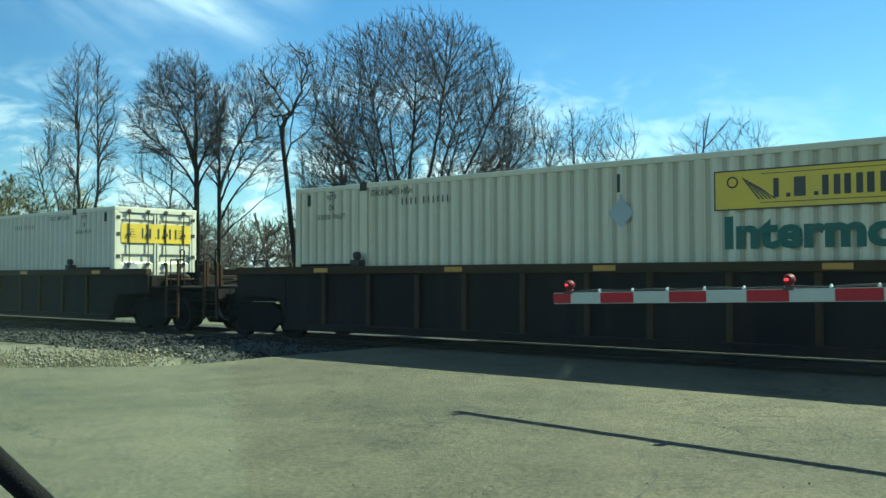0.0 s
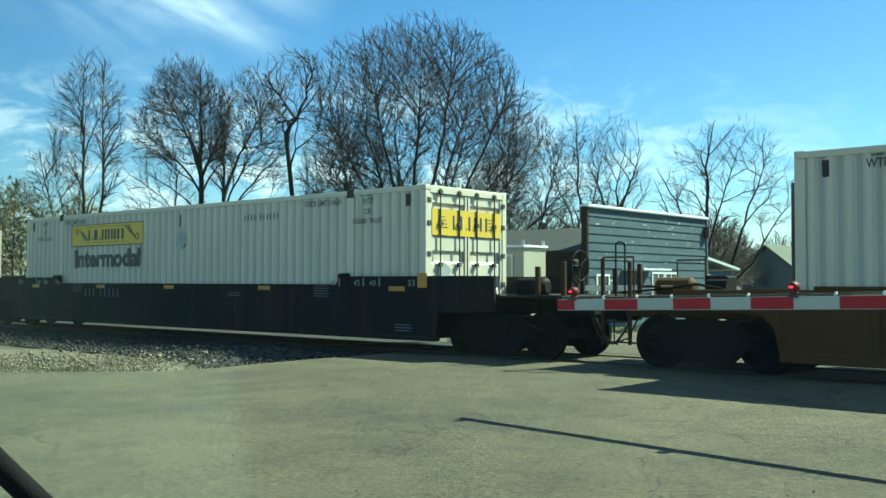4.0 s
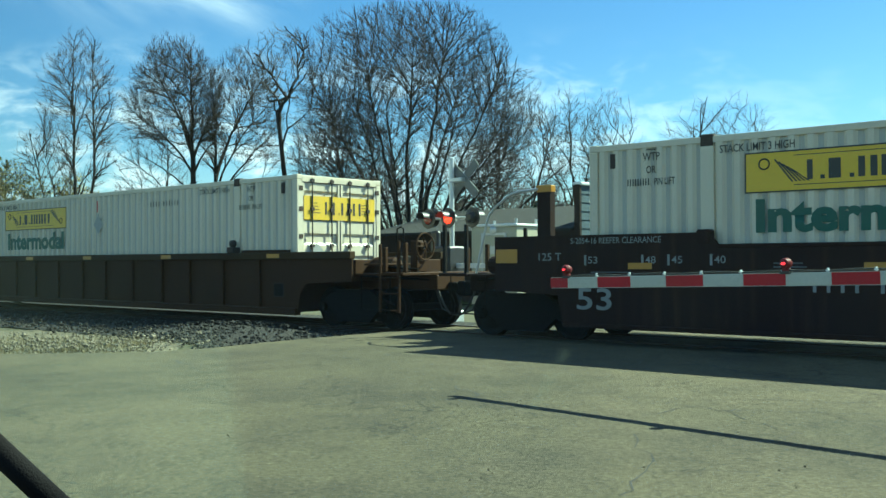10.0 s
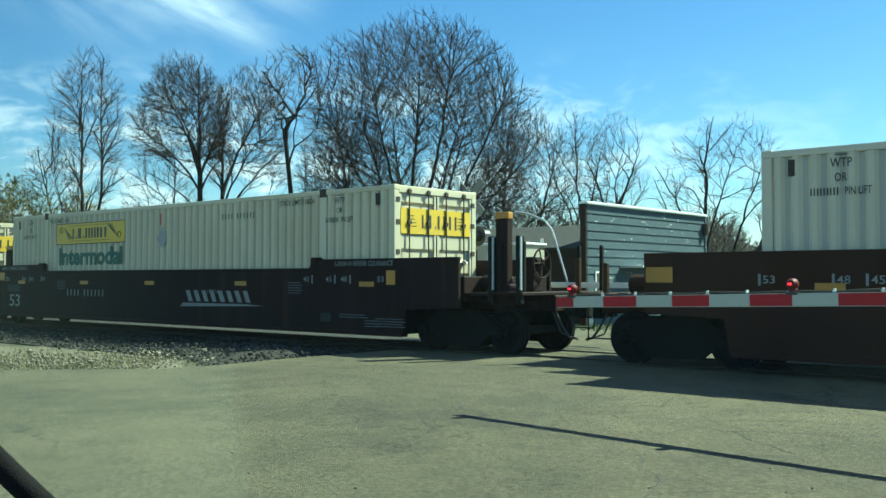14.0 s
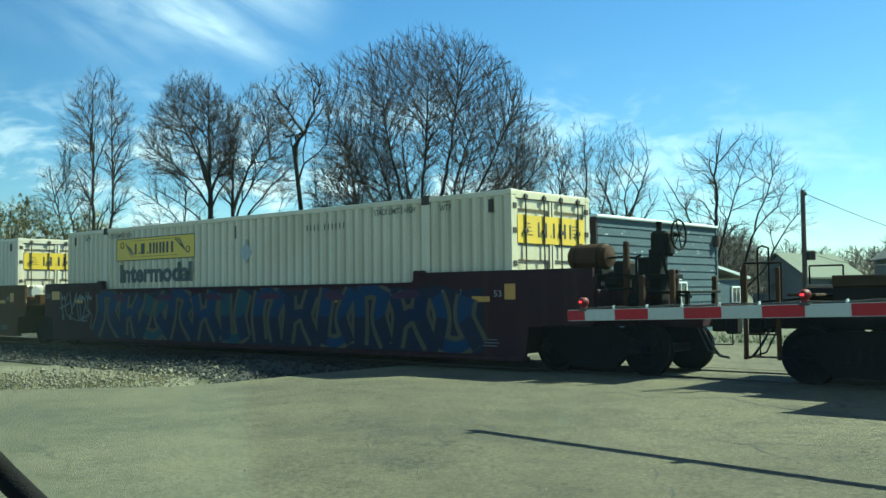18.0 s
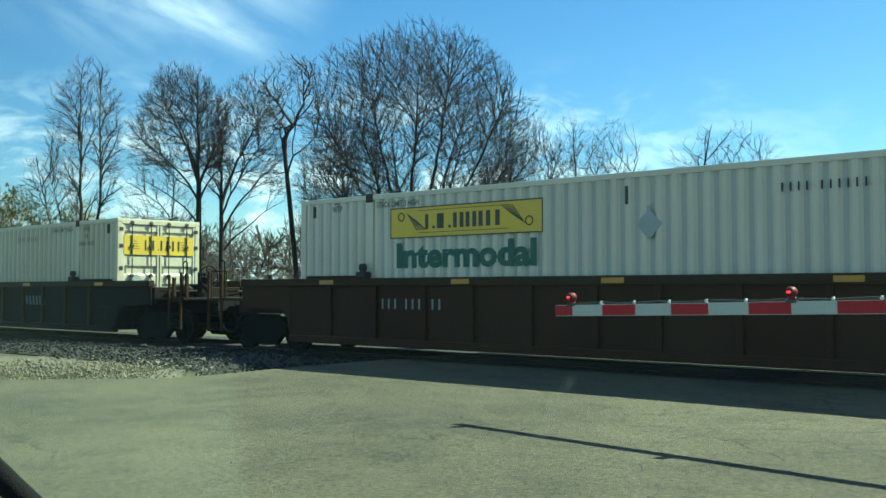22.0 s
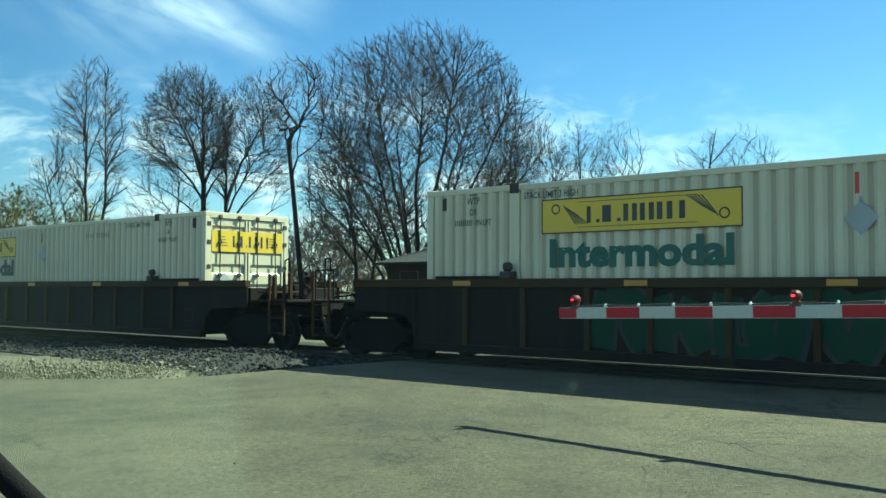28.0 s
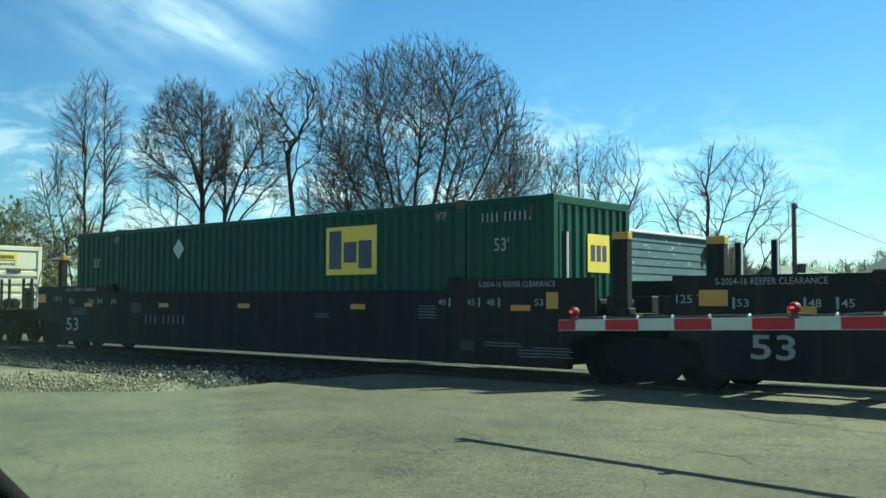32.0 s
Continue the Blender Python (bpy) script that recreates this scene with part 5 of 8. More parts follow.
        for gx, y, z in slim:
            po = part("guide_bar", Shape().box(gx - 0.06, gx + 0.06, y - 0.06, y + 0.06, 0.95, z, 0.015), CAR["black"], c, "slim black guide bar")
            part("guide_edge", Shape().box(gx - 0.075, gx - 0.055, y + 0.03, y + 0.075, 1.2, z - 0.02), GALV, po, "pale edge strip")
        # bent vent pipe over the end platform
        if front == "truck":
            part("vent_pipe", Shape().pipe([(18.56, 1.30, 1.16), (18.46, 1.30, 1.55), (18.33, 1.30, 2.02), (18.26, 1.30, 2.20), (18.10, 1.30, 2.36), (17.85, 1.30, 2.52), (17.70, 1.30, 2.575), (17.55, 1.30, 2.60), (17.18, 1.30, 2.62)], 0.022, 8), GALV, c, "bent grey vent pipe")
        if rear == "truck":
            part("vent_pipe", Shape().pipe([(-2.55, -1.10, 1.16), (-2.35, -1.10, 1.75), (-2.20, -1.10, 2.20), (-2.12, -1.10, 2.40), (-1.95, -1.10, 2.58), (-1.55, -1.10, 2.74), (-1.2, -1.10, 2.80)], 0.022, 8), GALV, c, "bent grey vent pipe")
    # stencils on the street side
    y = 1.516 if smooth else 1.429

    def put(me, nm, x, z, lab="", yy=y):
        part(nm, me, None, c, lab, pose(x, yy, z))
    if smooth:
        if tone in ("black", "maroon", "plum") and marks and zt > 1.4:
            put(words("53", 0.36, 0.66, PALE, 0.012), "lettering", LONG + (0.12 if front == "truck" else -0.30), 0.57, "large white stencil 53")
        for xx, n_ in ((0.25, "53"), (1.30, "48"), (1.75, "45"), (2.45, "40")):
            put(words(n_, 0.115, 0.18, PALE, 0.006), "lettering", xx, min(1.33, zt - 0.02))
            part("stencil_bar", Shape().box(-0.02, 0.02, 0, 0.001, -0.03, 0.14), PALE, c, at=pose(xx - 0.28, y, 1.33))
            put(words(n_, 0.115, 0.18, PALE, 0.006), "lettering", LONG - xx + 0.15, min(1.33, zt - 0.02))
            part("stencil_bar", Shape().box(-0.02, 0.02, 0, 0.001, -0.03, 0.14), PALE, c, at=pose(LONG - xx + 0.20, y, 1.33))
        if zt > 1.4 and tone in ("black", "maroon", "plum"):
            put(words("125 T", 0.13, 0.46, PALE, 0.006), "lettering", LONG + 0.88, 1.38)
        part("conspicuity_patch", Shape().box(-0.23, 0.23, 0, 0.004, -0.12, 0.12), REFLECT, c, at=pose(LONG + (1.56 if front == "truck" else 0.27), y, 1.46 if zt > 1.4 else 1.2))
        if posts:
            for xx in (1.48, 16.39):
                put(words("S-2054-16 REEFER CLEARANCE", 0.10, 1.66, PALE, 0.006), "lettering", xx, zt + 0.045, "small grey stencil")
            for xx, zz, n_ in ((1.34, 0.66, 2), (0.30, 0.60, 4), (16.0, 1.18, 4)):
                pieces("stencil_line", [Shape().box(-0.75 - 0.08 * (i % 2), 0, 0, 0.001, -i * 0.05, -i * 0.05 + 0.018) for i in range(n_)], SPRAY["grey"], c, at=pose(xx, y, zz))
            part("stencil_box", Shape().box(-0.16, 0.16, 0, 0.001, -0.09, 0.09), SPRAY["mist"], c, "faded square stencil", pose(1.75, y, 0.60))
        part("conspicuity_patch", Shape().box(-0.12, 0.12, 0, 0.004, -0.14, 0.14), REFLECT, c, at=pose(-0.12, y, 1.42))
        for xx, zz, n_ in ((2.95, 1.30, 5), (0.6, 0.55, 3), (LONG - 3.2, 1.32, 5), (5.9, 1.12, 2)):
            pieces("stencil_line", [Shape().box(-0.42 - 0.05 * (i % 2), 0, 0, 0.001, -i * 0.055, -i * 0.055 + 0.02) for i in range(n_)], SPRAY["grey"], c, at=pose(xx, y, zz))
    else:
        part("data_plate", Shape().box(-0.34, 0, 0, 0.004, 0, 0.30), STEEL, c, "framed data plate", at=pose(0.62, y, 0.62))
        part("data_plate", Shape().box(-0.325, -0.015, 0.004, 0.006, 0.015, 0.285), CAR["brown"], c, at=pose(0.62, y, 0.62))
    if k == 6:
        part("stencil_ground", Shape().box(-1.0, 0.12, -0.003, 0.001, -0.18, 0.62), SPRAY["night"], c, "dark blue patch behind the stencil", pose(16.2, y + 0.004, 0.48))
        put(words("125T", 0.30, 0.80, PALE, 0.02), "lettering", 16.14, 0.51, "large white stencil 125T", y + 0.008)
    if marks == "swoosh":
        s = bars([0.17, 0.17, 0.16, 0.16, 0.18, 0.16, 0.16, 0.16], 0.26, 0.15, -0.13)
        s.append(Shape().add([(0.25, 0, -0.04), (-2.2, 0, -0.04), (-2.9, 0, -0.07), (0.35, 0, -0.13)], [(0, 1, 2, 3)]))
        pieces("emblem_bar", s, PALE, c, at=pose(6.6, y, 0.86))
        pieces("number_bar", bars([0.05] * 4 + [0.001] + [0.05] * 6, 0.18, 0.14), PALE, c, at=pose(12.4, y, 0.92))
    elif marks == "plain":
        pieces("number_bar", bars([0.06] * 3 + [0.001] + [0.06] * 5, 0.22, 0.15), SPRAY["grey"], c, at=pose(12.3, y, 0.83 if tone == "black" and zt > 1.4 else 0.98 if smooth else 1.05))
    elif marks == "blocks":
        pieces("road_name_bar", bars([0.11] * 6, 0.26, 0.09, -0.05), SPRAY["grey"], c, "faded white emblem", at=pose(4.75, y, 0.92))
    elif marks == "stencil":
        pieces("number_bar", bars([0.05] * 4 + [0.001] + [0.05] * 6, 0.20, 0.12), PALE, c, at=pose(13.75, y, 0.98))
    return c


RUSTED = spray("rust_bloom", (0.075, 0.028, 0.015))
RUN = paint("rust_run", (0.40, 0.33, 0.20), 0.7, dirt=(0.30, 0.20, 0.09), amt=0.9, size=6.0, bump=0, spec=0.2)


def rust_stains(c):
    """Rust that has bled from the lifting castings of the old container."""
    y = WIDE / 2 + 0.0015
    for x, k in ((LONG - 2.07, 1.0), (2.1, 0.7), (LONG - 1.9, 0.4)):
        blob(c, y, x, TALL - 0.20, 0.14 * k, 0.13 * k, int(k * 10) + 93, RUSTED)
        run = Shape()
        for i in range(3):
            xx = x + (i - 1.2) * 0.062 * k
            ribbon(run, [(xx, TALL - 0.25), (xx + 0.01, TALL - 0.42 * k - 0.05 * i), (xx - 0.005, TALL - 0.58 * k - 0.11 * (i % 2))], 0.055 * k, y - 0.0004 * i, 0.6)
        part("rust_run", run, RUN, c, "thin brown rust runs")
    run = Shape()
    ribbon(run, [(LONG - 1.99, 1.50), (LONG - 2.08, 1.48), (LONG - 2.19, 1.46)], 0.05, y, 0.2)
    ribbon(run, [(LONG - 2.00, 1.76), (LONG - 2.05, 1.73)], 0.04, y)
    part("rust_scrape", run, RUSTED, c)


def brake_deck(c):
    """Cluttered brake gear at the trailing end of a graffitied car."""
    y = 0.6
    tank = part("brake_cylinder", Shape().lathe([(0.05, 0), (0.19, 0.03), (0.23, 0.10), (0.23, 0.72), (0.19, 0.79), (0.05, 0.82)], (-1.65, y, 2.01), (1, 0, 0), 20), CAR["mustard"], c, "rusty brown brake air cylinder")
    pieces("cylinder_band", [Shape().ring((x, y, 2.01), (1, 0, 0), 0.235, 0.014, 20, 5) for x in (-1.02, -1.48)], TRUCKSTEEL, tank)
    part("cylinder_cradle", Shape().box(-1.06, -0.96, y - 0.2, y + 0.2, 1.14, 1.82, 0.02).box(-1.54, -1.44, y - 0.2, y + 0.2, 1.14, 1.82, 0.02).box(-1.60, -0.9, y - 0.24, y + 0.24, 1.70, 1.78, 0.01), TRUCKSTEEL, c)
    part("valve_body", Shape().box(-1.98, -1.62, y - 0.18, y + 0.18, 1.30, 1.74, 0.05).box(-2.10, -1.80, y - 0.1, y + 0.24, 1.58, 1.92, 0.05).tube((-1.70, y + 0.22, 1.55), (-1.98, y + 0.22, 1.55), 0.10, n=12).box(-1.95, -1.70, y - 0.3, y + 0.1, 1.12, 1.32, 0.03), TRUCKSTEEL, c, "blackened brake valve")
    part("stanchion", Shape().box(-2.16, -2.07, y + 0.25, y + 0.33, 1.14, 2.24, 0.01), CAR["mustard"], c)
    tower = part("brake_tower", Shape().box(-2.66, -2.44, y - 0.14, y + 0.14, 1.14, 2.10, 0.02).box(-2.80, -2.48, y - 0.16, y + 0.16, 1.98, 2.40, 0.05).tube((-2.58, y, 2.36), (-2.58, y, 2.56), 0.05, n=10).box(-2.90, -2.36, y - 0.2, y + 0.2, 1.60, 1.68, 0.01).box(-2.44, -2.20, y - 0.1, y + 0.1, 1.66, 1.98, 0.04), TRUCKSTEEL, c, "hand brake gear tower")
    wheel = Shape().ring((-2.94, y, 2.33), (1, 0, 0), 0.25, 0.018, 24, 6)
    for k in range(6):
        a = k * math.pi / 3 + 0.2
        wheel.tube((-2.94, y, 2.33), (-2.94, y + 0.25 * math.cos(a), 2.33 + 0.25 * math.sin(a)), 0.012, n=5)
    wheel.tube((-2.98, y, 2.33), (-2.78, y, 2.33), 0.035, n=8)
    part("brake_wheel", wheel, TRUCKSTEEL, tower, "spoked hand brake wheel")
    part("brake_chain", Shape().pipe([(-2.72, y + 0.17, 2.02), (-2.80, y + 0.18, 1.72), (-2.98, y + 0.18, 1.36), (-3.02, y + 0.18, 1.18)], 0.03), TRUCKSTEEL, tower)
    rods = [[(-1.60, y + 0.1, 1.98), (-1.95, y + 0.1, 1.99), (-2.48, y + 0.1, 1.93)], [(-1.3, y + 0.3, 1.66), (-1.9, y + 0.34, 1.70), (-2.5, y + 0.3, 1.62)],
            [(-1.0, y + 0.4, 1.44), (-1.6, y + 0.42, 1.40), (-2.4, y + 0.4, 1.46), (-3.3, y + 0.3, 1.30)], [(-2.4, y + 0.46, 0.74), (-2.4, y + 0.46, 1.96), (-2.45, y + 0.4, 2.0)]]
    pieces("brake_rod", [Shape().pipe(r, 0.022) for r in rods], TRUCKSTEEL, c)
    part("step_plate", Shape().box(-3.42, -2.72, 0.1, 1.2, 1.36, 1.40, 0.008).box(-3.36, -3.30, 0.15, 0.21, 1.14, 1.37).box(-3.36, -3.30, 1.08, 1.14, 1.14, 1.37), TRUCKSTEEL, c, "steel crossover step")
    part("valve_handle", Shape().pipe([(-2.25, y + 0.3, 1.30), (-2.25, y + 0.34, 1.62), (-2.14, y + 0.36, 1.66)], 0.016).box(-2.34, -2.14, y + 0.2, y + 0.36, 1.14, 1.34, 0.03), TRUCKSTEEL, c)


# order of the train: key, trailing end at 0 s, well car, container
UNITS = [
    ("A", 23.37), ("B", -0.09), ("C", -23.45), ("D", -46.93), ("E", -70.23), ("F", -93.58), ("G", -113.14), ("H", -132.58),
    ("I", -156.08), ("J", -175.58), ("K", -194.93), ("L", -218.56), ("M", -238.01), ("N", -257.35), ("O", -281.05), ("P", -304.45),
    ("Q", -327.98), ("R", -351.43), ("S", -374.85), ("T", -398.29), ("U", -421.64), ("V", -445.25), ("W", -468.65), ("X", -488.10)]
TT = ("truck", "truck")
CARS = {
    "A": ("rib", "brown", *TT, 1.59, None, "", "dark brown ribbed steel well car, grimy"),
    "B": ("rib", "brown", *TT, 1.59, None, "", "dark brown ribbed well car with a mustard top chord"),
    "C": ("rib", "brown", *TT, 1.59, None, "stencil", "dark brown ribbed well car with scrawled tags"),
    "D": ("smooth", "black", *TT, 1.33, None, "plain", "black smooth-sided well car with white road lettering"),
    "E": ("rib", "yellow", *TT, 1.28, None, "", "faded yellow low-sided well car"),
    "F": ("rib", "mustard", "truck", "joint", 1.59, None, "", "mustard ribbed leading unit of an articulated well car"),
    "G": ("rib", "mustard", "held", "joint", 1.59, None, "blocks", "mustard ribbed middle unit of an articulated well car"),
    "H": ("rib", "mustard", "held", "truck", 1.59, None, "", "mustard ribbed trailing unit of an articulated well car"),
    "I": ("smooth", "maroon", "truck", "joint", 1.61, None, "swoosh", "dark maroon smooth well car unit with white emblem"),
    "J": ("smooth", "maroon", "held", "joint", 1.61, None, "swoosh", "dark maroon smooth middle well car unit"),
    "K": ("smooth", "maroon", "held", "truck", 1.61, None, "swoosh", "dark maroon smooth trailing well car unit"),
    "L": ("smooth", "rust", "truck", "joint", 1.61, None, "plain", "rust-brown smooth well car with olive graffiti"),
    "M": ("smooth", "orange", "held", "joint", 1.61, None, "", "orange-brown well car covered in white graffiti"),
    "N": ("smooth", "plum", "held", "truck", 1.61, None, "", "well car covered in blue and tan graffiti"),
    "O": ("rib", "brown", *TT, 1.59, None, "", "rusty dark brown ribbed well car"),
    "P": ("rib", "brown", *TT, 1.59, None, "blocks", "nearly black ribbed well car with faded emblem"),
    "Q": ("rib", "mustard", *TT, 1.59, None, "stencil", "dirty mustard ribbed well car with white number bars"),
    "R": ("rib", "yellow", *TT, 1.28, None, "", "yellow low-sided well car"),
    "S": ("rib", "brown", *TT, 1.59, None, "", "dark brown ribbed well car"),
    "T": ("rib", "brown", *TT, 1.59, None, "", "dark brown ribbed well car with rusty ribs"),
    "U": ("rib", "brown", *TT, 1.59, None, "", "ribbed well car sprayed with green graffiti"),
    "V": ("smooth", "black", *TT, 1.33, None, "plain", "black smooth well car with pale graffiti tags"),
    "W": ("smooth", "black", "truck", "joint", 1.61, None, "plain", "black smooth well car unit with white stencils"),
    "X": ("smooth", "black", "held", "truck", 1.61, None, "plain", "empty black smooth well car unit"),
}
FWD, AFT = 9.80, 2.83
BOXES = {
    "A": (BOX_WHITE, FWD, "doors", GREENINK, 1), "B": (BOX_CREAM, AFT, "nose", GREENINK, 2), "C": (BOX_OLD, AFT, "old_door", None, 3),
    "D": (BOX_WHITE, FWD, "doors", INK, 2), "E": (BOX_WHITE, AFT, "nose", BLUEINK, 0), "F": (BOX_WHITE, AFT, "nose", GREENINK, 0),
    "G": (BOX_CREAM, AFT, "nose", GREENINK, 1), "H": (BOX_WHITE, FWD, "doors", GREENINK, 1), "I": (BOX_WHITE, FWD, "doors", GREENINK, 1),
    "J": (BOX_CREAM, FWD, "doors", GREENINK, 3), "K": (BOX_CREAM, FWD, "doors", GREENINK, 5), "L": (BOX_WHITE, FWD, "doors", GREENINK, 1),
    "M": (BOX_WHITE, FWD, "doors", GREENINK, 0), "N": (BOX_CREAM, FWD, "doors", BLUEINK, 0), "O": (BOX_CREAM, FWD, "doors", BLUEINK, 1),
    "P": (BOX_CREAM, FWD, "doors", BLUEINK, 2), "Q": (BOX_WHITE, FWD, "doors", GREENINK, 0), "R": (BOX_CREAM, FWD, "doors", BLUEINK, 1),
    "S": (BOX_WHITE, FWD, "doors", GREENINK, 1), "T": (BOX_CREAM, FWD, "doors", BLUEINK, 2), "U": (BOX_CREAM, FWD, "doors", GREENINK, 1),
    "V": (BOX_WHITE, AFT, "nose", INK, 1), "W": (BOX_GREEN, 4.29, "ribbed", None, 0)}
END_WORD = {"doors": "double doors and yellow signs", "nose": "ribbed nose wall and yellow signs", "old_door": "smooth walls and rust stains", "ribbed": "ribbed green walls"}
TRAIN = []
for n_, (key, s0) in enumerate(UNITS):
    st, tone, fr, re_, top, sd, mk, lab = CARS[key]
    TRAIN.append((well_car(n_, st, tone, fr, re_, top, sd, mk, lab, key not in "IJLMNWX", key in "IJKWX"), s0, 0.0))
    graffiti_on(key, TRAIN[-1][0])
    if key == "N":
        brake_deck(TRAIN[-1][0])
    if key in BOXES:
        bd, sg_, rr, ink, mk2 = BOXES[key]
        shade = {BOX_WHITE: "white", BOX_CREAM: "cream-streaked white", BOX_OLD: "old off-white", BOX_GREEN: "dark green"}[bd]
        TRAIN.append((container(key, bd, sg_, rr, ink, mark=mk2, label="%s 53-foot container with %s" % (shade, END_WORD[rr])), s0, FLOOR))
        if key == "C":
            rust_stains(TRAIN[-1][0])


# ---- crossing gate before the car ----
LAMPBALL = paint("dark_red_lamp", (0.12, 0.008, 0.012), 0.5, amt=0.1, bump=0, spec=0.15)

def grade_gate():
    tip, way = Vector((1.199, 10.419, 1.1435)), Vector((0.69925, -0.71476, 0.0250)).normalized()
    base_at = tip + way * 9.1
    g_ = thing("crossing_gate", "lowered striped crossing gate arm with red lamps", "crossing gate", at=Matrix.Translation((base_at.x, base_at.y, 0)))
    ax = (-way).normalized()
    ang = math.atan2(ax.y, ax.x)
    arm = Matrix.Translation((0, 0, base_at.z)) @ Matrix.Rotation(ang, 4, "Z") @ Matrix.Rotation(math.asin(-ax.z), 4, "Y")
    rows = [(9.1 - 0.235, 9.1, RED), (9.1 - 0.620, 9.1 - 0.235, ARMWHITE)]
    x, red = 9.1 - 0.620, True
    stripe = 0.408
    while x > 0.9:
        rows.append((max(0.9, x - stripe), x, RED if red else ARMWHITE))
        x, red = x - stripe, not red
    core = part("arm_core", Shape().box(0.3, 9.09, -0.012, 0.014, -0.059, 0.059), ARMWHITE, g_, at=arm)
    for a, b, m_ in rows:
        part("stripe_panel", Shape().box(a + 0.001, b - 0.001, -0.018, 0.018, -0.054, 0.054, 0.004), m_, g_, "red band" if m_ is RED else "white band", arm)
    cable = Shape()
    pts = [(x_, 0.0, 0.074 + 0.006 * math.sin(x_ * 9)) for x_ in np.arange(0.4, 8.95, 0.1)]
    cable.pipe(pts, 0.009, 5)
    part("lamp_cable", cable, RUBBER, g_, at=arm)
    for i in range(21):
        x_ = 0.8 + i * 0.405
        part("cable_clip", Shape().box(x_ - 0.018, x_ + 0.018, -0.012, 0.012, 0.064, 0.078, 0.004).box(x_ - 0.006, x_ + 0.006, -0.014, 0.014, 0.06, 0.094), WHITE, g_, at=arm)
    for x_, lit in ((8.885, True), (6.44, True), (3.81, False)):
        housing = Shape().box(x_ - 0.028, x_ + 0.028, -0.04, 0.04, 0.062, 0.100, 0.01)
        housing.lathe([(0.02, -0.055), (0.040, -0.042), (0.050, -0.015), (0.050, 0.015), (0.040, 0.042), (0.02, 0.055)], (x_, 0, 0.140), (0, 1, 0), 18)
        hs = part("lamp_housing", housing, LAMPBALL, g_, "dark red gate lamp", arm)
        for sgn in (1, -1):
            part("lamp_lens", Shape().box(x_ - 0.020, x_ + 0.020, sgn * 0.046, sgn * 0.060, 0.130, 0.150, 0.006), LED_LIT if lit else LENS_DARK, hs)
        part("lamp_foot", Shape().box(x_ - 0.045, x_ + 0.045, -0.04, 0.04, 0.056, 0.072).box(x_ - 0.05, x_ + 0.05, -0.03, 0.03, 0.045, 0.06), BLACK, g_, at=arm)
    part("gate_mast", Shape().tube((0, 0, 0.1), (0, 0, 4.2), 0.055, n=14), SILVER, g_)
    part("mast_foot", Shape().box(-0.2, 0.2, -0.2, 0.2, 0.0, 0.16, 0.03), SILVER, g_)
    part("gate_mechanism", Shape().box(-0.25, 0.25, -0.28, 0.28, 0.85, 1.45, 0.04), SILVER, g_)
    part("arm_bracket", Shape().box(0.0, 0.9, -0.05, 0.05, -0.11, 0.11, 0.02), SILVER, g_, at=arm)
    part("counterweight", Shape().box(-1.1, -0.3, -0.06, 0.06, -0.22, 0.22, 0.03).box(-0.4, 0.1, -0.05, 0.05, -0.09, 0.09, 0.01), SILVER, g_, at=arm)
    return g_


grade_gate()


# ---- signal mast beyond the track ----
def flasher(parent, y, z, face, lit):
    """A round backboard with a hooded lamp that looks along face (+1 or -1 on x)."""
    bk = Shape().lathe([(0.25, 0.0), (0.255, 0.008), (0.25, 0.016)], (face * 0.10, y, z), (face, 0, 0), 26)
    b = part("backboard", bk, BLACK, parent, "round black lamp backboard")
    hs = Shape().lathe([(0.08, -0.14), (0.135, -0.10), (0.145, 0.0)], (face * 0.10, y, z), (face, 0, 0), 18)
    part("lamp_case", hs, BLACK, b)
    part("lamp_lens", Shape().lathe([(0.150, 0.0), (0.135, 0.025), (0.06, 0.04)], (face * 0.117, y, z), (face, 0, 0), 22), LENS_LIT if lit else LENS_DARK, b, "glowing red lens" if lit else "unlit red lens")
    vz, n, k = Shape(), 14, []
    for i in range(n + 1):
        t = math.pi * i / n
        k.append((math.cos(t) * 0.165, math.sin(t) * 0.165))
    vz.add([(face * 0.118, y + a, z + b_) for a, b_ in k] + [(face * 0.40, y + a * 0.95, z + b_ * 0.9 + 0.02) for a, b_ in k], [(i, i + 1, n + 2 + i, n + 1 + i) for i in range(n)])
    part("lamp_hood", vz, BLACK, b)


BLADE = paint("dull_blade", (0.16, 0.165, 0.16), 0.6, 0.2, (0.10, 0.10, 0.09), 0.5)


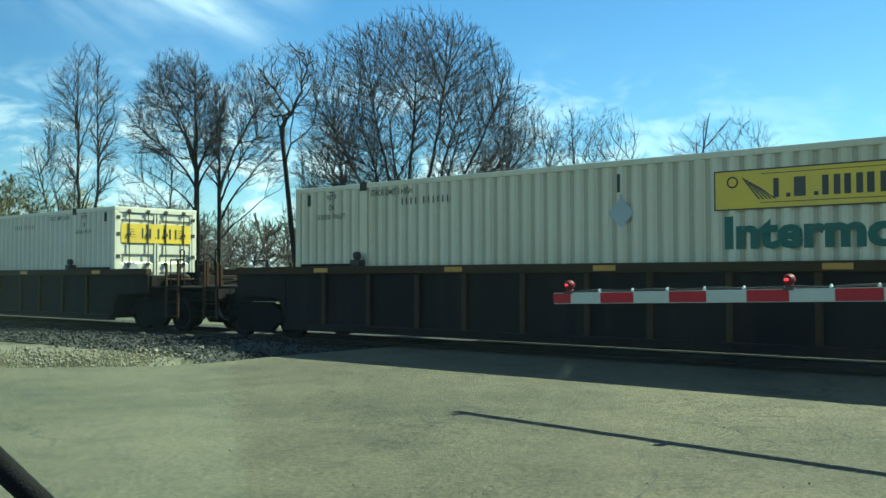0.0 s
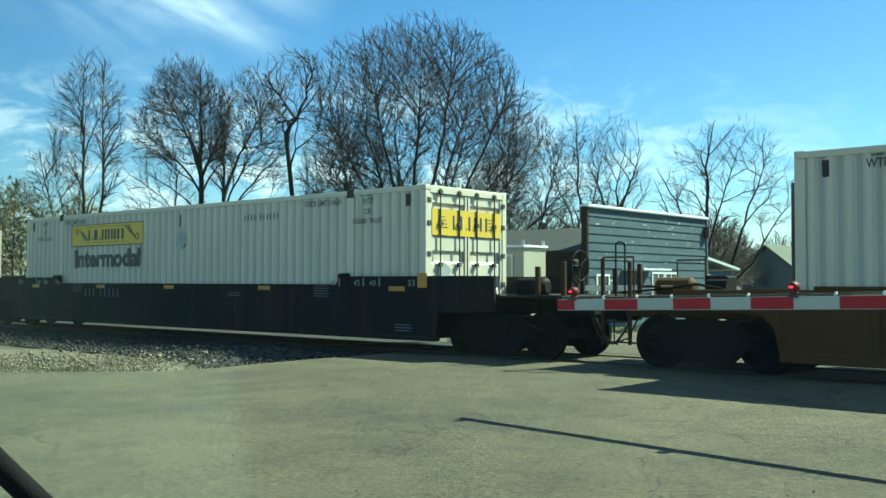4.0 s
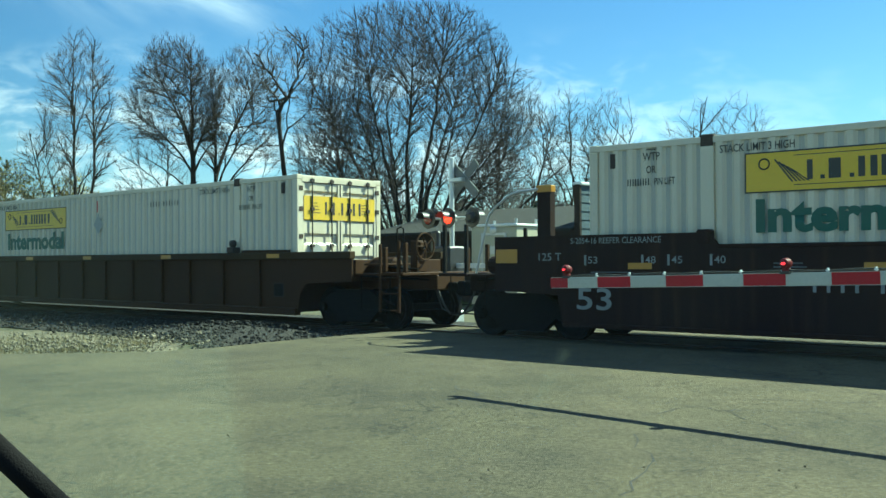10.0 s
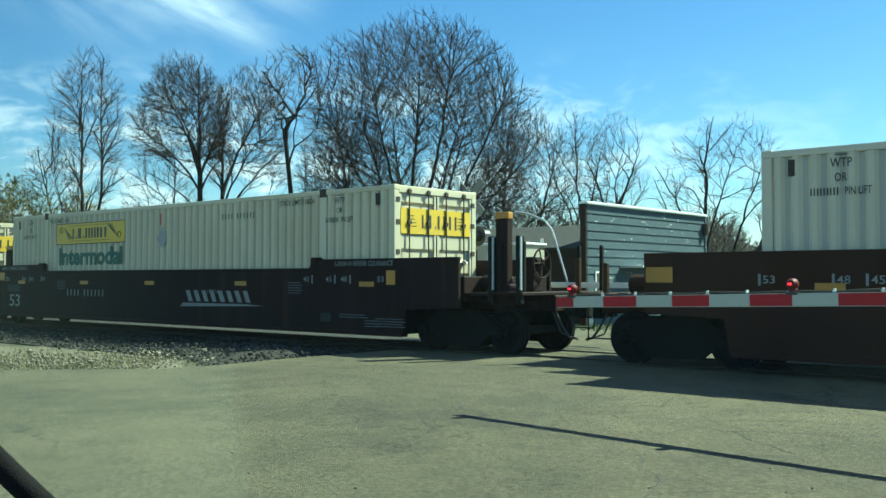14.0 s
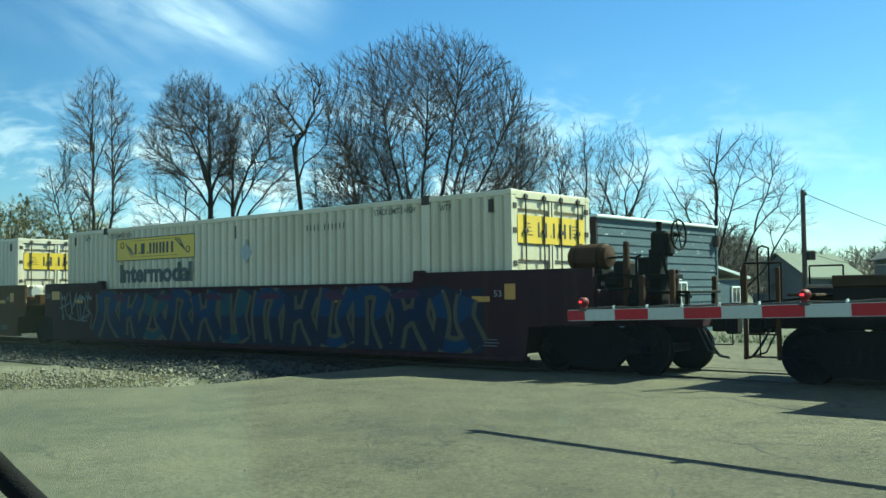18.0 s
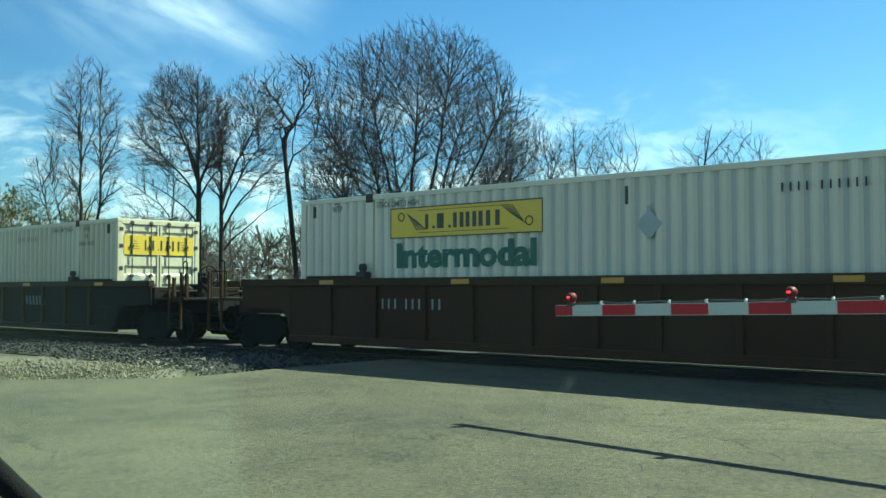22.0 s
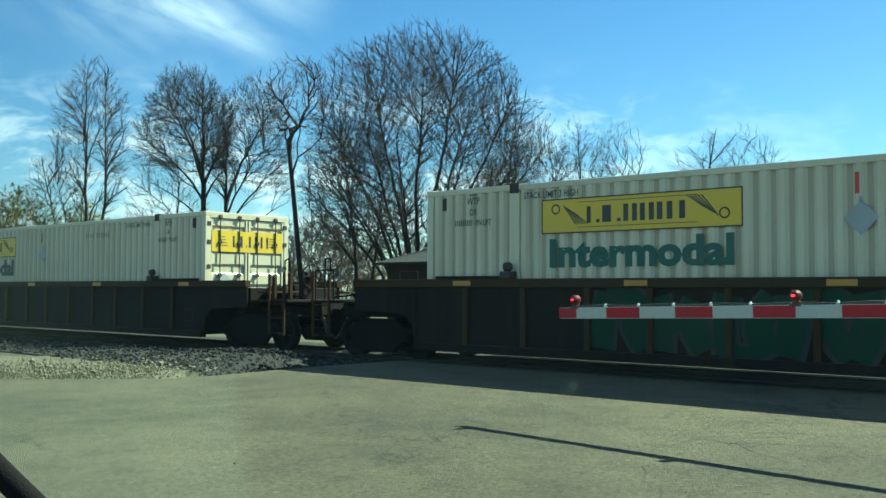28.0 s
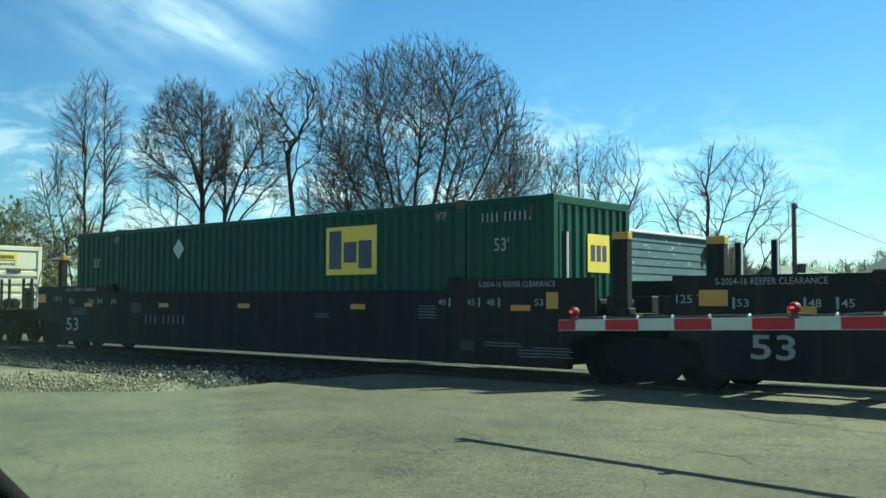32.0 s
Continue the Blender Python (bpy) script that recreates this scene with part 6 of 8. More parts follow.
def signal_mast():
    road_dir = math.degrees(math.atan2(ACROSS.y, ACROSS.x))
    at = Matrix.Translation((0.30, 24.3, 0)) @ pose(0, 0, 0, 0, 0, road_dir - 6)
    m_ = thing("crossing_signal", "silver crossing signal mast with crossbuck and red flashers", "crossing signal", at=at)
    part("mast", Shape().tube((0, 0, 0.1), (0, 0, 3.95), 0.062, n=16), SILVER, m_)
    part("mast_cap", Shape().lathe([(0.075, 0), (0.075, 0.04), (0.03, 0.07)], (0, 0, 3.93), (0, 0, 1), 14), SILVER, m_)
    part("mast_foot", Shape().box(-0.22, 0.22, -0.22, 0.22, -0.16, 0.14, 0.03).box(-0.12, 0.12, -0.12, 0.12, 0.14, 0.3, 0.03), SILVER, m_)
    for a in (42, -42):
        cb = Shape().box(-0.012, 0.012, -0.61, 0.61, -0.115, 0.115, 0.004, Matrix.Rotation(radians(a), 4, "X"))
        part("crossbuck_blade", cb, BLADE, m_, "grey back of a crossbuck blade", pose(-0.09 - 0.013 * (a > 0), 0.34, 3.42))
    part("blade_bracket", Shape().box(-0.10, 0.07, -0.06, 0.40, 3.36, 3.46, 0.01), GALV, m_)
    arm = Shape().tube((-0.02, -0.82, 2.46), (-0.02, 0.66, 2.46), 0.035, n=10).box(-0.09, 0.09, -0.12, 0.12, 2.38, 2.54, 0.02)
    part("lamp_arm", arm, SILVER, m_)
    flasher(m_, -0.02, 2.46, 1, True)
    flasher(m_, -0.76, 2.46, 1, False)
    flasher(m_, 0.62, 2.46, -1, False)
    flasher(m_, -0.80, 2.50, -1, False)
    part("gate_mechanism", Shape().box(-0.3, 0.3, -0.45, 0.20, 0.9, 1.75, 0.05), BLACK, m_)
    part("counterweight", Shape().box(-0.08, 0.08, -0.75, -0.45, 1.55, 2.15, 0.05), BLACK, m_)
    part("gate_stub", Shape().box(-0.05, 0.05, 0.15, 5.8, 1.2, 1.32, 0.01), WHITE, m_, "lowered white gate arm")
    return m_


signal_mast()

# ---- signal cabin ----
CREAM = paint("cream_cabin", (0.4330, 0.4133, 0.3018), 0.55, dirt=(0.2952, 0.2624, 0.1837), amt=0.4, streak=0.25)


def signal_cabin():
    c = thing("signal_cabin", "pale metal signal equipment cabin with a door", "equipment cabin", at=track_pose(17.7, -9.2, -0.16, 0))
    # local x along the track, y to the street; the corner nearest the street at the origin
    # footprint 1.8 along, 1.22 across
    part("body", Shape().box(0, 1.8, -1.22, 0, 0.12, 2.62, 0.02), CREAM, c)
    part("roof", Shape().box(-0.06, 1.86, -1.28, 0.06, 2.62, 2.70, 0.02), WHITE, c)
    part("footing", Shape().box(0.1, 1.7, -1.1, -0.1, 0, 0.12), GALV, c)
    d = part("door", Shape().box(0.45, 1.30, 0.0, 0.03, 0.25, 2.35, 0.012), CREAM, c)
    part("door_frame", Shape().box(0.38, 0.45, 0, 0.045, 0.2, 2.42).box(1.30, 1.37, 0, 0.045, 0.2, 2.42).box(0.45, 1.30, 0, 0.045, 2.35, 2.42), GALV, d)
    part("door_latch", Shape().box(0.52, 0.58, 0.03, 0.07, 1.15, 1.4, 0.01), CASTING, d)
    part("door_vent", Shape().box(0.75, 1.0, 0.03, 0.045, 1.75, 2.0), GALV, d)
    part("wall_vent", Shape().lathe([(0.10, 0), (0.14, 0.05), (0.05, 0.07)], (0.88, 0.0, 2.50), (0, 1, 0), 14), GALV, c)
    for x, y in ((0.06, -0.06), (0.06, -1.16), (1.74, -0.06), (1.74, -1.16)):
        part("lifting_lug", Shape().tube((x, y, 2.70), (x, y, 2.86), 0.05, n=10), GALV, c)
    return c


# ---- buildings ----
def peeling(name, base, dirt, bare):
    """Old boards: faded paint with bare pale flakes in rows along the grain."""
    m, ns, ls, bs = principled(name)
    c = mixer(ns, ls, field(ns, ls, 1.2, (1, 1, 2.5), 5, 0.35, 0.7, gain=0.7), base, dirt)
    c = mixer(ns, ls, field(ns, ls, 3.0, (1, 1, 5.0), 6, 0.40, 0.75, 5.0, 0.35), c, tuple(v * 1.7 for v in base))
    c = mixer(ns, ls, field(ns, ls, 2.2, (1, 1, 3.2), 6, 0.645, 0.675, 17.0, 0.9, 0.6), c, bare)
    ls.new(c, bs.inputs["Base Color"])
    bs.inputs["Roughness"].default_value = 0.8
    bs.inputs["Specular IOR Level"].default_value = 0.2
    return m


SIDING = peeling("blue_siding", (0.060, 0.086, 0.104), (0.040, 0.060, 0.074), (0.36, 0.39, 0.38))
DARKWALL = paint("brown_boards", (0.030, 0.021, 0.017), 0.85, dirt=(0.017, 0.014, 0.012), amt=0.6, spec=0.15)
SHINGLE = spread("weathered_shingles", (0.0150, 0.0160, 0.0145), (0.0105, 0.0112, 0.0104), (0.0190, 0.0196, 0.0176), 1.5)
TIN = paint("white_roof_edge", (0.55, 0.57, 0.57), 0.4, 0.2, (0.5, 0.5, 0.48), 0.3)
GREENROOF = spread("pale_green_roofing", (0.1115, 0.1246, 0.0918), (0.0853, 0.0984, 0.0754), (0.1378, 0.1443, 0.1115), 1.2)
HOUSEWALL = paint("grey_house_siding", (0.1246, 0.1312, 0.1312), 0.8, dirt=(0.1312, 0.1443, 0.1509), amt=0.4)
DARKROOF = spread("dark_shingles", (0.0492, 0.0492, 0.0525), (0.0328, 0.0328, 0.0361), (0.0656, 0.0656, 0.0656), 1.5)
PANE, pn, pl_, pb = principled("window_glass")
pb.inputs["Base Color"].default_value = (0.03, 0.035, 0.04, 1)
pb.inputs["Roughness"].default_value = 0.08
ACROSS_DEG = math.degrees(math.atan2(-ACROSS.y, -ACROSS.x))


def blue_shed():
    """x runs back from the track along the street front, y to the left of that, away from the street."""
    b = thing("workshop", "peeling blue clapboard workshop front with a brown side", "building", at=Matrix.Translation((4.64, 32.0, -0.16)) @ pose(0, 0, 0, 0, 0, ACROSS_DEG))
    Wd, Dp, Hf = 8.8, 9.2, 4.04
    zoff = 0.0
    part("front_wall", Shape().box(0, Wd, 0.0, 0.16, 0, Hf), SIDING, b, "blue clapboard false front")
    n = 14
    for i in range(n):
        z0 = i * Hf / n
        if 2 < i < 8:
            spans = ((0.02, 0.55), (1.35, 4.35), (6.25, Wd - 0.02)) if i < 6 else ((0.02, Wd - 0.02),)
        else:
            spans = ((0.02, Wd - 0.02),)
        for a, c_ in spans:
            s = Shape()
            s.add([(a, -0.006, z0 + Hf / n), (c_, -0.006, z0 + Hf / n), (c_, -0.034, z0 + 0.004), (a, -0.034, z0 + 0.004), (a, 0.0, z0 + 0.004), (c_, 0.0, z0 + 0.004), (a, 0, z0 + Hf / n), (c_, 0, z0 + Hf / n)],
                  [(0, 3, 2, 1), (3, 4, 5, 2), (0, 6, 4, 3), (1, 2, 5, 7), (0, 1, 7, 6)])
            part("clapboard", s, SIDING, b)
    part("roof_edge", Shape().box(-0.08, Wd + 0.08, -0.12, 0.22, Hf, Hf + 0.10, 0.02), TIN, b, "white metal roof edge")
    part("corner_board", Shape().box(-0.10, 0.03, -0.06, 0.16, 0, Hf + 0.02, 0.01), DARKWALL, b)
    part("corner_board", Shape().box(Wd - 0.03, Wd + 0.10, -0.06, 0.16, 0, Hf + 0.02, 0.01), SIDING, b)
    for a, c_, z0, z1 in ((0.6, 1.3, 1.05, 1.75), (4.4, 5.2, 0.75, 1.85), (5.4, 6.2, 0.75, 1.85)):
        w = part("window", Shape().box(a - 0.07, c_ + 0.07, -0.05, 0.0, z0 - 0.07, z0).box(a - 0.07, c_ + 0.07, -0.05, 0.0, z1, z1 + 0.07).box(a - 0.07, a, -0.05, 0, z0, z1).box(c_, c_ + 0.07, -0.05, 0, z0, z1).box((a + c_) / 2 - 0.02, (a + c_) / 2 + 0.02, -0.045, 0, z0, z1), WHITE, b, "white-framed window")
        part("pane", Shape().box(a, c_, -0.02, -0.012, z0, z1), PANE, w)
    part("awning", Shape().box(2.2, 4.2, -0.9, 0.0, 1.95, 2.02, 0.01), TIN, b, "pale awning board")
    part("gutter_pipe", Shape().tube((Wd - 0.12, -0.10, 3.3), (Wd - 0.12, -0.10, 3.75), 0.12, n=10), CASTING, b)
    part("side_wall", Shape().box(0.02, 0.14, 0.16, Dp, 0, 2.55), DARKWALL, b, "dark brown side wall")
    part("side_wall", Shape().box(Wd - 0.14, Wd - 0.02, 0.16, Dp, 0, 2.55), SIDING, b)
    part("back_wall", Shape().box(0.02, Wd - 0.02, Dp, Dp + 0.12, 0, 2.55), DARKWALL, b)
    r = Shape()
    ez, rz, mx = 2.52, 3.56, Wd / 2
    for x0_, x1_, za, zb_ in ((-0.35, mx, ez, rz), (Wd + 0.35, mx, ez, rz)):
        s = Shape()
        s.add([(x0_, 0.17, za), (x1_, 0.17, zb_), (x1_, Dp + 0.4, zb_), (x0_, Dp + 0.4, za), (x0_, 0.17, za + 0.09), (x1_, 0.17, zb_ + 0.09), (x1_, Dp + 0.4, zb_ + 0.09), (x0_, Dp + 0.4, za + 0.09)],
              [(0, 1, 2, 3), (7, 6, 5, 4), (0, 4, 5, 1), (2, 6, 7, 3), (3, 7, 4, 0), (1, 5, 6, 2)])
        part("roof_slope", s, SHINGLE, b, "grey shingle roof slope")
    gb = Shape().add([(0.14, Dp + 0.06, 2.5), (Wd - 0.14, Dp + 0.06, 2.5), (mx, Dp + 0.06, rz)], [(0, 1, 2)])
    part("gable", gb, DARKWALL, b)
    # lean-to behind the far end
    ln = Shape()
    ln.add([(Wd + 0.11, 0.2, 2.55), (Wd + 3.7, 0.2, 2.05), (Wd + 3.7, 4.2, 2.05), (Wd + 0.11, 4.2, 2.55), (Wd + 0.11, 0.2, 2.66), (Wd + 3.7, 0.2, 2.16), (Wd + 3.7, 4.2, 2.16), (Wd + 0.11, 4.2, 2.66)],
           [(0, 1, 2, 3), (7, 6, 5, 4), (0, 4, 5, 1), (2, 6, 7, 3), (3, 7, 4, 0), (1, 5, 6, 2)])
    part("lean_to_roof", ln, TIN, b, "white sheet-metal lean-to roof")
    part("lean_to_wall", Shape().box(Wd + 0.11, Wd + 3.5, 0.4, 0.52, 0, 2.0), SIDING, b)
    part("lean_to_wall", Shape().box(Wd + 3.4, Wd + 3.5, 0.52, 4.0, 0, 2.0), SIDING, b)
    w = part("window", Shape().box(Wd + 2.2, Wd + 3.0, 0.34, 0.40, 1.0, 1.75), WHITE, b, "white-framed window")
    part("pane", Shape().box(Wd + 2.27, Wd + 2.57, 0.33, 0.338, 1.07, 1.68), PANE, w)
    part("pane", Shape().box(Wd + 2.63, Wd + 2.93, 0.33, 0.338, 1.07, 1.68), PANE, w)
    return b


def house(label, at, wd, dp, eave, ridge, wall, roof, windows=()):
    """Gable roof with its ridge along x; the front wall on y = 0."""
    b = thing("house", label, "house", "houses beyond the crossing", at)
    part("front_wall", Shape().box(0, wd, 0, 0.2, 0, eave), wall, b)
    part("back_wall", Shape().box(0, wd, dp - 0.2, dp, 0, eave), wall, b)
    for x in (0, wd - 0.2):
        s = Shape()
        s.add([(x, 0.2, 0), (x, dp - 0.2, 0), (x, dp - 0.2, eave), (x, dp / 2, ridge - 0.1), (x, 0.2, eave), (x + 0.2, 0.2, 0), (x + 0.2, dp - 0.2, 0), (x + 0.2, dp - 0.2, eave), (x + 0.2, dp / 2, ridge - 0.1), (x + 0.2, 0.2, eave)],
              [(4, 3, 2, 1, 0), (5, 6, 7, 8, 9), (0, 1, 6, 5), (1, 2, 7, 6), (2, 3, 8, 7), (3, 4, 9, 8), (4, 0, 5, 9)])
        part("gable_wall", s, wall, b)
    sl = (ridge - eave) / (dp / 2)
    for y0, y1 in ((-0.5, dp / 2), (dp + 0.5, dp / 2)):
        za, zb_ = eave - 0.5 * sl + 0.06, ridge + 0.06
        s = Shape()
        s.add([(-0.4, y0, za), (wd + 0.4, y0, za), (wd + 0.4, y1, zb_), (-0.4, y1, zb_), (-0.4, y0, za + 0.14), (wd + 0.4, y0, za + 0.14), (wd + 0.4, y1, zb_ + 0.14), (-0.4, y1, zb_ + 0.14)],
              [(3, 2, 1, 0), (4, 5, 6, 7), (0, 1, 5, 4), (2, 3, 7, 6), (1, 2, 6, 5), (3, 0, 4, 7)])
        part("roof_slope", s, roof, b)
    for a, c_, z0, z1 in windows:
        w = part("window", Shape().box(a - 0.08, c_ + 0.08, -0.05, 0.0, z0 - 0.08, z1 + 0.08, 0.01), WHITE, b)
        part("pane", Shape().box(a, c_, -0.06, -0.051, z0, z1), PANE, w)
    return b


signal_cabin()
blue_shed()
house("low house with a pale green roof and grey gable", Matrix.Translation((30.5, 85.0, -0.16)) @ pose(0, 0, 0, 0, 0, 40), 9.6, 5.2, 2.85, 4.75, HOUSEWALL, GREENROOF, ((1.0, 2.0, 0.9, 1.9), (4.0, 5.0, 0.9, 1.9)))
house("two-storey grey house with a dark shingle roof", Matrix.Translation((46.0, 84.8, -0.16)) @ pose(0, 0, 0, 0, 0, 80), 8.0, 7.0, 4.5, 6.9, HOUSEWALL, DARKROOF, ((1.2, 2.0, 2.5, 3.5), (4.5, 5.3, 2.5, 3.5)))
house("small white house half hidden by trees", Matrix.Translation((-27.5, 85.0, -0.16)) @ pose(0, 0, 0, 0, 0, 10), 8.0, 7.0, 2.6, 4.4, WHITE, DARKROOF, ((1.2, 2.0, 1.0, 2.0),))

# ---- poles, wires, small fixtures beyond the track ----
WOODPOLE = paint("pole_wood", (0.065, 0.052, 0.042), 0.9, dirt=(0.11, 0.10, 0.09), amt=0.5, streak=0.3)


def utility_pole():
    p = thing("utility_pole", "weathered dark timber utility pole", "utility pole", at=Matrix.Translation((19.15, 53.3, -0.16)))
    part("pole", Shape().tube((0, 0, 0), (0, 0, 7.06), 0.15, 0.12, 12), WOODPOLE, p)
    part("meter_box", Shape().box(0.12, 0.55, -0.2, 0.2, 3.2, 3.7, 0.03), CASTING, p)
    part("wire_bracket", Shape().box(-0.05, 0.2, -0.05, 0.05, 6.75, 6.95, 0.01), CASTING, p)


def wire(name, a, b, sag, label):
    pts = []
    for i in range(17):
        t = i / 16
        q = Vector(a).lerp(Vector(b), t)
        q.z -= sag * 4 * t * (1 - t)
        pts.append(q)
    solid(name, Shape().pipe(pts, 0.018, 4), RUBBER, label, "wire", group="overhead wires")


utility_pole()
wire("overhead_wire", (19.3, 53.3, 6.7), (31.5, 63.0, 4.3), 0.15, "thin black service wire from the pole")
wire("overhead_wire", (19.5, 53.3, 3.4), (28.0, 62.0, 3.0), 0.3, "lower slack service wire from the pole")

sg = thing("round_sign", "round white sign on a short post beyond the track", "sign", at=Matrix.Translation((-11.9, 60.0, -0.16)))
part("sign_face", Shape().lathe([(0.30, 0), (0.31, 0.02), (0.30, 0.04)], (0, 0, 1.97), (0.2, -1, 0), 24), WHITE, sg)
part("post", Shape().tube((0, 0.05, 0), (0, 0.05, 2.2), 0.05, n=8), GALV, sg)
part("post_box", Shape().box(-0.45, 0.30, 0.0, 0.4, 0.0, 1.25, 0.03), GALV, sg)


def parked_car():
    c = thing("parked_car", "dark parked car with a glowing tail lamp", "car", at=Matrix.Translation((18.2, 45.0, -0.16)) @ pose(0, 0, 0, 0, 0, 62))
    PAINT = paint("car_paint_dark", (0.03, 0.033, 0.04), 0.25, 0.3, (0.05, 0.05, 0.05), 0.2, bump=0)
    o = [(-2.2, 0.35), (2.2, 0.35), (2.25, 0.65), (2.05, 0.88), (1.0, 0.98), (0.35, 1.42), (-1.15, 1.45), (-1.9, 1.02), (-2.25, 0.95)]
    part("body", Shape().prism(o, -0.85, 0.85), PAINT, c)
    part("side_window", Shape().prism([(-1.5, 1.05), (0.75, 1.02), (0.3, 1.36), (-1.05, 1.38)], -0.86, 0.86), PANE, c)
    for x in (-1.4, 1.4):
        for y in (-0.78, 0.78):
            part("wheel", Shape().lathe([(0.2, -0.1), (0.32, -0.1), (0.33, 0.0), (0.32, 0.1), (0.2, 0.1)], (x, y, 0.33), (0, 1, 0), 18), RUBBER, c)
    for y in (-0.68, 0.68):
        part("tail_lamp", Shape().box(-2.29, -2.20, y - 0.14, y + 0.14, 0.72, 0.90, 0.02), LED_LIT, c)


parked_car()

# ---- worn paint, cracks ----
def strip(points, width, z, seed, wobble=0.0):
    """A ragged ribbon on the ground through the points."""
    rnd = random.Random(seed)
    s, pts = Shape(), []
    for a, b in zip(points, points[1:]):
        n = max(2, int((Vector(b) - Vector(a)).length / 0.16))
        for i in range(n):
            q = Vector(a).lerp(Vector(b), i / n)
            pts.append(Vector((q.x + rnd.uniform(-wobble, wobble), q.y + rnd.uniform(-wobble, wobble), z)))
    pts.append(Vector((points[-1][0], points[-1][1], z)))
    L_, R_ = [], []
    for i, p in enumerate(pts):
        d = (pts[min(i + 1, len(pts) - 1)] - pts[max(i - 1, 0)]).normalized()
        nrm = Vector((-d.y, d.x, 0))
        w = width * rnd.uniform(0.35, 1.0) / 2
        L_.append(p + nrm * w)
        R_.append(p - nrm * w)
    k = len(pts)
    s.add(L_ + R_, [(i, k + i, k + i + 1, i + 1) for i in range(k - 1)])
    return s


CRACKS = [
    ([(0.14, 10.73), (0.19, 10.4), (0.35, 10.18), (0.36, 9.85)], 0.030), ([(0.36, 9.9), (1.1, 9.6), (2.1, 9.4)], 0.018), ([(2.1, 9.4), (3.0, 9.6), (3.7, 9.35), (4.4, 9.3)], 0.020), ([(2.1, 9.4), (2.6, 8.9), (3.9, 8.6)], 0.016),
    ([(1.78, 13.63), (2.24, 13.41), (2.49, 12.86), (2.84, 12.67), (3.52, 12.71), (3.67, 11.72), (3.98, 11.27), (4.32, 10.73), (4.9, 10.2), (5.6, 9.6)], 0.045),
    ([(1.52, 7.67), (1.48, 7.34), (1.46, 6.91), (1.40, 6.53), (1.28, 6.15), (1.05, 5.7)], 0.018), ([(1.32, 6.33), (1.48, 6.31), (1.62, 6.35), (2.1, 6.3)], 0.014), ([(1.8, 8.62), (2.23, 8.99), (2.45, 9.12), (2.58, 8.85), (2.87, 8.92), (3.4, 8.7)], 0.018),
    ([(-3.7, 13.6), (-3.45, 13.1), (-3.1, 12.9)], 0.05), ([(-2.2, 14.9), (0.5, 13.6), (1.78, 13.63)], 0.03), ([(2.8, 7.7), (3.6, 7.4), (4.2, 6.9)], 0.014),
    ([(3.0, 10.4), (4.2, 10.1), (5.4, 9.0), (6.2, 8.8)], 0.018), ([(-6.2, 8.2), (-5.0, 8.0), (-4.2, 8.3)], 0.02), ([(2.6, 8.9), (2.7, 8.2), (2.8, 7.7), (2.5, 7.0)], 0.014), ([(-1.0, 9.8), (-0.4, 9.2), (-0.6, 8.4), (-0.2, 7.6)], 0.014),
    ([(3.4, 8.7), (3.6, 7.9), (3.6, 7.4)], 0.012), ([(0.5, 8.3), (0.9, 7.9), (1.48, 7.34)], 0.012), ([(4.4, 9.3), (4.3, 8.3), (4.2, 6.9)], 0.012),
]
for i, (pts, w) in enumerate(CRACKS):
    solid("pavement_crack", strip(pts, w, 0.004, i, 0.05), TAR, "dark open crack in the asphalt", kind="structure")
# ---- loose stone and grass beside the track ----
def pebbles(name, n, seed, place, lo, hi, material, label):
    rnd = random.Random(seed)
    vs, fs = [], []
    base = [(1, 0, 0), (-1, 0, 0), (0, 1, 0), (0, -1, 0), (0, 0, 1), (0, 0, -1)]
    tri = [(0, 2, 4), (2, 1, 4), (1, 3, 4), (3, 0, 4), (2, 0, 5), (1, 2, 5), (3, 1, 5), (0, 3, 5)]
    for i in range(n):
        p = place(rnd)
        r = rnd.uniform(lo, hi) * (1.8 if rnd.random() < 0.05 else 1)
        q = Euler((rnd.uniform(0, 6.28), rnd.uniform(0, 6.28), rnd.uniform(0, 6.28))).to_matrix()
        k = len(vs)
        for b in base:
            v = q @ (Vector(b) * r * rnd.uniform(0.55, 1.15))
            vs.append((p[0] + v.x, p[1] + v.y, p[2] + v.z * 0.75))
        fs += [(a + k, b_ + k, c_ + k) for a, b_, c_ in tri]
    return solid(name, Shape().add(vs, fs), material, label, kind="stuff")


def bank(rnd):
    """On the shoulder of the ballast near the street's corner."""
    s = ROAD_S1 + 0.05 + rnd.random() ** 1.3 * 20.0
    out = rnd.uniform(1.3, 5.6)
    p = on_track(s, out)
    lim = 14.75 + 0.12 * (p.x + 6.7) if p.x < -4.4 else 40
    if p.y < lim + 0.1 and p.x < -4.4:
        return bank(rnd)
    h = -0.08 + 0.12 * math.exp(-((s - 15.6) / 1.6) ** 2 - ((out - 3.2) / 1.3) ** 2)
    return (p.x, p.y, h - ditch(p.x, p.y) + rnd.uniform(-0.02, 0.04))


def verge(rnd):
    x = rnd.uniform(-30.0, -4.0)
    y = 14.75 + 0.12 * (x + 6.7) + abs(rnd.gauss(0, 1.5)) + 0.02
    return (x, y, -0.10 - ditch(x, y) + rnd.uniform(0.0, 0.07))


pebbles("ballast_stones", 3800, 4, bank, 0.022, 0.052, SHADED_STONE, "broken ballast stones heaped beside the track, darkened for the train's shade")
def grit(rnd):
    return (rnd.uniform(-3.0, 5.5), rnd.uniform(4.5, 11.0), 0.004)


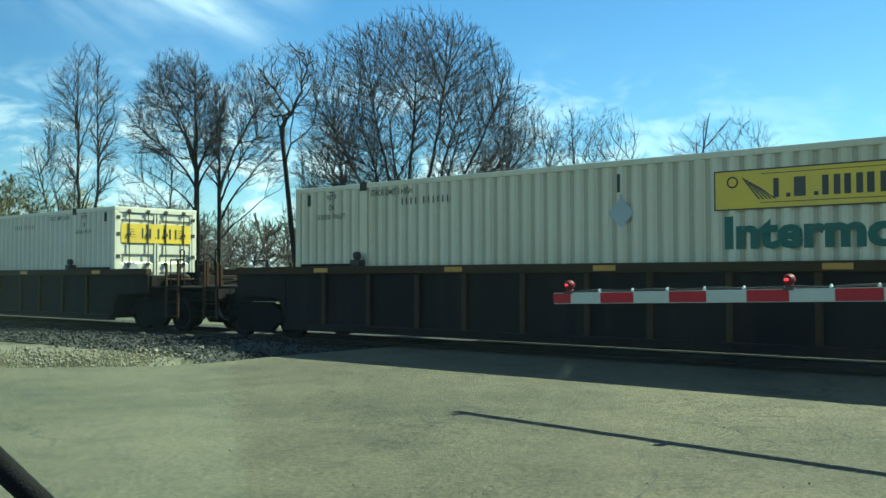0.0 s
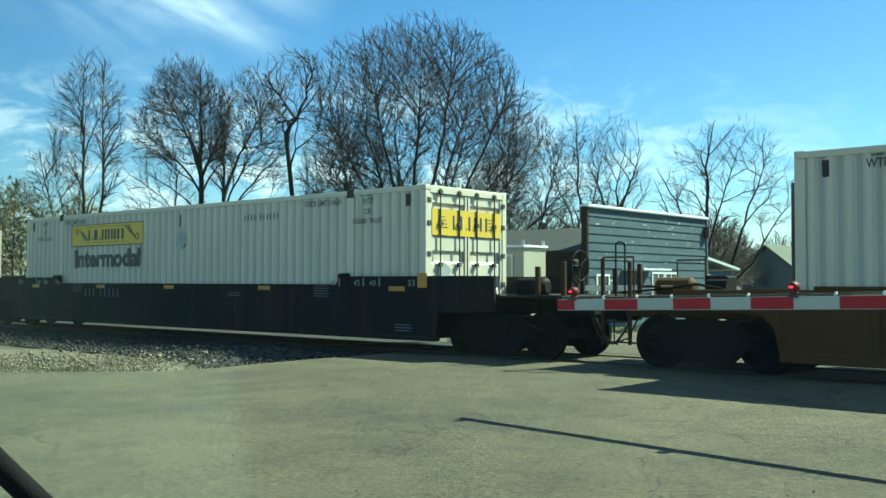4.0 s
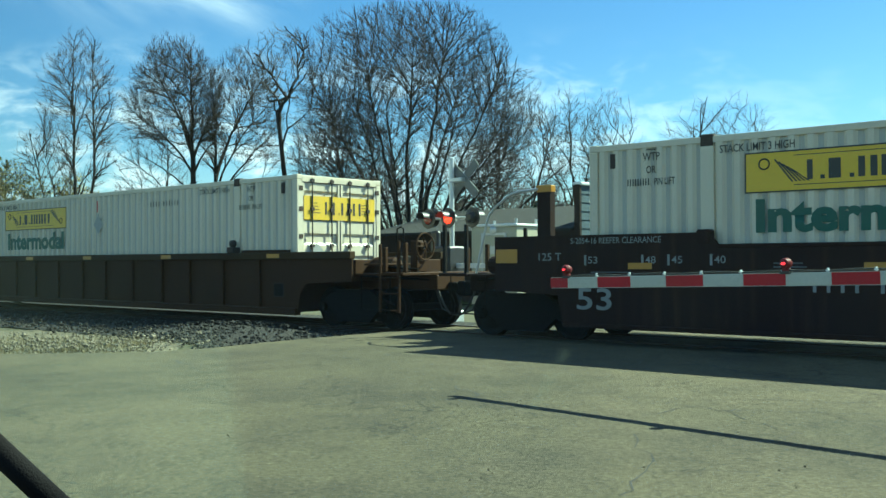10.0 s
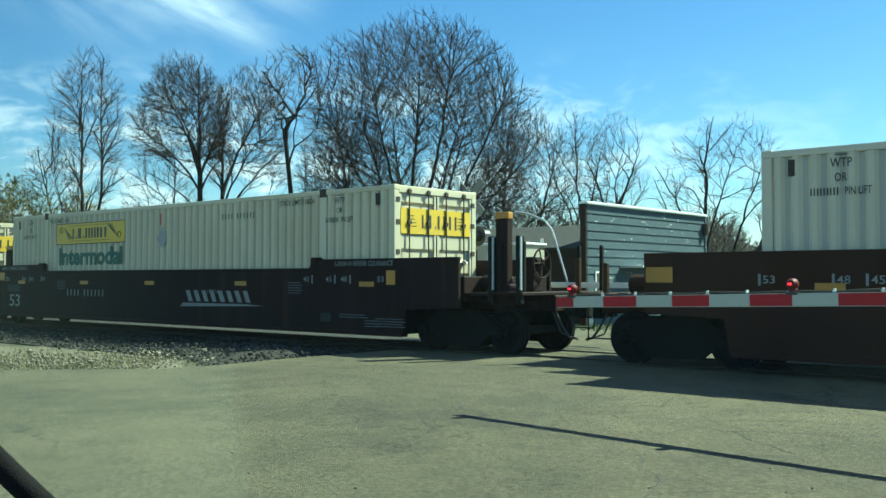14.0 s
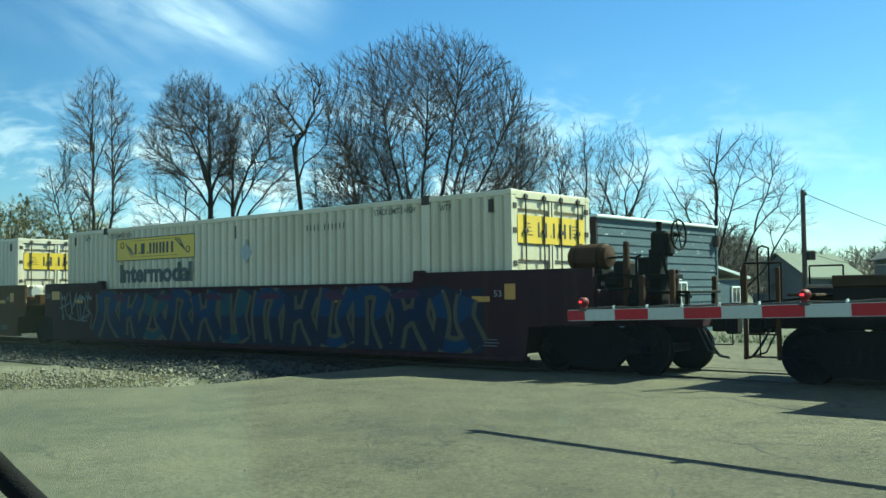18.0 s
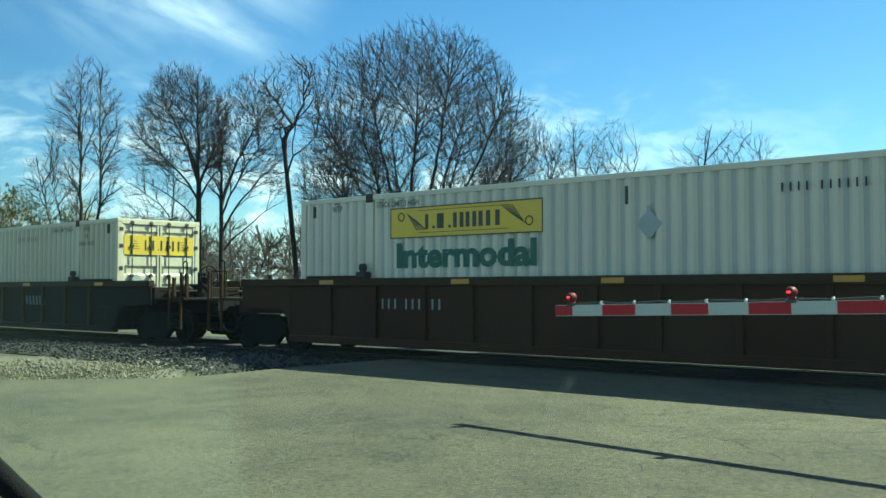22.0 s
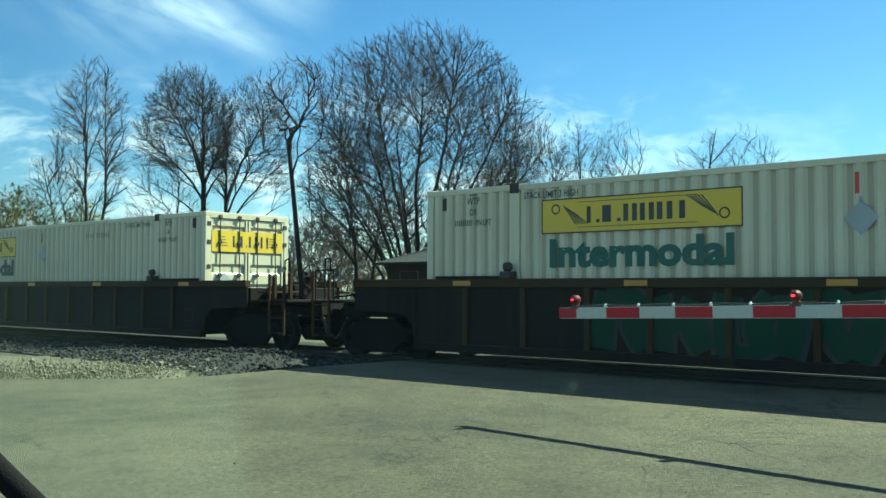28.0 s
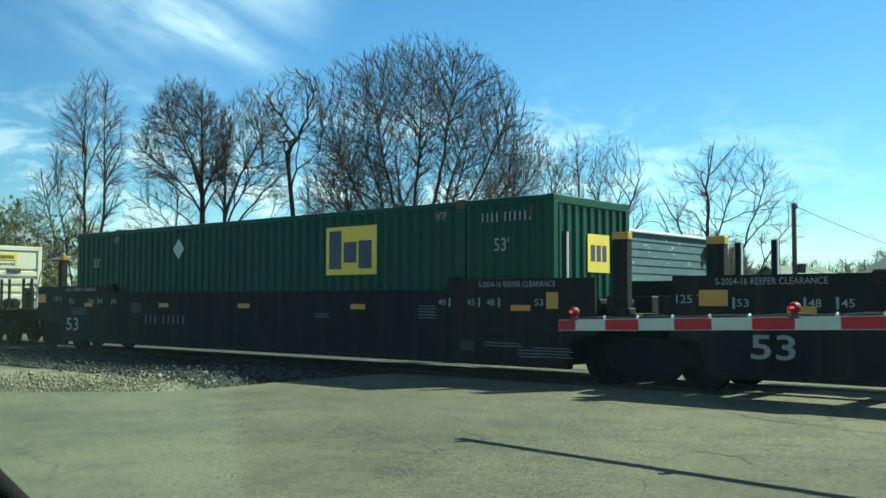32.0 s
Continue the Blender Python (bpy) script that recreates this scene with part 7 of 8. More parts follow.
pebbles("road_grit", 420, 6, grit, 0.004, 0.010, PALESTONE, "loose grit scattered on the asphalt")
pebbles("verge_stones", 5000, 5, verge, 0.015, 0.045, PALESTONE, "scattered pale stones along the pavement edge")
mound = Shape()
mn, mv = 26, []
for j in range(mn + 1):
    for i in range(mn + 1):
        s_, o_ = ROAD_S1 + 0.02 + 14 * i / mn, 0.95 + 4.3 * j / mn
        p = on_track(s_, o_)
        z_ = -0.13 + 0.12 * math.exp(-((s_ - 15.6) / 1.6) ** 2 - ((o_ - 3.2) / 1.3) ** 2) + 0.02 * noise.noise((s_ * 1.3, o_ * 1.3, 0))
        mv.append((p.x, p.y, z_ - ditch(p.x, p.y)))
mound.add(mv, [(j * (mn + 1) + i, (j + 1) * (mn + 1) + i, (j + 1) * (mn + 1) + i + 1, j * (mn + 1) + i + 1) for j in range(mn) for i in range(mn)])
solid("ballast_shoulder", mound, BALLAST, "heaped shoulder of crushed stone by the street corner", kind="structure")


verge_sheet = Shape()
vx, vd = 60, 16
vv = []
for i in range(vx + 1):
    x_ = -34.0 + 29.6 * i / vx
    for j in range(vd + 1):
        y_ = 14.78 + 0.12 * (x_ + 6.7) + (-0.25 if i == vx else 0.0) + 5.6 * j / vd
        p = Vector((x_, y_, 0)) - on_track(0)
        o_ = p.dot(on_track(0, 1) - on_track(0))
        vv.append((x_, y_, -0.145 - ditch(x_, y_) + 0.025 * noise.noise((x_ * 1.1, y_ * 1.1, 3)) + 0.02 * noise.noise((x_ * 4, y_ * 4, 7)) - 0.5 * min(1.0, max(0.0, (3.3 - o_) / 0.8))))
verge_sheet.add(vv, [(i * (vd + 1) + j, (i + 1) * (vd + 1) + j, (i + 1) * (vd + 1) + j + 1, i * (vd + 1) + j + 1) for i in range(vx) for j in range(vd)])
solid("verge", verge_sheet, VERGE, "pale verge of dead grass and gravel beside the pavement", kind="structure")


def tufts(name, n, seed, place, h, material, label):
    rnd = random.Random(seed)
    vs, fs = [], []
    for i in range(n):
        x, y, z = place(rnd)
        for b in range(5):
            a = rnd.uniform(0, 6.28)
            hh, lean = h * rnd.uniform(0.4, 1.0), rnd.uniform(0.1, 0.6) * h
            w = 0.006
            k = len(vs)
            dx, dy = math.cos(a), math.sin(a)
            vs += [(x - dy * w, y + dx * w, z), (x + dy * w, y - dx * w, z), (x + dx * lean, y + dy * lean, z + hh)]
            fs.append((k, k + 1, k + 2))
    return solid(name, Shape().add(vs, fs), material, label, kind="stuff")


def edge_strip(rnd):
    x = rnd.uniform(-26.0, -4.8)
    y = 14.75 + 0.12 * (x + 6.7) + abs(rnd.gauss(0, 1.6))
    return (x, y, -0.15 - ditch(x, y))


def far_lawn(rnd):
    p = on_track(rnd.uniform(-8, 30), FAR_EDGE - abs(rnd.gauss(0, 3.5)) - 0.2)
    return (p.x, p.y, -0.16)


tufts("dry_grass", 9000, 8, edge_strip, 0.12, STRAW, "dead straw-coloured grass along the pavement edge")
tufts("green_grass", 7000, 9, far_lawn, 0.16, GREENBLADE, "fresh green grass beyond the street")


# ---- trees ----
def grow(seed, stems, centre, radii, limbs=40, boughs=420, twigs=3600, sprigs=2, wob=0.05, thin=0.0056, trunk_r=0.17, low=-0.55, skew=0.0, straight=0.42):
    """Limbs and twigs of one leafless tree. Stems are (x, y, foot height, lean x, lean y, thickness, length); length 0 grows
    to the edge of the crown, an ellipsoid. Limbs, boughs and twigs then reach for places strewn through the crown, each
    leaving the bough that lies best for it in a smooth bend."""
    rnd = np.random.default_rng(seed)
    cen, rad = np.array(centre, float), np.array(radii, float)
    wood, twig = [], []
    P, D, R = [], [], []

    def strew(n, inner, power):
        q = rnd.normal(size=(n * 3, 3))
        q /= np.linalg.norm(q, axis=1)[:, None]
        q = q[q[:, 2] > low][:n]
        lump = 0.05 * np.sin(q[:, 0] * 5.1 + seed) * np.cos(q[:, 2] * 6.3 + 2 * seed) + 0.04 * np.sin(q[:, 1] * 9 + q[:, 0] * 8 + seed)
        k = inner + (1 - inner) * rnd.random((len(q), 1)) ** power
        q = q * k * (1 + lump[:, None])
        q[:, 0] += skew * q[:, 2]
        return cen + q * rad

    def bend(a, c, b, n, shake):
        t = np.linspace(0, 1, n + 1)[:, None]
        way = a * (1 - t) ** 2 + 2 * c * t * (1 - t) + b * t * t
        if shake and n > 1:
            way[1:-1] += np.cumsum(rnd.normal(size=(n - 1, 3)), axis=0) * shake * np.sin(np.pi * t[1:-1])
        return way

    def lay(way, r0, r1, store, keep=True, taper=1.0):
        n = len(way) - 1
        r = r1 + (r0 - r1) * (1 - np.linspace(0, 1, n + 1)) ** taper
        for i in range(n):
            store.append((way[i], way[i + 1], r[i], r[i + 1]))
        if keep:
            d = way[1:] - way[:-1]
            d /= np.linalg.norm(d, axis=1)[:, None] + 1e-9
            P.extend(way[1:]); D.extend(d); R.extend(r[1:])

    def reach(targets, size, r_part, r_cap, r_end, store, best, far, keep=True):
        p, d, r = np.array(P), np.array(D), np.array(R)
        for k in range(0, len(targets), 256):
            v = targets[k:k + 256, None] - p[None]
            ln = np.linalg.norm(v, axis=2) + 1e-6
            cs = np.einsum("ijk,jk->ij", v, d) / ln
            g = (targets[k:k + 256] - cen) / rad
            g = g * np.array((0.95, 0.95, 0.55)) + np.array((0, 0, 0.62))
            g /= np.linalg.norm(g, axis=1)[:, None]
            rise = np.einsum("ijk,ik->ij", v, g) / ln
            cost = ln * (1 + 7 * np.clip(best - cs, 0, 2) ** 2 + 2.0 * np.clip(cs - 0.95, 0, 1) + 3.5 * np.clip(0.80 - rise, 0, 2) ** 2)
            pick = cost.argmin(axis=1)
            for j, i in enumerate(pick):
                t, span = targets[k + j], ln[j, i]
                if span < 0.12 or span > far:
                    continue
                c = 0.5 * (p[i] + d[i] * span * 0.40 + t - g[j] * span * 0.45) + rnd.normal(size=3) * span * 0.04
                n = max(2, int(round(span / size)))
                lay(bend(p[i], c, t, n, wob * size * 2), max(r_end * 1.3, min(r_cap, r[i] * r_part)), r_end, store, keep)

    for sx, sy, sz, lx, ly, th, ln in stems:
        p, d = np.array((sx, sy, sz), float), np.array((lx, ly, 1.0))
        d /= np.linalg.norm(d)
        r0 = trunk_r * th
        if ln:
            n = max(2, round(ln / 0.5))
            lay(bend(p, p + d * ln * 0.5 + rnd.normal(size=3) * 0.05, p + d * ln, n, 0.0), r0, r0 * 0.72, wood)
            continue
        o, e = (p - cen) / rad, d / rad
        a, b, c = e @ e, o @ e, o @ o - 1
        q = b * b - a * c
        span = (-b + math.sqrt(q)) / a if q > 0 else 0.9 * np.linalg.norm(cen - p)
        span *= rnd.uniform(0.90, 0.99)
        t = p + d * span
        c = p + (d * 0.6 + np.array((0, 0, 0.4))) * span * straight
        lay(bend(p, c, t, max(3, round(span / 0.4)), wob * 0.7), r0, thin * 2.0, wood, True, 0.8)
    reach(strew(limbs, 0.80, 1.0), 0.36, 0.68, 0.080, thin * 2.6, wood, 0.80, 7.0)
    reach(strew(boughs, 0.45, 0.60), 0.28, 0.60, 0.030, thin * 1.3, twig, 0.78, 3.2)
    low = max(low, -0.50)
    reach(strew(twigs, 0.50, 0.62), 0.24, 0.6, thin * 1.5, thin * 0.8, twig, 0.74, 1.2)
    # sprigs on the outer twigs
    m = len(P)
    first = m - min(m, twigs * 3)
    for i in range(first, m):
        for _ in range(sprigs):
            if rnd.random() < 0.55:
                o = (P[i] - cen) / rad
                v = D[i] * 0.8 + o * 0.30 + rnd.normal(size=3) * 0.36 + np.array((0, 0, 0.22))
                v /= np.linalg.norm(v)
                twig.append((P[i], P[i] + v * rnd.uniform(0.12, 0.32), thin * 0.75, thin * 0.5))
    return wood, twig


def tubes(segs, n):
    """Joins segments as open tubes, quickly."""
    m_ = len(segs)
    a = np.array([s[0][:] for s in segs])
    b = np.array([s[1][:] for s in segs])
    ra, rb = np.array([s[2] for s in segs]), np.array([s[3] for s in segs])
    d = b - a
    d /= np.linalg.norm(d, axis=1)[:, None] + 1e-9
    ref = np.where(np.abs(d[:, 2:3]) > 0.9, np.array([[1.0, 0, 0]]), np.array([[0, 0, 1.0]]))
    u = np.cross(d, ref)
    u /= np.linalg.norm(u, axis=1)[:, None] + 1e-9
    w = np.cross(d, u)
    vs = np.empty((m_, 2 * n, 3))
    for i in range(n):
        t = 2 * math.pi * i / n
        o = u * math.cos(t) + w * math.sin(t)
        vs[:, i] = a + o * ra[:, None]
        vs[:, n + i] = b + o * rb[:, None]
    off = (np.arange(m_) * 2 * n)[:, None]
    fs = np.concatenate([off + np.array([[i, (i + 1) % n, n + (i + 1) % n, n + i]]) for i in range(n)])
    s = Shape()
    s.v, s.f, s.smooth = vs.reshape(-1, 3).tolist(), fs.tolist(), True
    return s


def tree(label, base, seed, stems, centre, radii, bark=BARK, twigs_mat=TWIG, group="bare trees beyond the track", leaves=0, **kw):
    t = thing("tree", label, "tree", group, Matrix.Translation((base[0], base[1], -0.2)))
    wood, twig = grow(seed, stems, centre, radii, **kw)
    part("trunk", tubes(wood, 5), bark, t)
    part("crown", tubes(twig, 3), twigs_mat, t, "dense bare twigs")
    if leaves:
        rnd = random.Random(seed + 1)
        vs, fs = [], []
        for i in range(leaves):
            s = twig[rnd.randrange(len(twig))]
            p = Vector(s[0]).lerp(Vector(s[1]), rnd.random())
            k = len(vs)
            for _ in range(3):
                vs.append((p.x + rnd.uniform(-0.09, 0.09), p.y + rnd.uniform(-0.09, 0.09), p.z + rnd.uniform(-0.14, 0.05)))
            fs.append((k, k + 1, k + 2))
        part("young_leaves", Shape().add(vs, fs), WILLOW, t, "sparse yellow-green young leaves")
    return t


# tall slender pair, the rounded pair, the crooked one, the broad cluster, then the smaller ones by the workshop
tree("tall slender bare tree with twin trunks", (-21.6, 58.0), 11, [(-0.25, 0, 0, -0.012, 0, 1.0, 0), (0.28, 0.3, 0, 0.018, 0.02, 1.0, 0), (-0.5, -0.2, 0, -0.22, 0.05, 0.45, 0)],
     (-0.1, 0, 10.3), (2.5, 2.4, 5.35), limbs=40, boughs=330, twigs=1500, thin=0.0072, trunk_r=0.15, low=-0.9)
tree("thin leaning bare tree beside the willow thicket", (-23.4, 59.0), 21, [(0, 0, 0, -0.18, 0, 1.0, 0), (0.6, 0.2, 0, 0.03, 0, 0.7, 0)], (-0.9, 0, 6.0), (2.1, 1.8, 4.2), limbs=16, boughs=110, twigs=600, thin=0.0085, trunk_r=0.09, twigs_mat=TWIG_PALE)
tree("bare maple with a rounded crown", (-13.3, 52.0), 12,
     [(0, 0, 0, 0.0, 0, 1.2, 7.2), (0, 0, 7.1, -0.45, 0.1, 0.62, 0), (0, 0, 7.0, 0.02, -0.15, 0.7, 0), (0, 0, 7.1, 0.40, 0.1, 0.6, 0), (0, 0, 6.3, -0.95, -0.1, 0.45, 0), (0, 0, 7.0, -0.2, 0.7, 0.5, 0), (0, 0, 6.8, -0.15, -0.7, 0.5, 0), (0, 0, 5.0, -1.3, 0.2, 0.36, 0)],
     (-0.95, 0, 9.2), (2.80, 2.8, 4.75), limbs=50, boughs=500, twigs=3600, sprigs=3, trunk_r=0.165, low=-0.30)
tree("slim bare tree beside the maple", (-14.9, 53.0), 22, [(0, 0, 0, -0.01, 0, 1.0, 0), (0, 0, 3.2, -0.9, 0.2, 0.5, 0), (0, 0, 4.0, 0.8, 0, 0.45, 0), (0, 0, 5.0, -1.0, -0.3, 0.4, 0)], (-0.7, 0, 5.8), (2.4, 2.0, 3.3), limbs=16, boughs=110, twigs=500, trunk_r=0.09)
tree("bare maple with an upswept fan of limbs", (-12.2, 52.5), 13,
     [(0, 0, 0, 0.0, 0, 1.0, 6.4), (0, 0, 6.2, -0.05, 0, 0.62, 0), (0, 0, 6.2, 0.46, 0.1, 0.6, 0), (0.0, 0, 4.4, 0.8, 0, 0.5, 0), (0, 0, 5.4, 0.7, -0.35, 0.45, 0), (0, 0, 5.8, 0.2, 0.5, 0.45, 0), (0, 0, 3.4, 1.1, 0.2, 0.35, 0)],
     (1.35, 0, 8.6), (2.5, 2.4, 4.8), limbs=38, boughs=380, twigs=2500, sprigs=3, trunk_r=0.155, low=-0.40)
tree("crooked bare tree with sparse gnarled limbs", (-6.85, 46.0), 14,
     [(0, 0, 0, -0.10, 0, 1.0, 8.2), (-0.80, 0, 8.1, -0.34, 0, 0.62, 0), (-0.80, 0, 8.1, 0.30, 0.1, 0.6, 0), (-0.66, 0, 6.8, 0.7, -0.2, 0.4, 0), (-0.79, 0, 8.0, -0.05, 0.5, 0.45, 0)],
     (-0.45, 0, 10.5), (1.75, 1.7, 2.5), limbs=16, boughs=64, twigs=260, wob=0.22, thin=0.0095, trunk_r=0.15, twigs_mat=TWIG_PALE)
FAN = [(0.55 * k * math.cos(2.4 * i) + 0.3, 0.5 * k * math.sin(2.4 * i), 0, 0.80 * k ** 0.8 * math.cos(2.4 * i), 0.62 * k ** 0.8 * math.sin(2.4 * i), 1.0 - 0.35 * k, 0) for i, k in ((i, math.sqrt((i + 0.3) / 20)) for i in range(20))]
tree("broad bare tree, many trunks from one base", (-1.7, 44.0), 15, FAN, (0.55, 0, 7.4), (5.75, 4.4, 6.4), limbs=170, boughs=1700, twigs=10000, sprigs=3, trunk_r=0.150, low=-0.62, skew=-0.05, straight=0.40)
tree("bare tree leaning off the broad cluster", (-4.4, 46.5), 16, [(0, 0, 0, -0.10, 0, 1.0, 0), (0.5, 0, 0, 0.10, 0, 0.9, 0), (0, 0, 2.5, -0.8, 0, 0.6, 0), (0.4, 0, 3.0, 0.6, -0.4, 0.5, 0)], (-0.2, 0, 5.7), (2.7, 2.3, 4.4), limbs=34, boughs=300, twigs=1700, trunk_r=0.11)
tree("bare tree with low spreading limbs", (2.7, 46.0), 17, [(0, 0, 0, 0.05, 0, 1.0, 0), (0.4, 0.2, 0, 0.30, 0, 0.85, 0), (0.1, 0, 2.4, 0.9, 0, 0.6, 0), (0, 0, 2.8, -0.6, 0.3, 0.5, 0)], (1.1, 0, 5.5), (3.1, 2.5, 4.1), limbs=34, boughs=300, twigs=1700, trunk_r=0.11)
tree("slim bare tree behind the workshop", (6.9, 50.0), 18, [(0, 0, 0, -0.02, 0, 1.0, 0), (0.2, 0.2, 0, 0.12, 0, 0.7, 0), (0, 0, 3.0, -0.35, 0, 0.6, 0)], (-0.1, 0, 6.1), (1.85, 1.6, 4.6), limbs=22, boughs=120, twigs=560, wob=0.09, trunk_r=0.11, twigs_mat=TWIG_PALE)
tree("slim upswept bare tree behind the workshop", (8.8, 50.5), 19, [(0, 0, 0, 0.0, 0, 1.2, 4.2), (0, 0, 4.0, -0.36, 0, 0.8, 0), (0, 0, 4.1, 0.34, 0.1, 0.85, 0), (0, 0, 4.0, 0.02, -0.4, 0.7, 0), (0, 0, 3.4, 0.55, 0, 0.5, 0)], (0.05, 0, 6.4), (1.85, 1.6, 4.3), limbs=22, boughs=120, twigs=560, wob=0.08, trunk_r=0.115, twigs_mat=TWIG_PALE)
tree("open bare tree with wide arching limbs", (12.9, 48.0), 20,
     [(0, 0, 0, 0.0, 0, 1.0, 4.3), (0, 0, 4.2, 0.08, 0, 0.85, 0), (0.1, 0, 0, 0.38, 0, 0.85, 0), (0.2, 0.1, 0, 0.75, 0.05, 0.7, 0), (0, 0, 2.3, -0.5, 0, 0.7, 0), (-0.5, 0.2, 0, -0.28, 0.1, 0.6, 0), (0.05, 0, 3.0, 0.2, -0.4, 0.5, 0)],
     (1.05, 0, 5.7), (3.9, 2.7, 4.35), limbs=26, boughs=130, twigs=700, wob=0.09, trunk_r=0.125, twigs_mat=TWIG_PALE, low=-0.35)
for i, (x, y, w_, h_, s_) in enumerate(((-25.5, 56.0, 3.0, 7.6, 31), (-23.0, 60.0, 2.2, 7.0, 32), (-28.5, 58.0, 3.2, 7.5, 33), (-19.0, 57.0, 2.2, 4.8, 34))):
    tree("yellowing willow thicket with thin young leaves", (x, y), s_, [(0, 0, 0, 0.05, 0, 1.0, 0), (0.5, 0.3, 0, 0.25, 0, 0.8, 0), (-0.6, 0.2, 0, -0.25, 0, 0.8, 0), (0.3, -0.4, 0, 0.5, -0.2, 0.7, 0), (-0.3, 0.4, 0, -0.5, 0.2, 0.7, 0)], (0, 0, h_ * 0.50), (w_, w_, h_ * 0.52),
         limbs=20, boughs=150, twigs=900, twigs_mat=TWIG_PALE, leaves=9000 if i != 3 else 3000, trunk_r=0.06, group="willow thicket")

# brush and far tree line: a few bushes built once and copied
BUSHES = []
for i, sd in enumerate((51, 52, 53)):
    b = tagged(new("bush"), "bare grey-brown brush in the distance", "bush", "far brush")
    wood, twig = grow(sd, [(0, 0, 0, 0.05, 0, 1.0, 0), (0.5, 0.2, 0, 0.4, 0.1, 0.8, 0), (-0.5, -0.2, 0, -0.4, 0, 0.8, 0), (0.1, 0.4, 0, 0.1, 0.4, 0.7, 0), (0, -0.3, 0, -0.1, -0.4, 0.7, 0)], (0, 0, 2.5), (2.5, 2.5, 2.7), thin=0.013, limbs=18, boughs=110, twigs=520, trunk_r=0.06)
    part("stem", tubes(wood, 4), BUSH, b)
    part("crown", tubes(twig, 3), BUSH, b)
    BUSHES.append(b)
rb_ = random.Random(77)
spots = [(-13.5, 62, 1.2), (-11.0, 60, 1.0), (-8.8, 63, 1.3), (-6.4, 60, 1.1), (-3.5, 62, 1.3), (-16.5, 66, 1.2), (-19.5, 70, 1.3), (0.5, 62, 1.2), (3.5, 60, 1.2), (6.0, 64, 1.2), (-23.5, 74, 1.4)]
spots += [(20.5, 74, 1.0), (23.5, 82, 1.15), (27.5, 88, 1.05), (31.5, 92, 1.1), (36, 96, 1.15), (17.0, 62, 1.05), (18.6, 66, 1.1), (41, 100, 1.3), (46, 104, 1.25)]
spots += [(-60 + 8.5 * i + rb_.uniform(-3, 3), 118 + rb_.uniform(-8, 14), rb_.uniform(1.3, 2.1)) for i in range(20)]
for i, (x, y, k) in enumerate(spots):
    src = BUSHES[i % 3]
    m_ = Matrix.Translation((x, y, -0.16)) @ Matrix.Rotation(rb_.uniform(0, 6.28), 4, "Z")
    if i < 3:
        src.matrix_basis = m_ @ Matrix.Diagonal((k, k, k, 1))
    else:
        cp_ = copy_thing(src, m_)
        cp_.scale = (k, k, k * rb_.uniform(0.9, 1.15))


def fir(x, y, h, seed):
    t = thing("conifer", "small dark evergreen among the bare trees", "tree", "evergreens", Matrix.Translation((x, y, -0.16)))
    part("trunk", Shape().tube((0, 0, 0), (0, 0, h), 0.12, 0.02, 7), BARK, t)
    rnd = random.Random(seed)
    vs, fs = [], []
    for i in range(1500):
        z = rnd.uniform(0.08, 1.0) * h
        r = (1 - z / h) * h * 0.30 * rnd.uniform(0.3, 1.0) + 0.03
        a = rnd.uniform(0, 6.28)
        p = Vector((math.cos(a) * r, math.sin(a) * r, z - r * 0.25))
        k = len(vs)
        vs += [tuple(p + Vector((rnd.uniform(-0.2, 0.2), rnd.uniform(-0.2, 0.2), rnd.uniform(-0.12, 0.06)))) for _ in range(3)]
        fs.append((k, k + 1, k + 2))
    part("needles", Shape().add(vs, fs), FIR, t)


fir(-21.5, 80.0, 5.2, 3)
fir(5.6, 56.0, 5.0, 5)
fir(4.2, 58.0, 4.2, 6)


# ---- the waiting car's own glass and trim ----
DUST_HAZE, dn, dl, db = principled("dusty_hazed_windscreen")
dn.remove(db)
d_out = dn["Material Output"]
d_tr, d_df, d_tl, d_mix, d_mx2 = dn.new("ShaderNodeBsdfTransparent"), dn.new("ShaderNodeBsdfDiffuse"), dn.new("ShaderNodeBsdfTranslucent"), dn.new("ShaderNodeMixShader"), dn.new("ShaderNodeMixShader")
d_df.inputs["Color"].default_value = d_tl.inputs["Color"].default_value = (0.62, 0.70, 0.52, 1)
d_tc, d_sep = dn.new("ShaderNodeTexCoord"), dn.new("ShaderNodeSeparateXYZ")
dl.new(d_tc.outputs["Object"], d_sep.inputs[0])


def ramp(value, a, b):
    r_ = dn.new("ShaderNodeMapRange")
    r_.interpolation_type = "SMOOTHSTEP"
    r_.inputs["From Min"].default_value, r_.inputs["From Max"].default_value = a, b
    dl.new(value, r_.inputs["Value"])
    return r_.outputs["Result"]


def times(a, b):
    m_ = dn.new("ShaderNodeMath")
    m_.operation = "MULTIPLY"
    for i, v in enumerate((a, b)):
        if isinstance(v, float):
            m_.inputs[i].default_value = v
        else:
            dl.new(v, m_.inputs[i])
    return m_.outputs[0]


# dashboard reflection at the lower left, put into the glass as a pale film
dash_reflection = times(times(ramp(d_sep.outputs["X"], -0.196, -0.214), ramp(d_sep.outputs["Z"], -0.055, -0.10)), 0.062)
wipe = times(field(dn, dl, 5.0, (1, 1, 0.6), 3, 0.35, 0.75), 0.005)
# haze put into the colour, stronger towards the left of the pane
side_haze = times(ramp(d_sep.outputs["X"], -0.20, -0.46), 0.014)
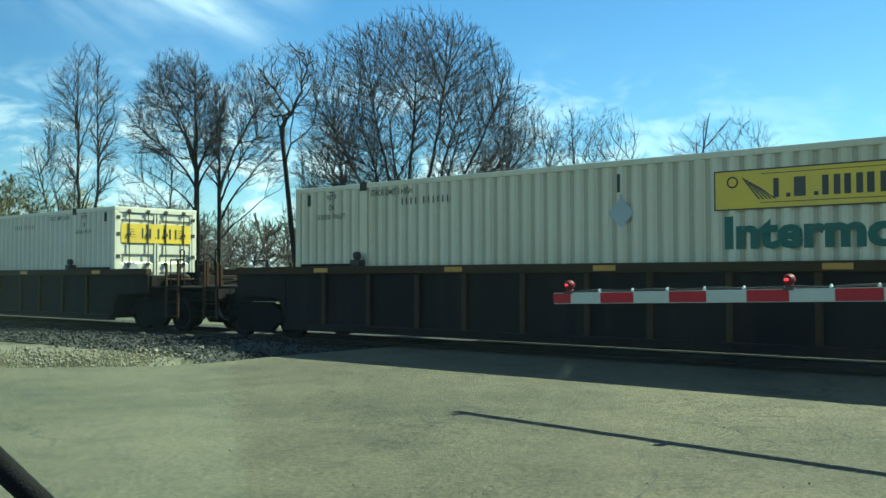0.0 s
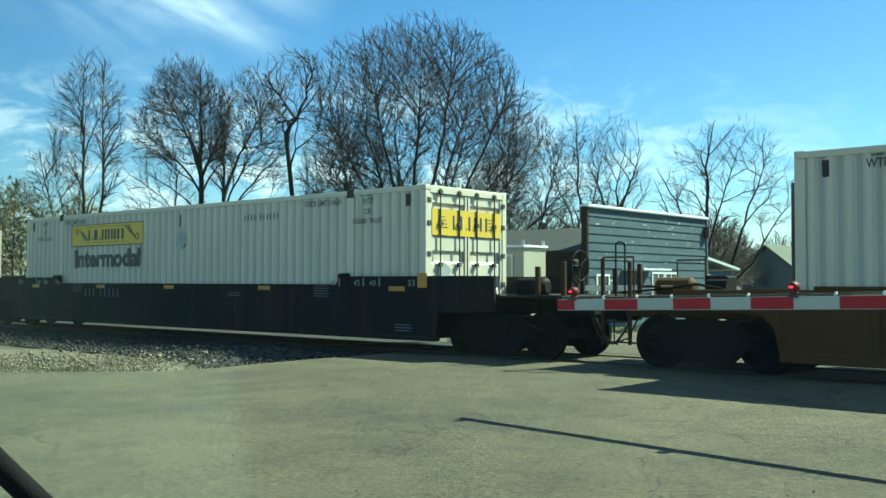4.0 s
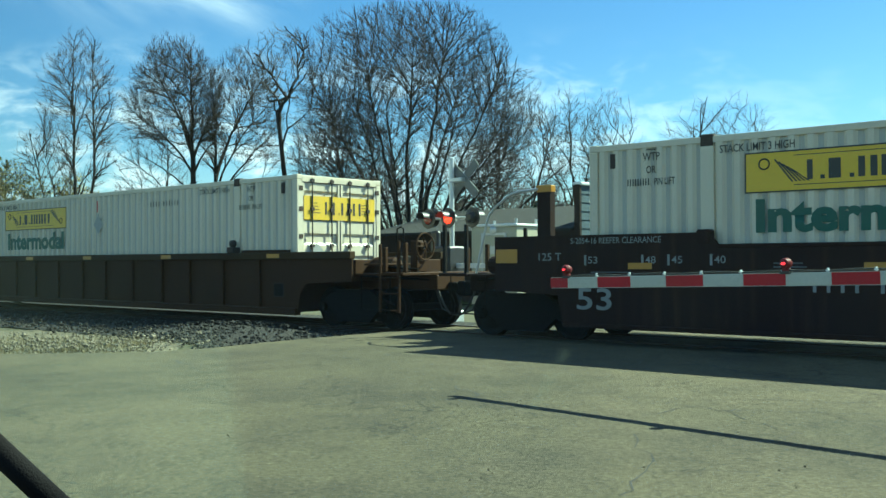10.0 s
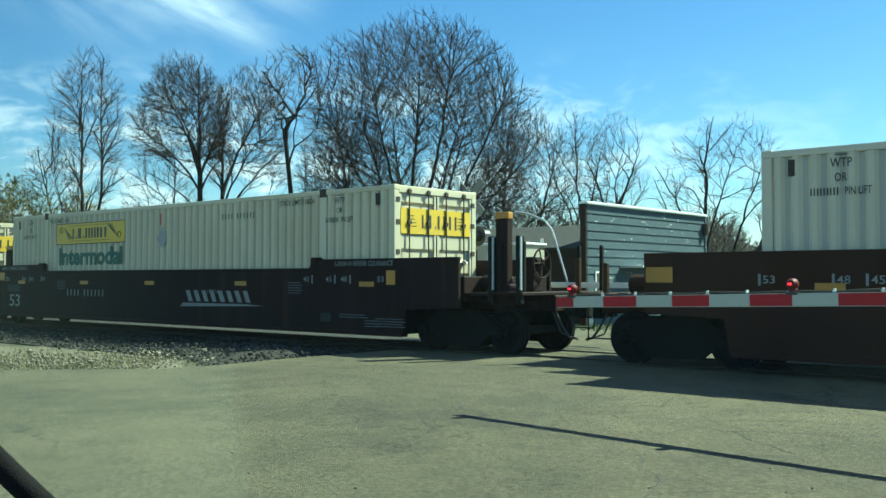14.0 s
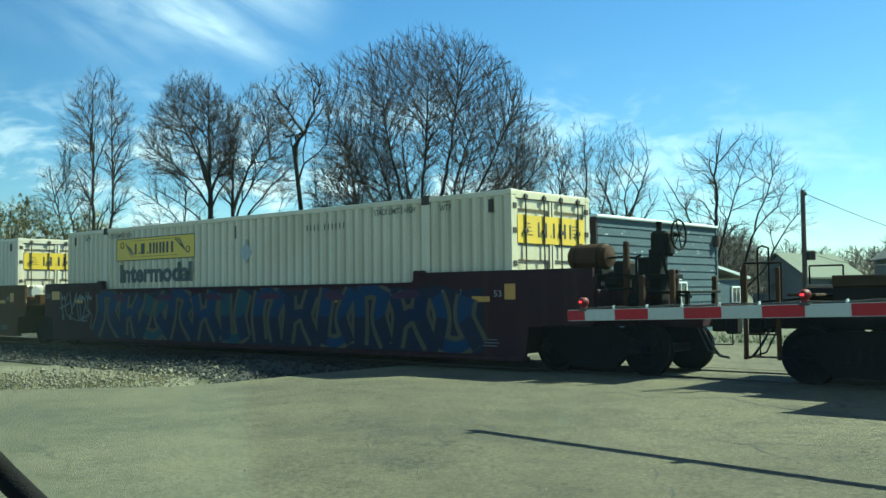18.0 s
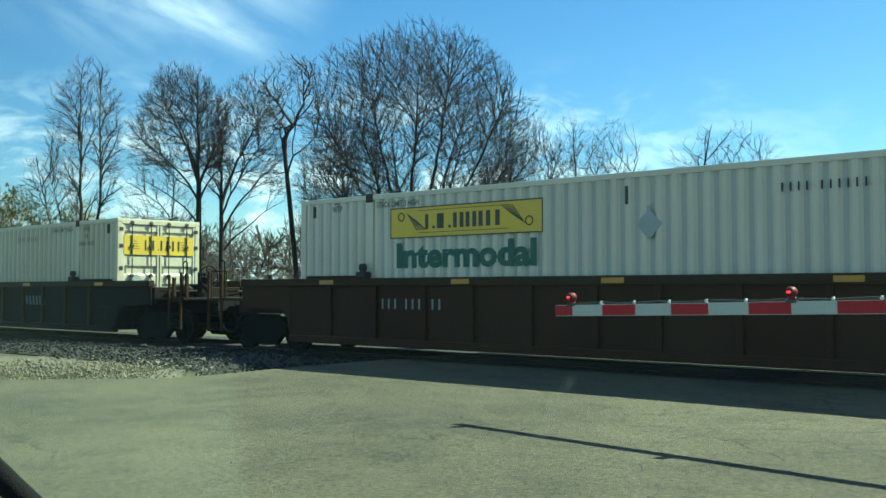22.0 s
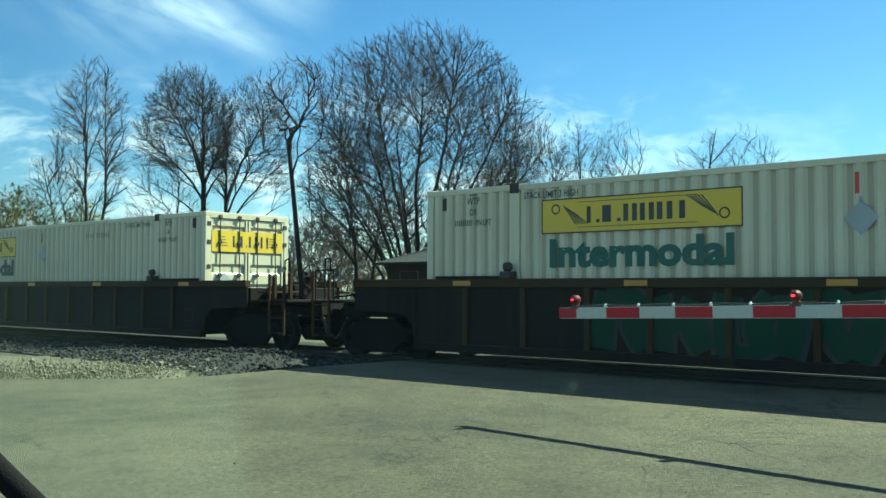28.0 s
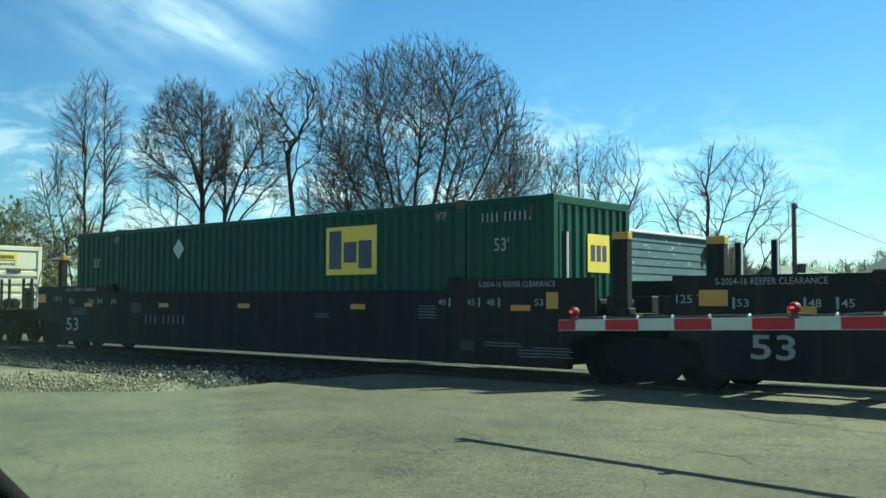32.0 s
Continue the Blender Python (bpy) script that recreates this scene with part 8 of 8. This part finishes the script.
# a wiped smudge, leaning, in the middle of the glass
lean = dn.new("ShaderNodeMath")
lean.operation = "MULTIPLY_ADD"
lean.inputs[1].default_value, lean.inputs[2].default_value = -0.471, -0.1607
dl.new(d_sep.outputs["Z"], lean.inputs[0])
aside, apart = dn.new("ShaderNodeMath"), dn.new("ShaderNodeMath")
dl.new(lean.outputs[0], aside.inputs[0])
dl.new(d_sep.outputs["X"], aside.inputs[1])
apart.operation = "ABSOLUTE"
dl.new(aside.outputs[0], apart.inputs[0])
streak_ = times(times(ramp(apart.outputs[0], 0.0085, 0.002), times(ramp(d_sep.outputs["Z"], -0.160, -0.148), ramp(d_sep.outputs["Z"], -0.078, -0.096))), times(field(dn, dl, 60.0, (1, 1, 1), 3, 0.30, 0.65), 0.055))
d_c = dn.new("ShaderNodeMath")
dl.new(side_haze, d_c.inputs[0])
dl.new(streak_, d_c.inputs[1])
d_a, d_b = dn.new("ShaderNodeMath"), dn.new("ShaderNodeMath")
dl.new(dash_reflection, d_a.inputs[0])
dl.new(wipe, d_a.inputs[1])
dl.new(d_a.outputs[0], d_b.inputs[0])
dl.new(d_c.outputs[0], d_b.inputs[1])
dl.new(d_b.outputs[0], d_mix.inputs[0])
dl.new(d_df.outputs[0], d_mx2.inputs[1])
dl.new(d_tl.outputs[0], d_mx2.inputs[2])
dl.new(d_tr.outputs[0], d_mix.inputs[1])
dl.new(d_mx2.outputs[0], d_mix.inputs[2])
# even bluish haze painted over the whole pane, lifts the darks
d_veil, d_all = dn.new("ShaderNodeBsdfDiffuse"), dn.new("ShaderNodeMixShader")
d_veil.inputs["Color"].default_value = (0.42, 0.60, 0.80, 1)
d_all.inputs[0].default_value = 0.020
# a duller film towards the pillar that mutes contrast
d_dull, d_side = dn.new("ShaderNodeBsdfDiffuse"), dn.new("ShaderNodeMixShader")
d_dull.inputs["Color"].default_value = (0.100, 0.120, 0.085, 1)
dl.new(times(ramp(d_sep.outputs["X"], -0.16, -0.44), 0.155), d_side.inputs[0])
dl.new(d_mix.outputs[0], d_side.inputs[1])
dl.new(d_dull.outputs[0], d_side.inputs[2])
dl.new(d_side.outputs[0], d_all.inputs[1])
dl.new(d_veil.outputs[0], d_all.inputs[2])
dl.new(d_all.outputs[0], d_out.inputs["Surface"])
car_front = thing("waiting_car", "front of the waiting car, dusty and hazed windscreen, black seal", "car", at=Matrix.Translation((0, 0.85, 1.39)))
DARKPAINT = paint("waiting_car_paint", (0.03, 0.03, 0.032), 0.3, 0.2, (0.06, 0.055, 0.05), 0.3, bump=0)
part("hood", Shape().box(-0.50, 1.26, 0.15, 1.35, -0.72, -0.60, 0.05), DARKPAINT, car_front)
part("lower_body", Shape().box(-0.52, 1.28, -3.2, 1.45, -1.16, -0.72, 0.06), DARKPAINT, car_front)
part("cowl", Shape().box(-0.50, 1.26, -0.02, 0.30, -0.60, -0.42, 0.03), RUBBER, car_front)
for x_ in (-0.42, 1.18):
    for y_ in (0.75, -2.2):
        part("wheel", Shape().lathe([(0.2, -0.11), (0.32, -0.11), (0.33, 0.0), (0.32, 0.11), (0.2, 0.11)], (x_, y_, -1.06), (1, 0, 0), 20), RUBBER, car_front)
glass = Shape().add([(-0.9, 0.24, -0.37), (1.3, 0.24, -0.37), (1.3, -0.30, 0.55), (-0.9, -0.30, 0.55)], [(0, 1, 2, 3)])
gl = part("glass", glass, DUST_HAZE, car_front, "thin glass with dust, a dash reflection and haze put into its colour")
gl.visible_shadow = False
seal = Shape()
seal.smooth = True
seal.pipe([(-0.62, 0.05, 0.035), (-0.42, 0.05, -0.166), (-0.36, 0.05, -0.222), (-0.25, 0.05, -0.32)], 0.0120, 14)
part("edge_seal", seal, paint("seal_rubber", (0.007, 0.007, 0.008), 0.9, amt=0.2, grain=400.0, bump=0.2, spec=0.1), car_front, "black ribbed rubber seal")
FRIT, fn, fl, fb = principled("frit_glass")
f_tl, f_mx = fn.new("ShaderNodeBsdfTranslucent"), fn.new("ShaderNodeMixShader")
f_tl.inputs["Color"].default_value = (0.62, 0.66, 0.62, 1)
fb.inputs["Base Color"].default_value = (0.5, 0.53, 0.5, 1)
f_mx.inputs[0].default_value = 0.6
fl.new(fb.outputs[0], f_mx.inputs[1])
fl.new(f_tl.outputs[0], f_mx.inputs[2])
fl.new(f_mx.outputs[0], fn["Material Output"].inputs["Surface"])
frit = Shape().add([(-0.66, 0.06, 0.0), (-0.46, 0.06, -0.2), (-0.30, 0.06, -0.36), (-0.7, 0.06, -0.36)], [(0, 3, 2, 1)])
part("frit_band", frit, FRIT, car_front, "pale band with a grid of dark dots")
dots = []
for i in range(34):
    for j in range(7):
        x_ = -0.60 + i * 0.0085 - j * 0.006
        z_ = -0.02 - (x_ + 0.62) * 0.96 - 0.030 - j * 0.0085
        dots.append((x_, z_))
dd = Shape()
for x_, z_ in dots:
    dd.lathe([(0.0028, 0), (0.0028, 0.0006)], (x_, 0.0585, z_), (0, -1, 0), 6)
tagged(part("frit_dots", dd, RUBBER, car_front), kind="stuff")


# ---- what moves ----
def motions():
    times = [0.0, 8.0, 16.0, 24.0, 32.0]
    for ob, s0, z in TRAIN:
        walk(ob, [(t, track_pose(s0 + travelled(t), 0, z)) for t in times])
    for sg, wheels in AXLES.items():
        rows = []
        for f in range(32 * FPS + 1):
            t = f / FPS
            rows.append((t, pose(sg * 0.89, 0, WHEEL_R) @ Matrix.Rotation((travelled(t) / WHEEL_R) % (2 * math.pi), 4, "Y")))
        walk(wheels[0], rows)
        act = wheels[0].animation_data.action
        for w in wheels[1:]:
            w.rotation_mode = "QUATERNION"
            w.animation_data_create()
            w.animation_data.action = act
            w.animation_data.action_slot = wheels[0].animation_data.action_slot


motions()
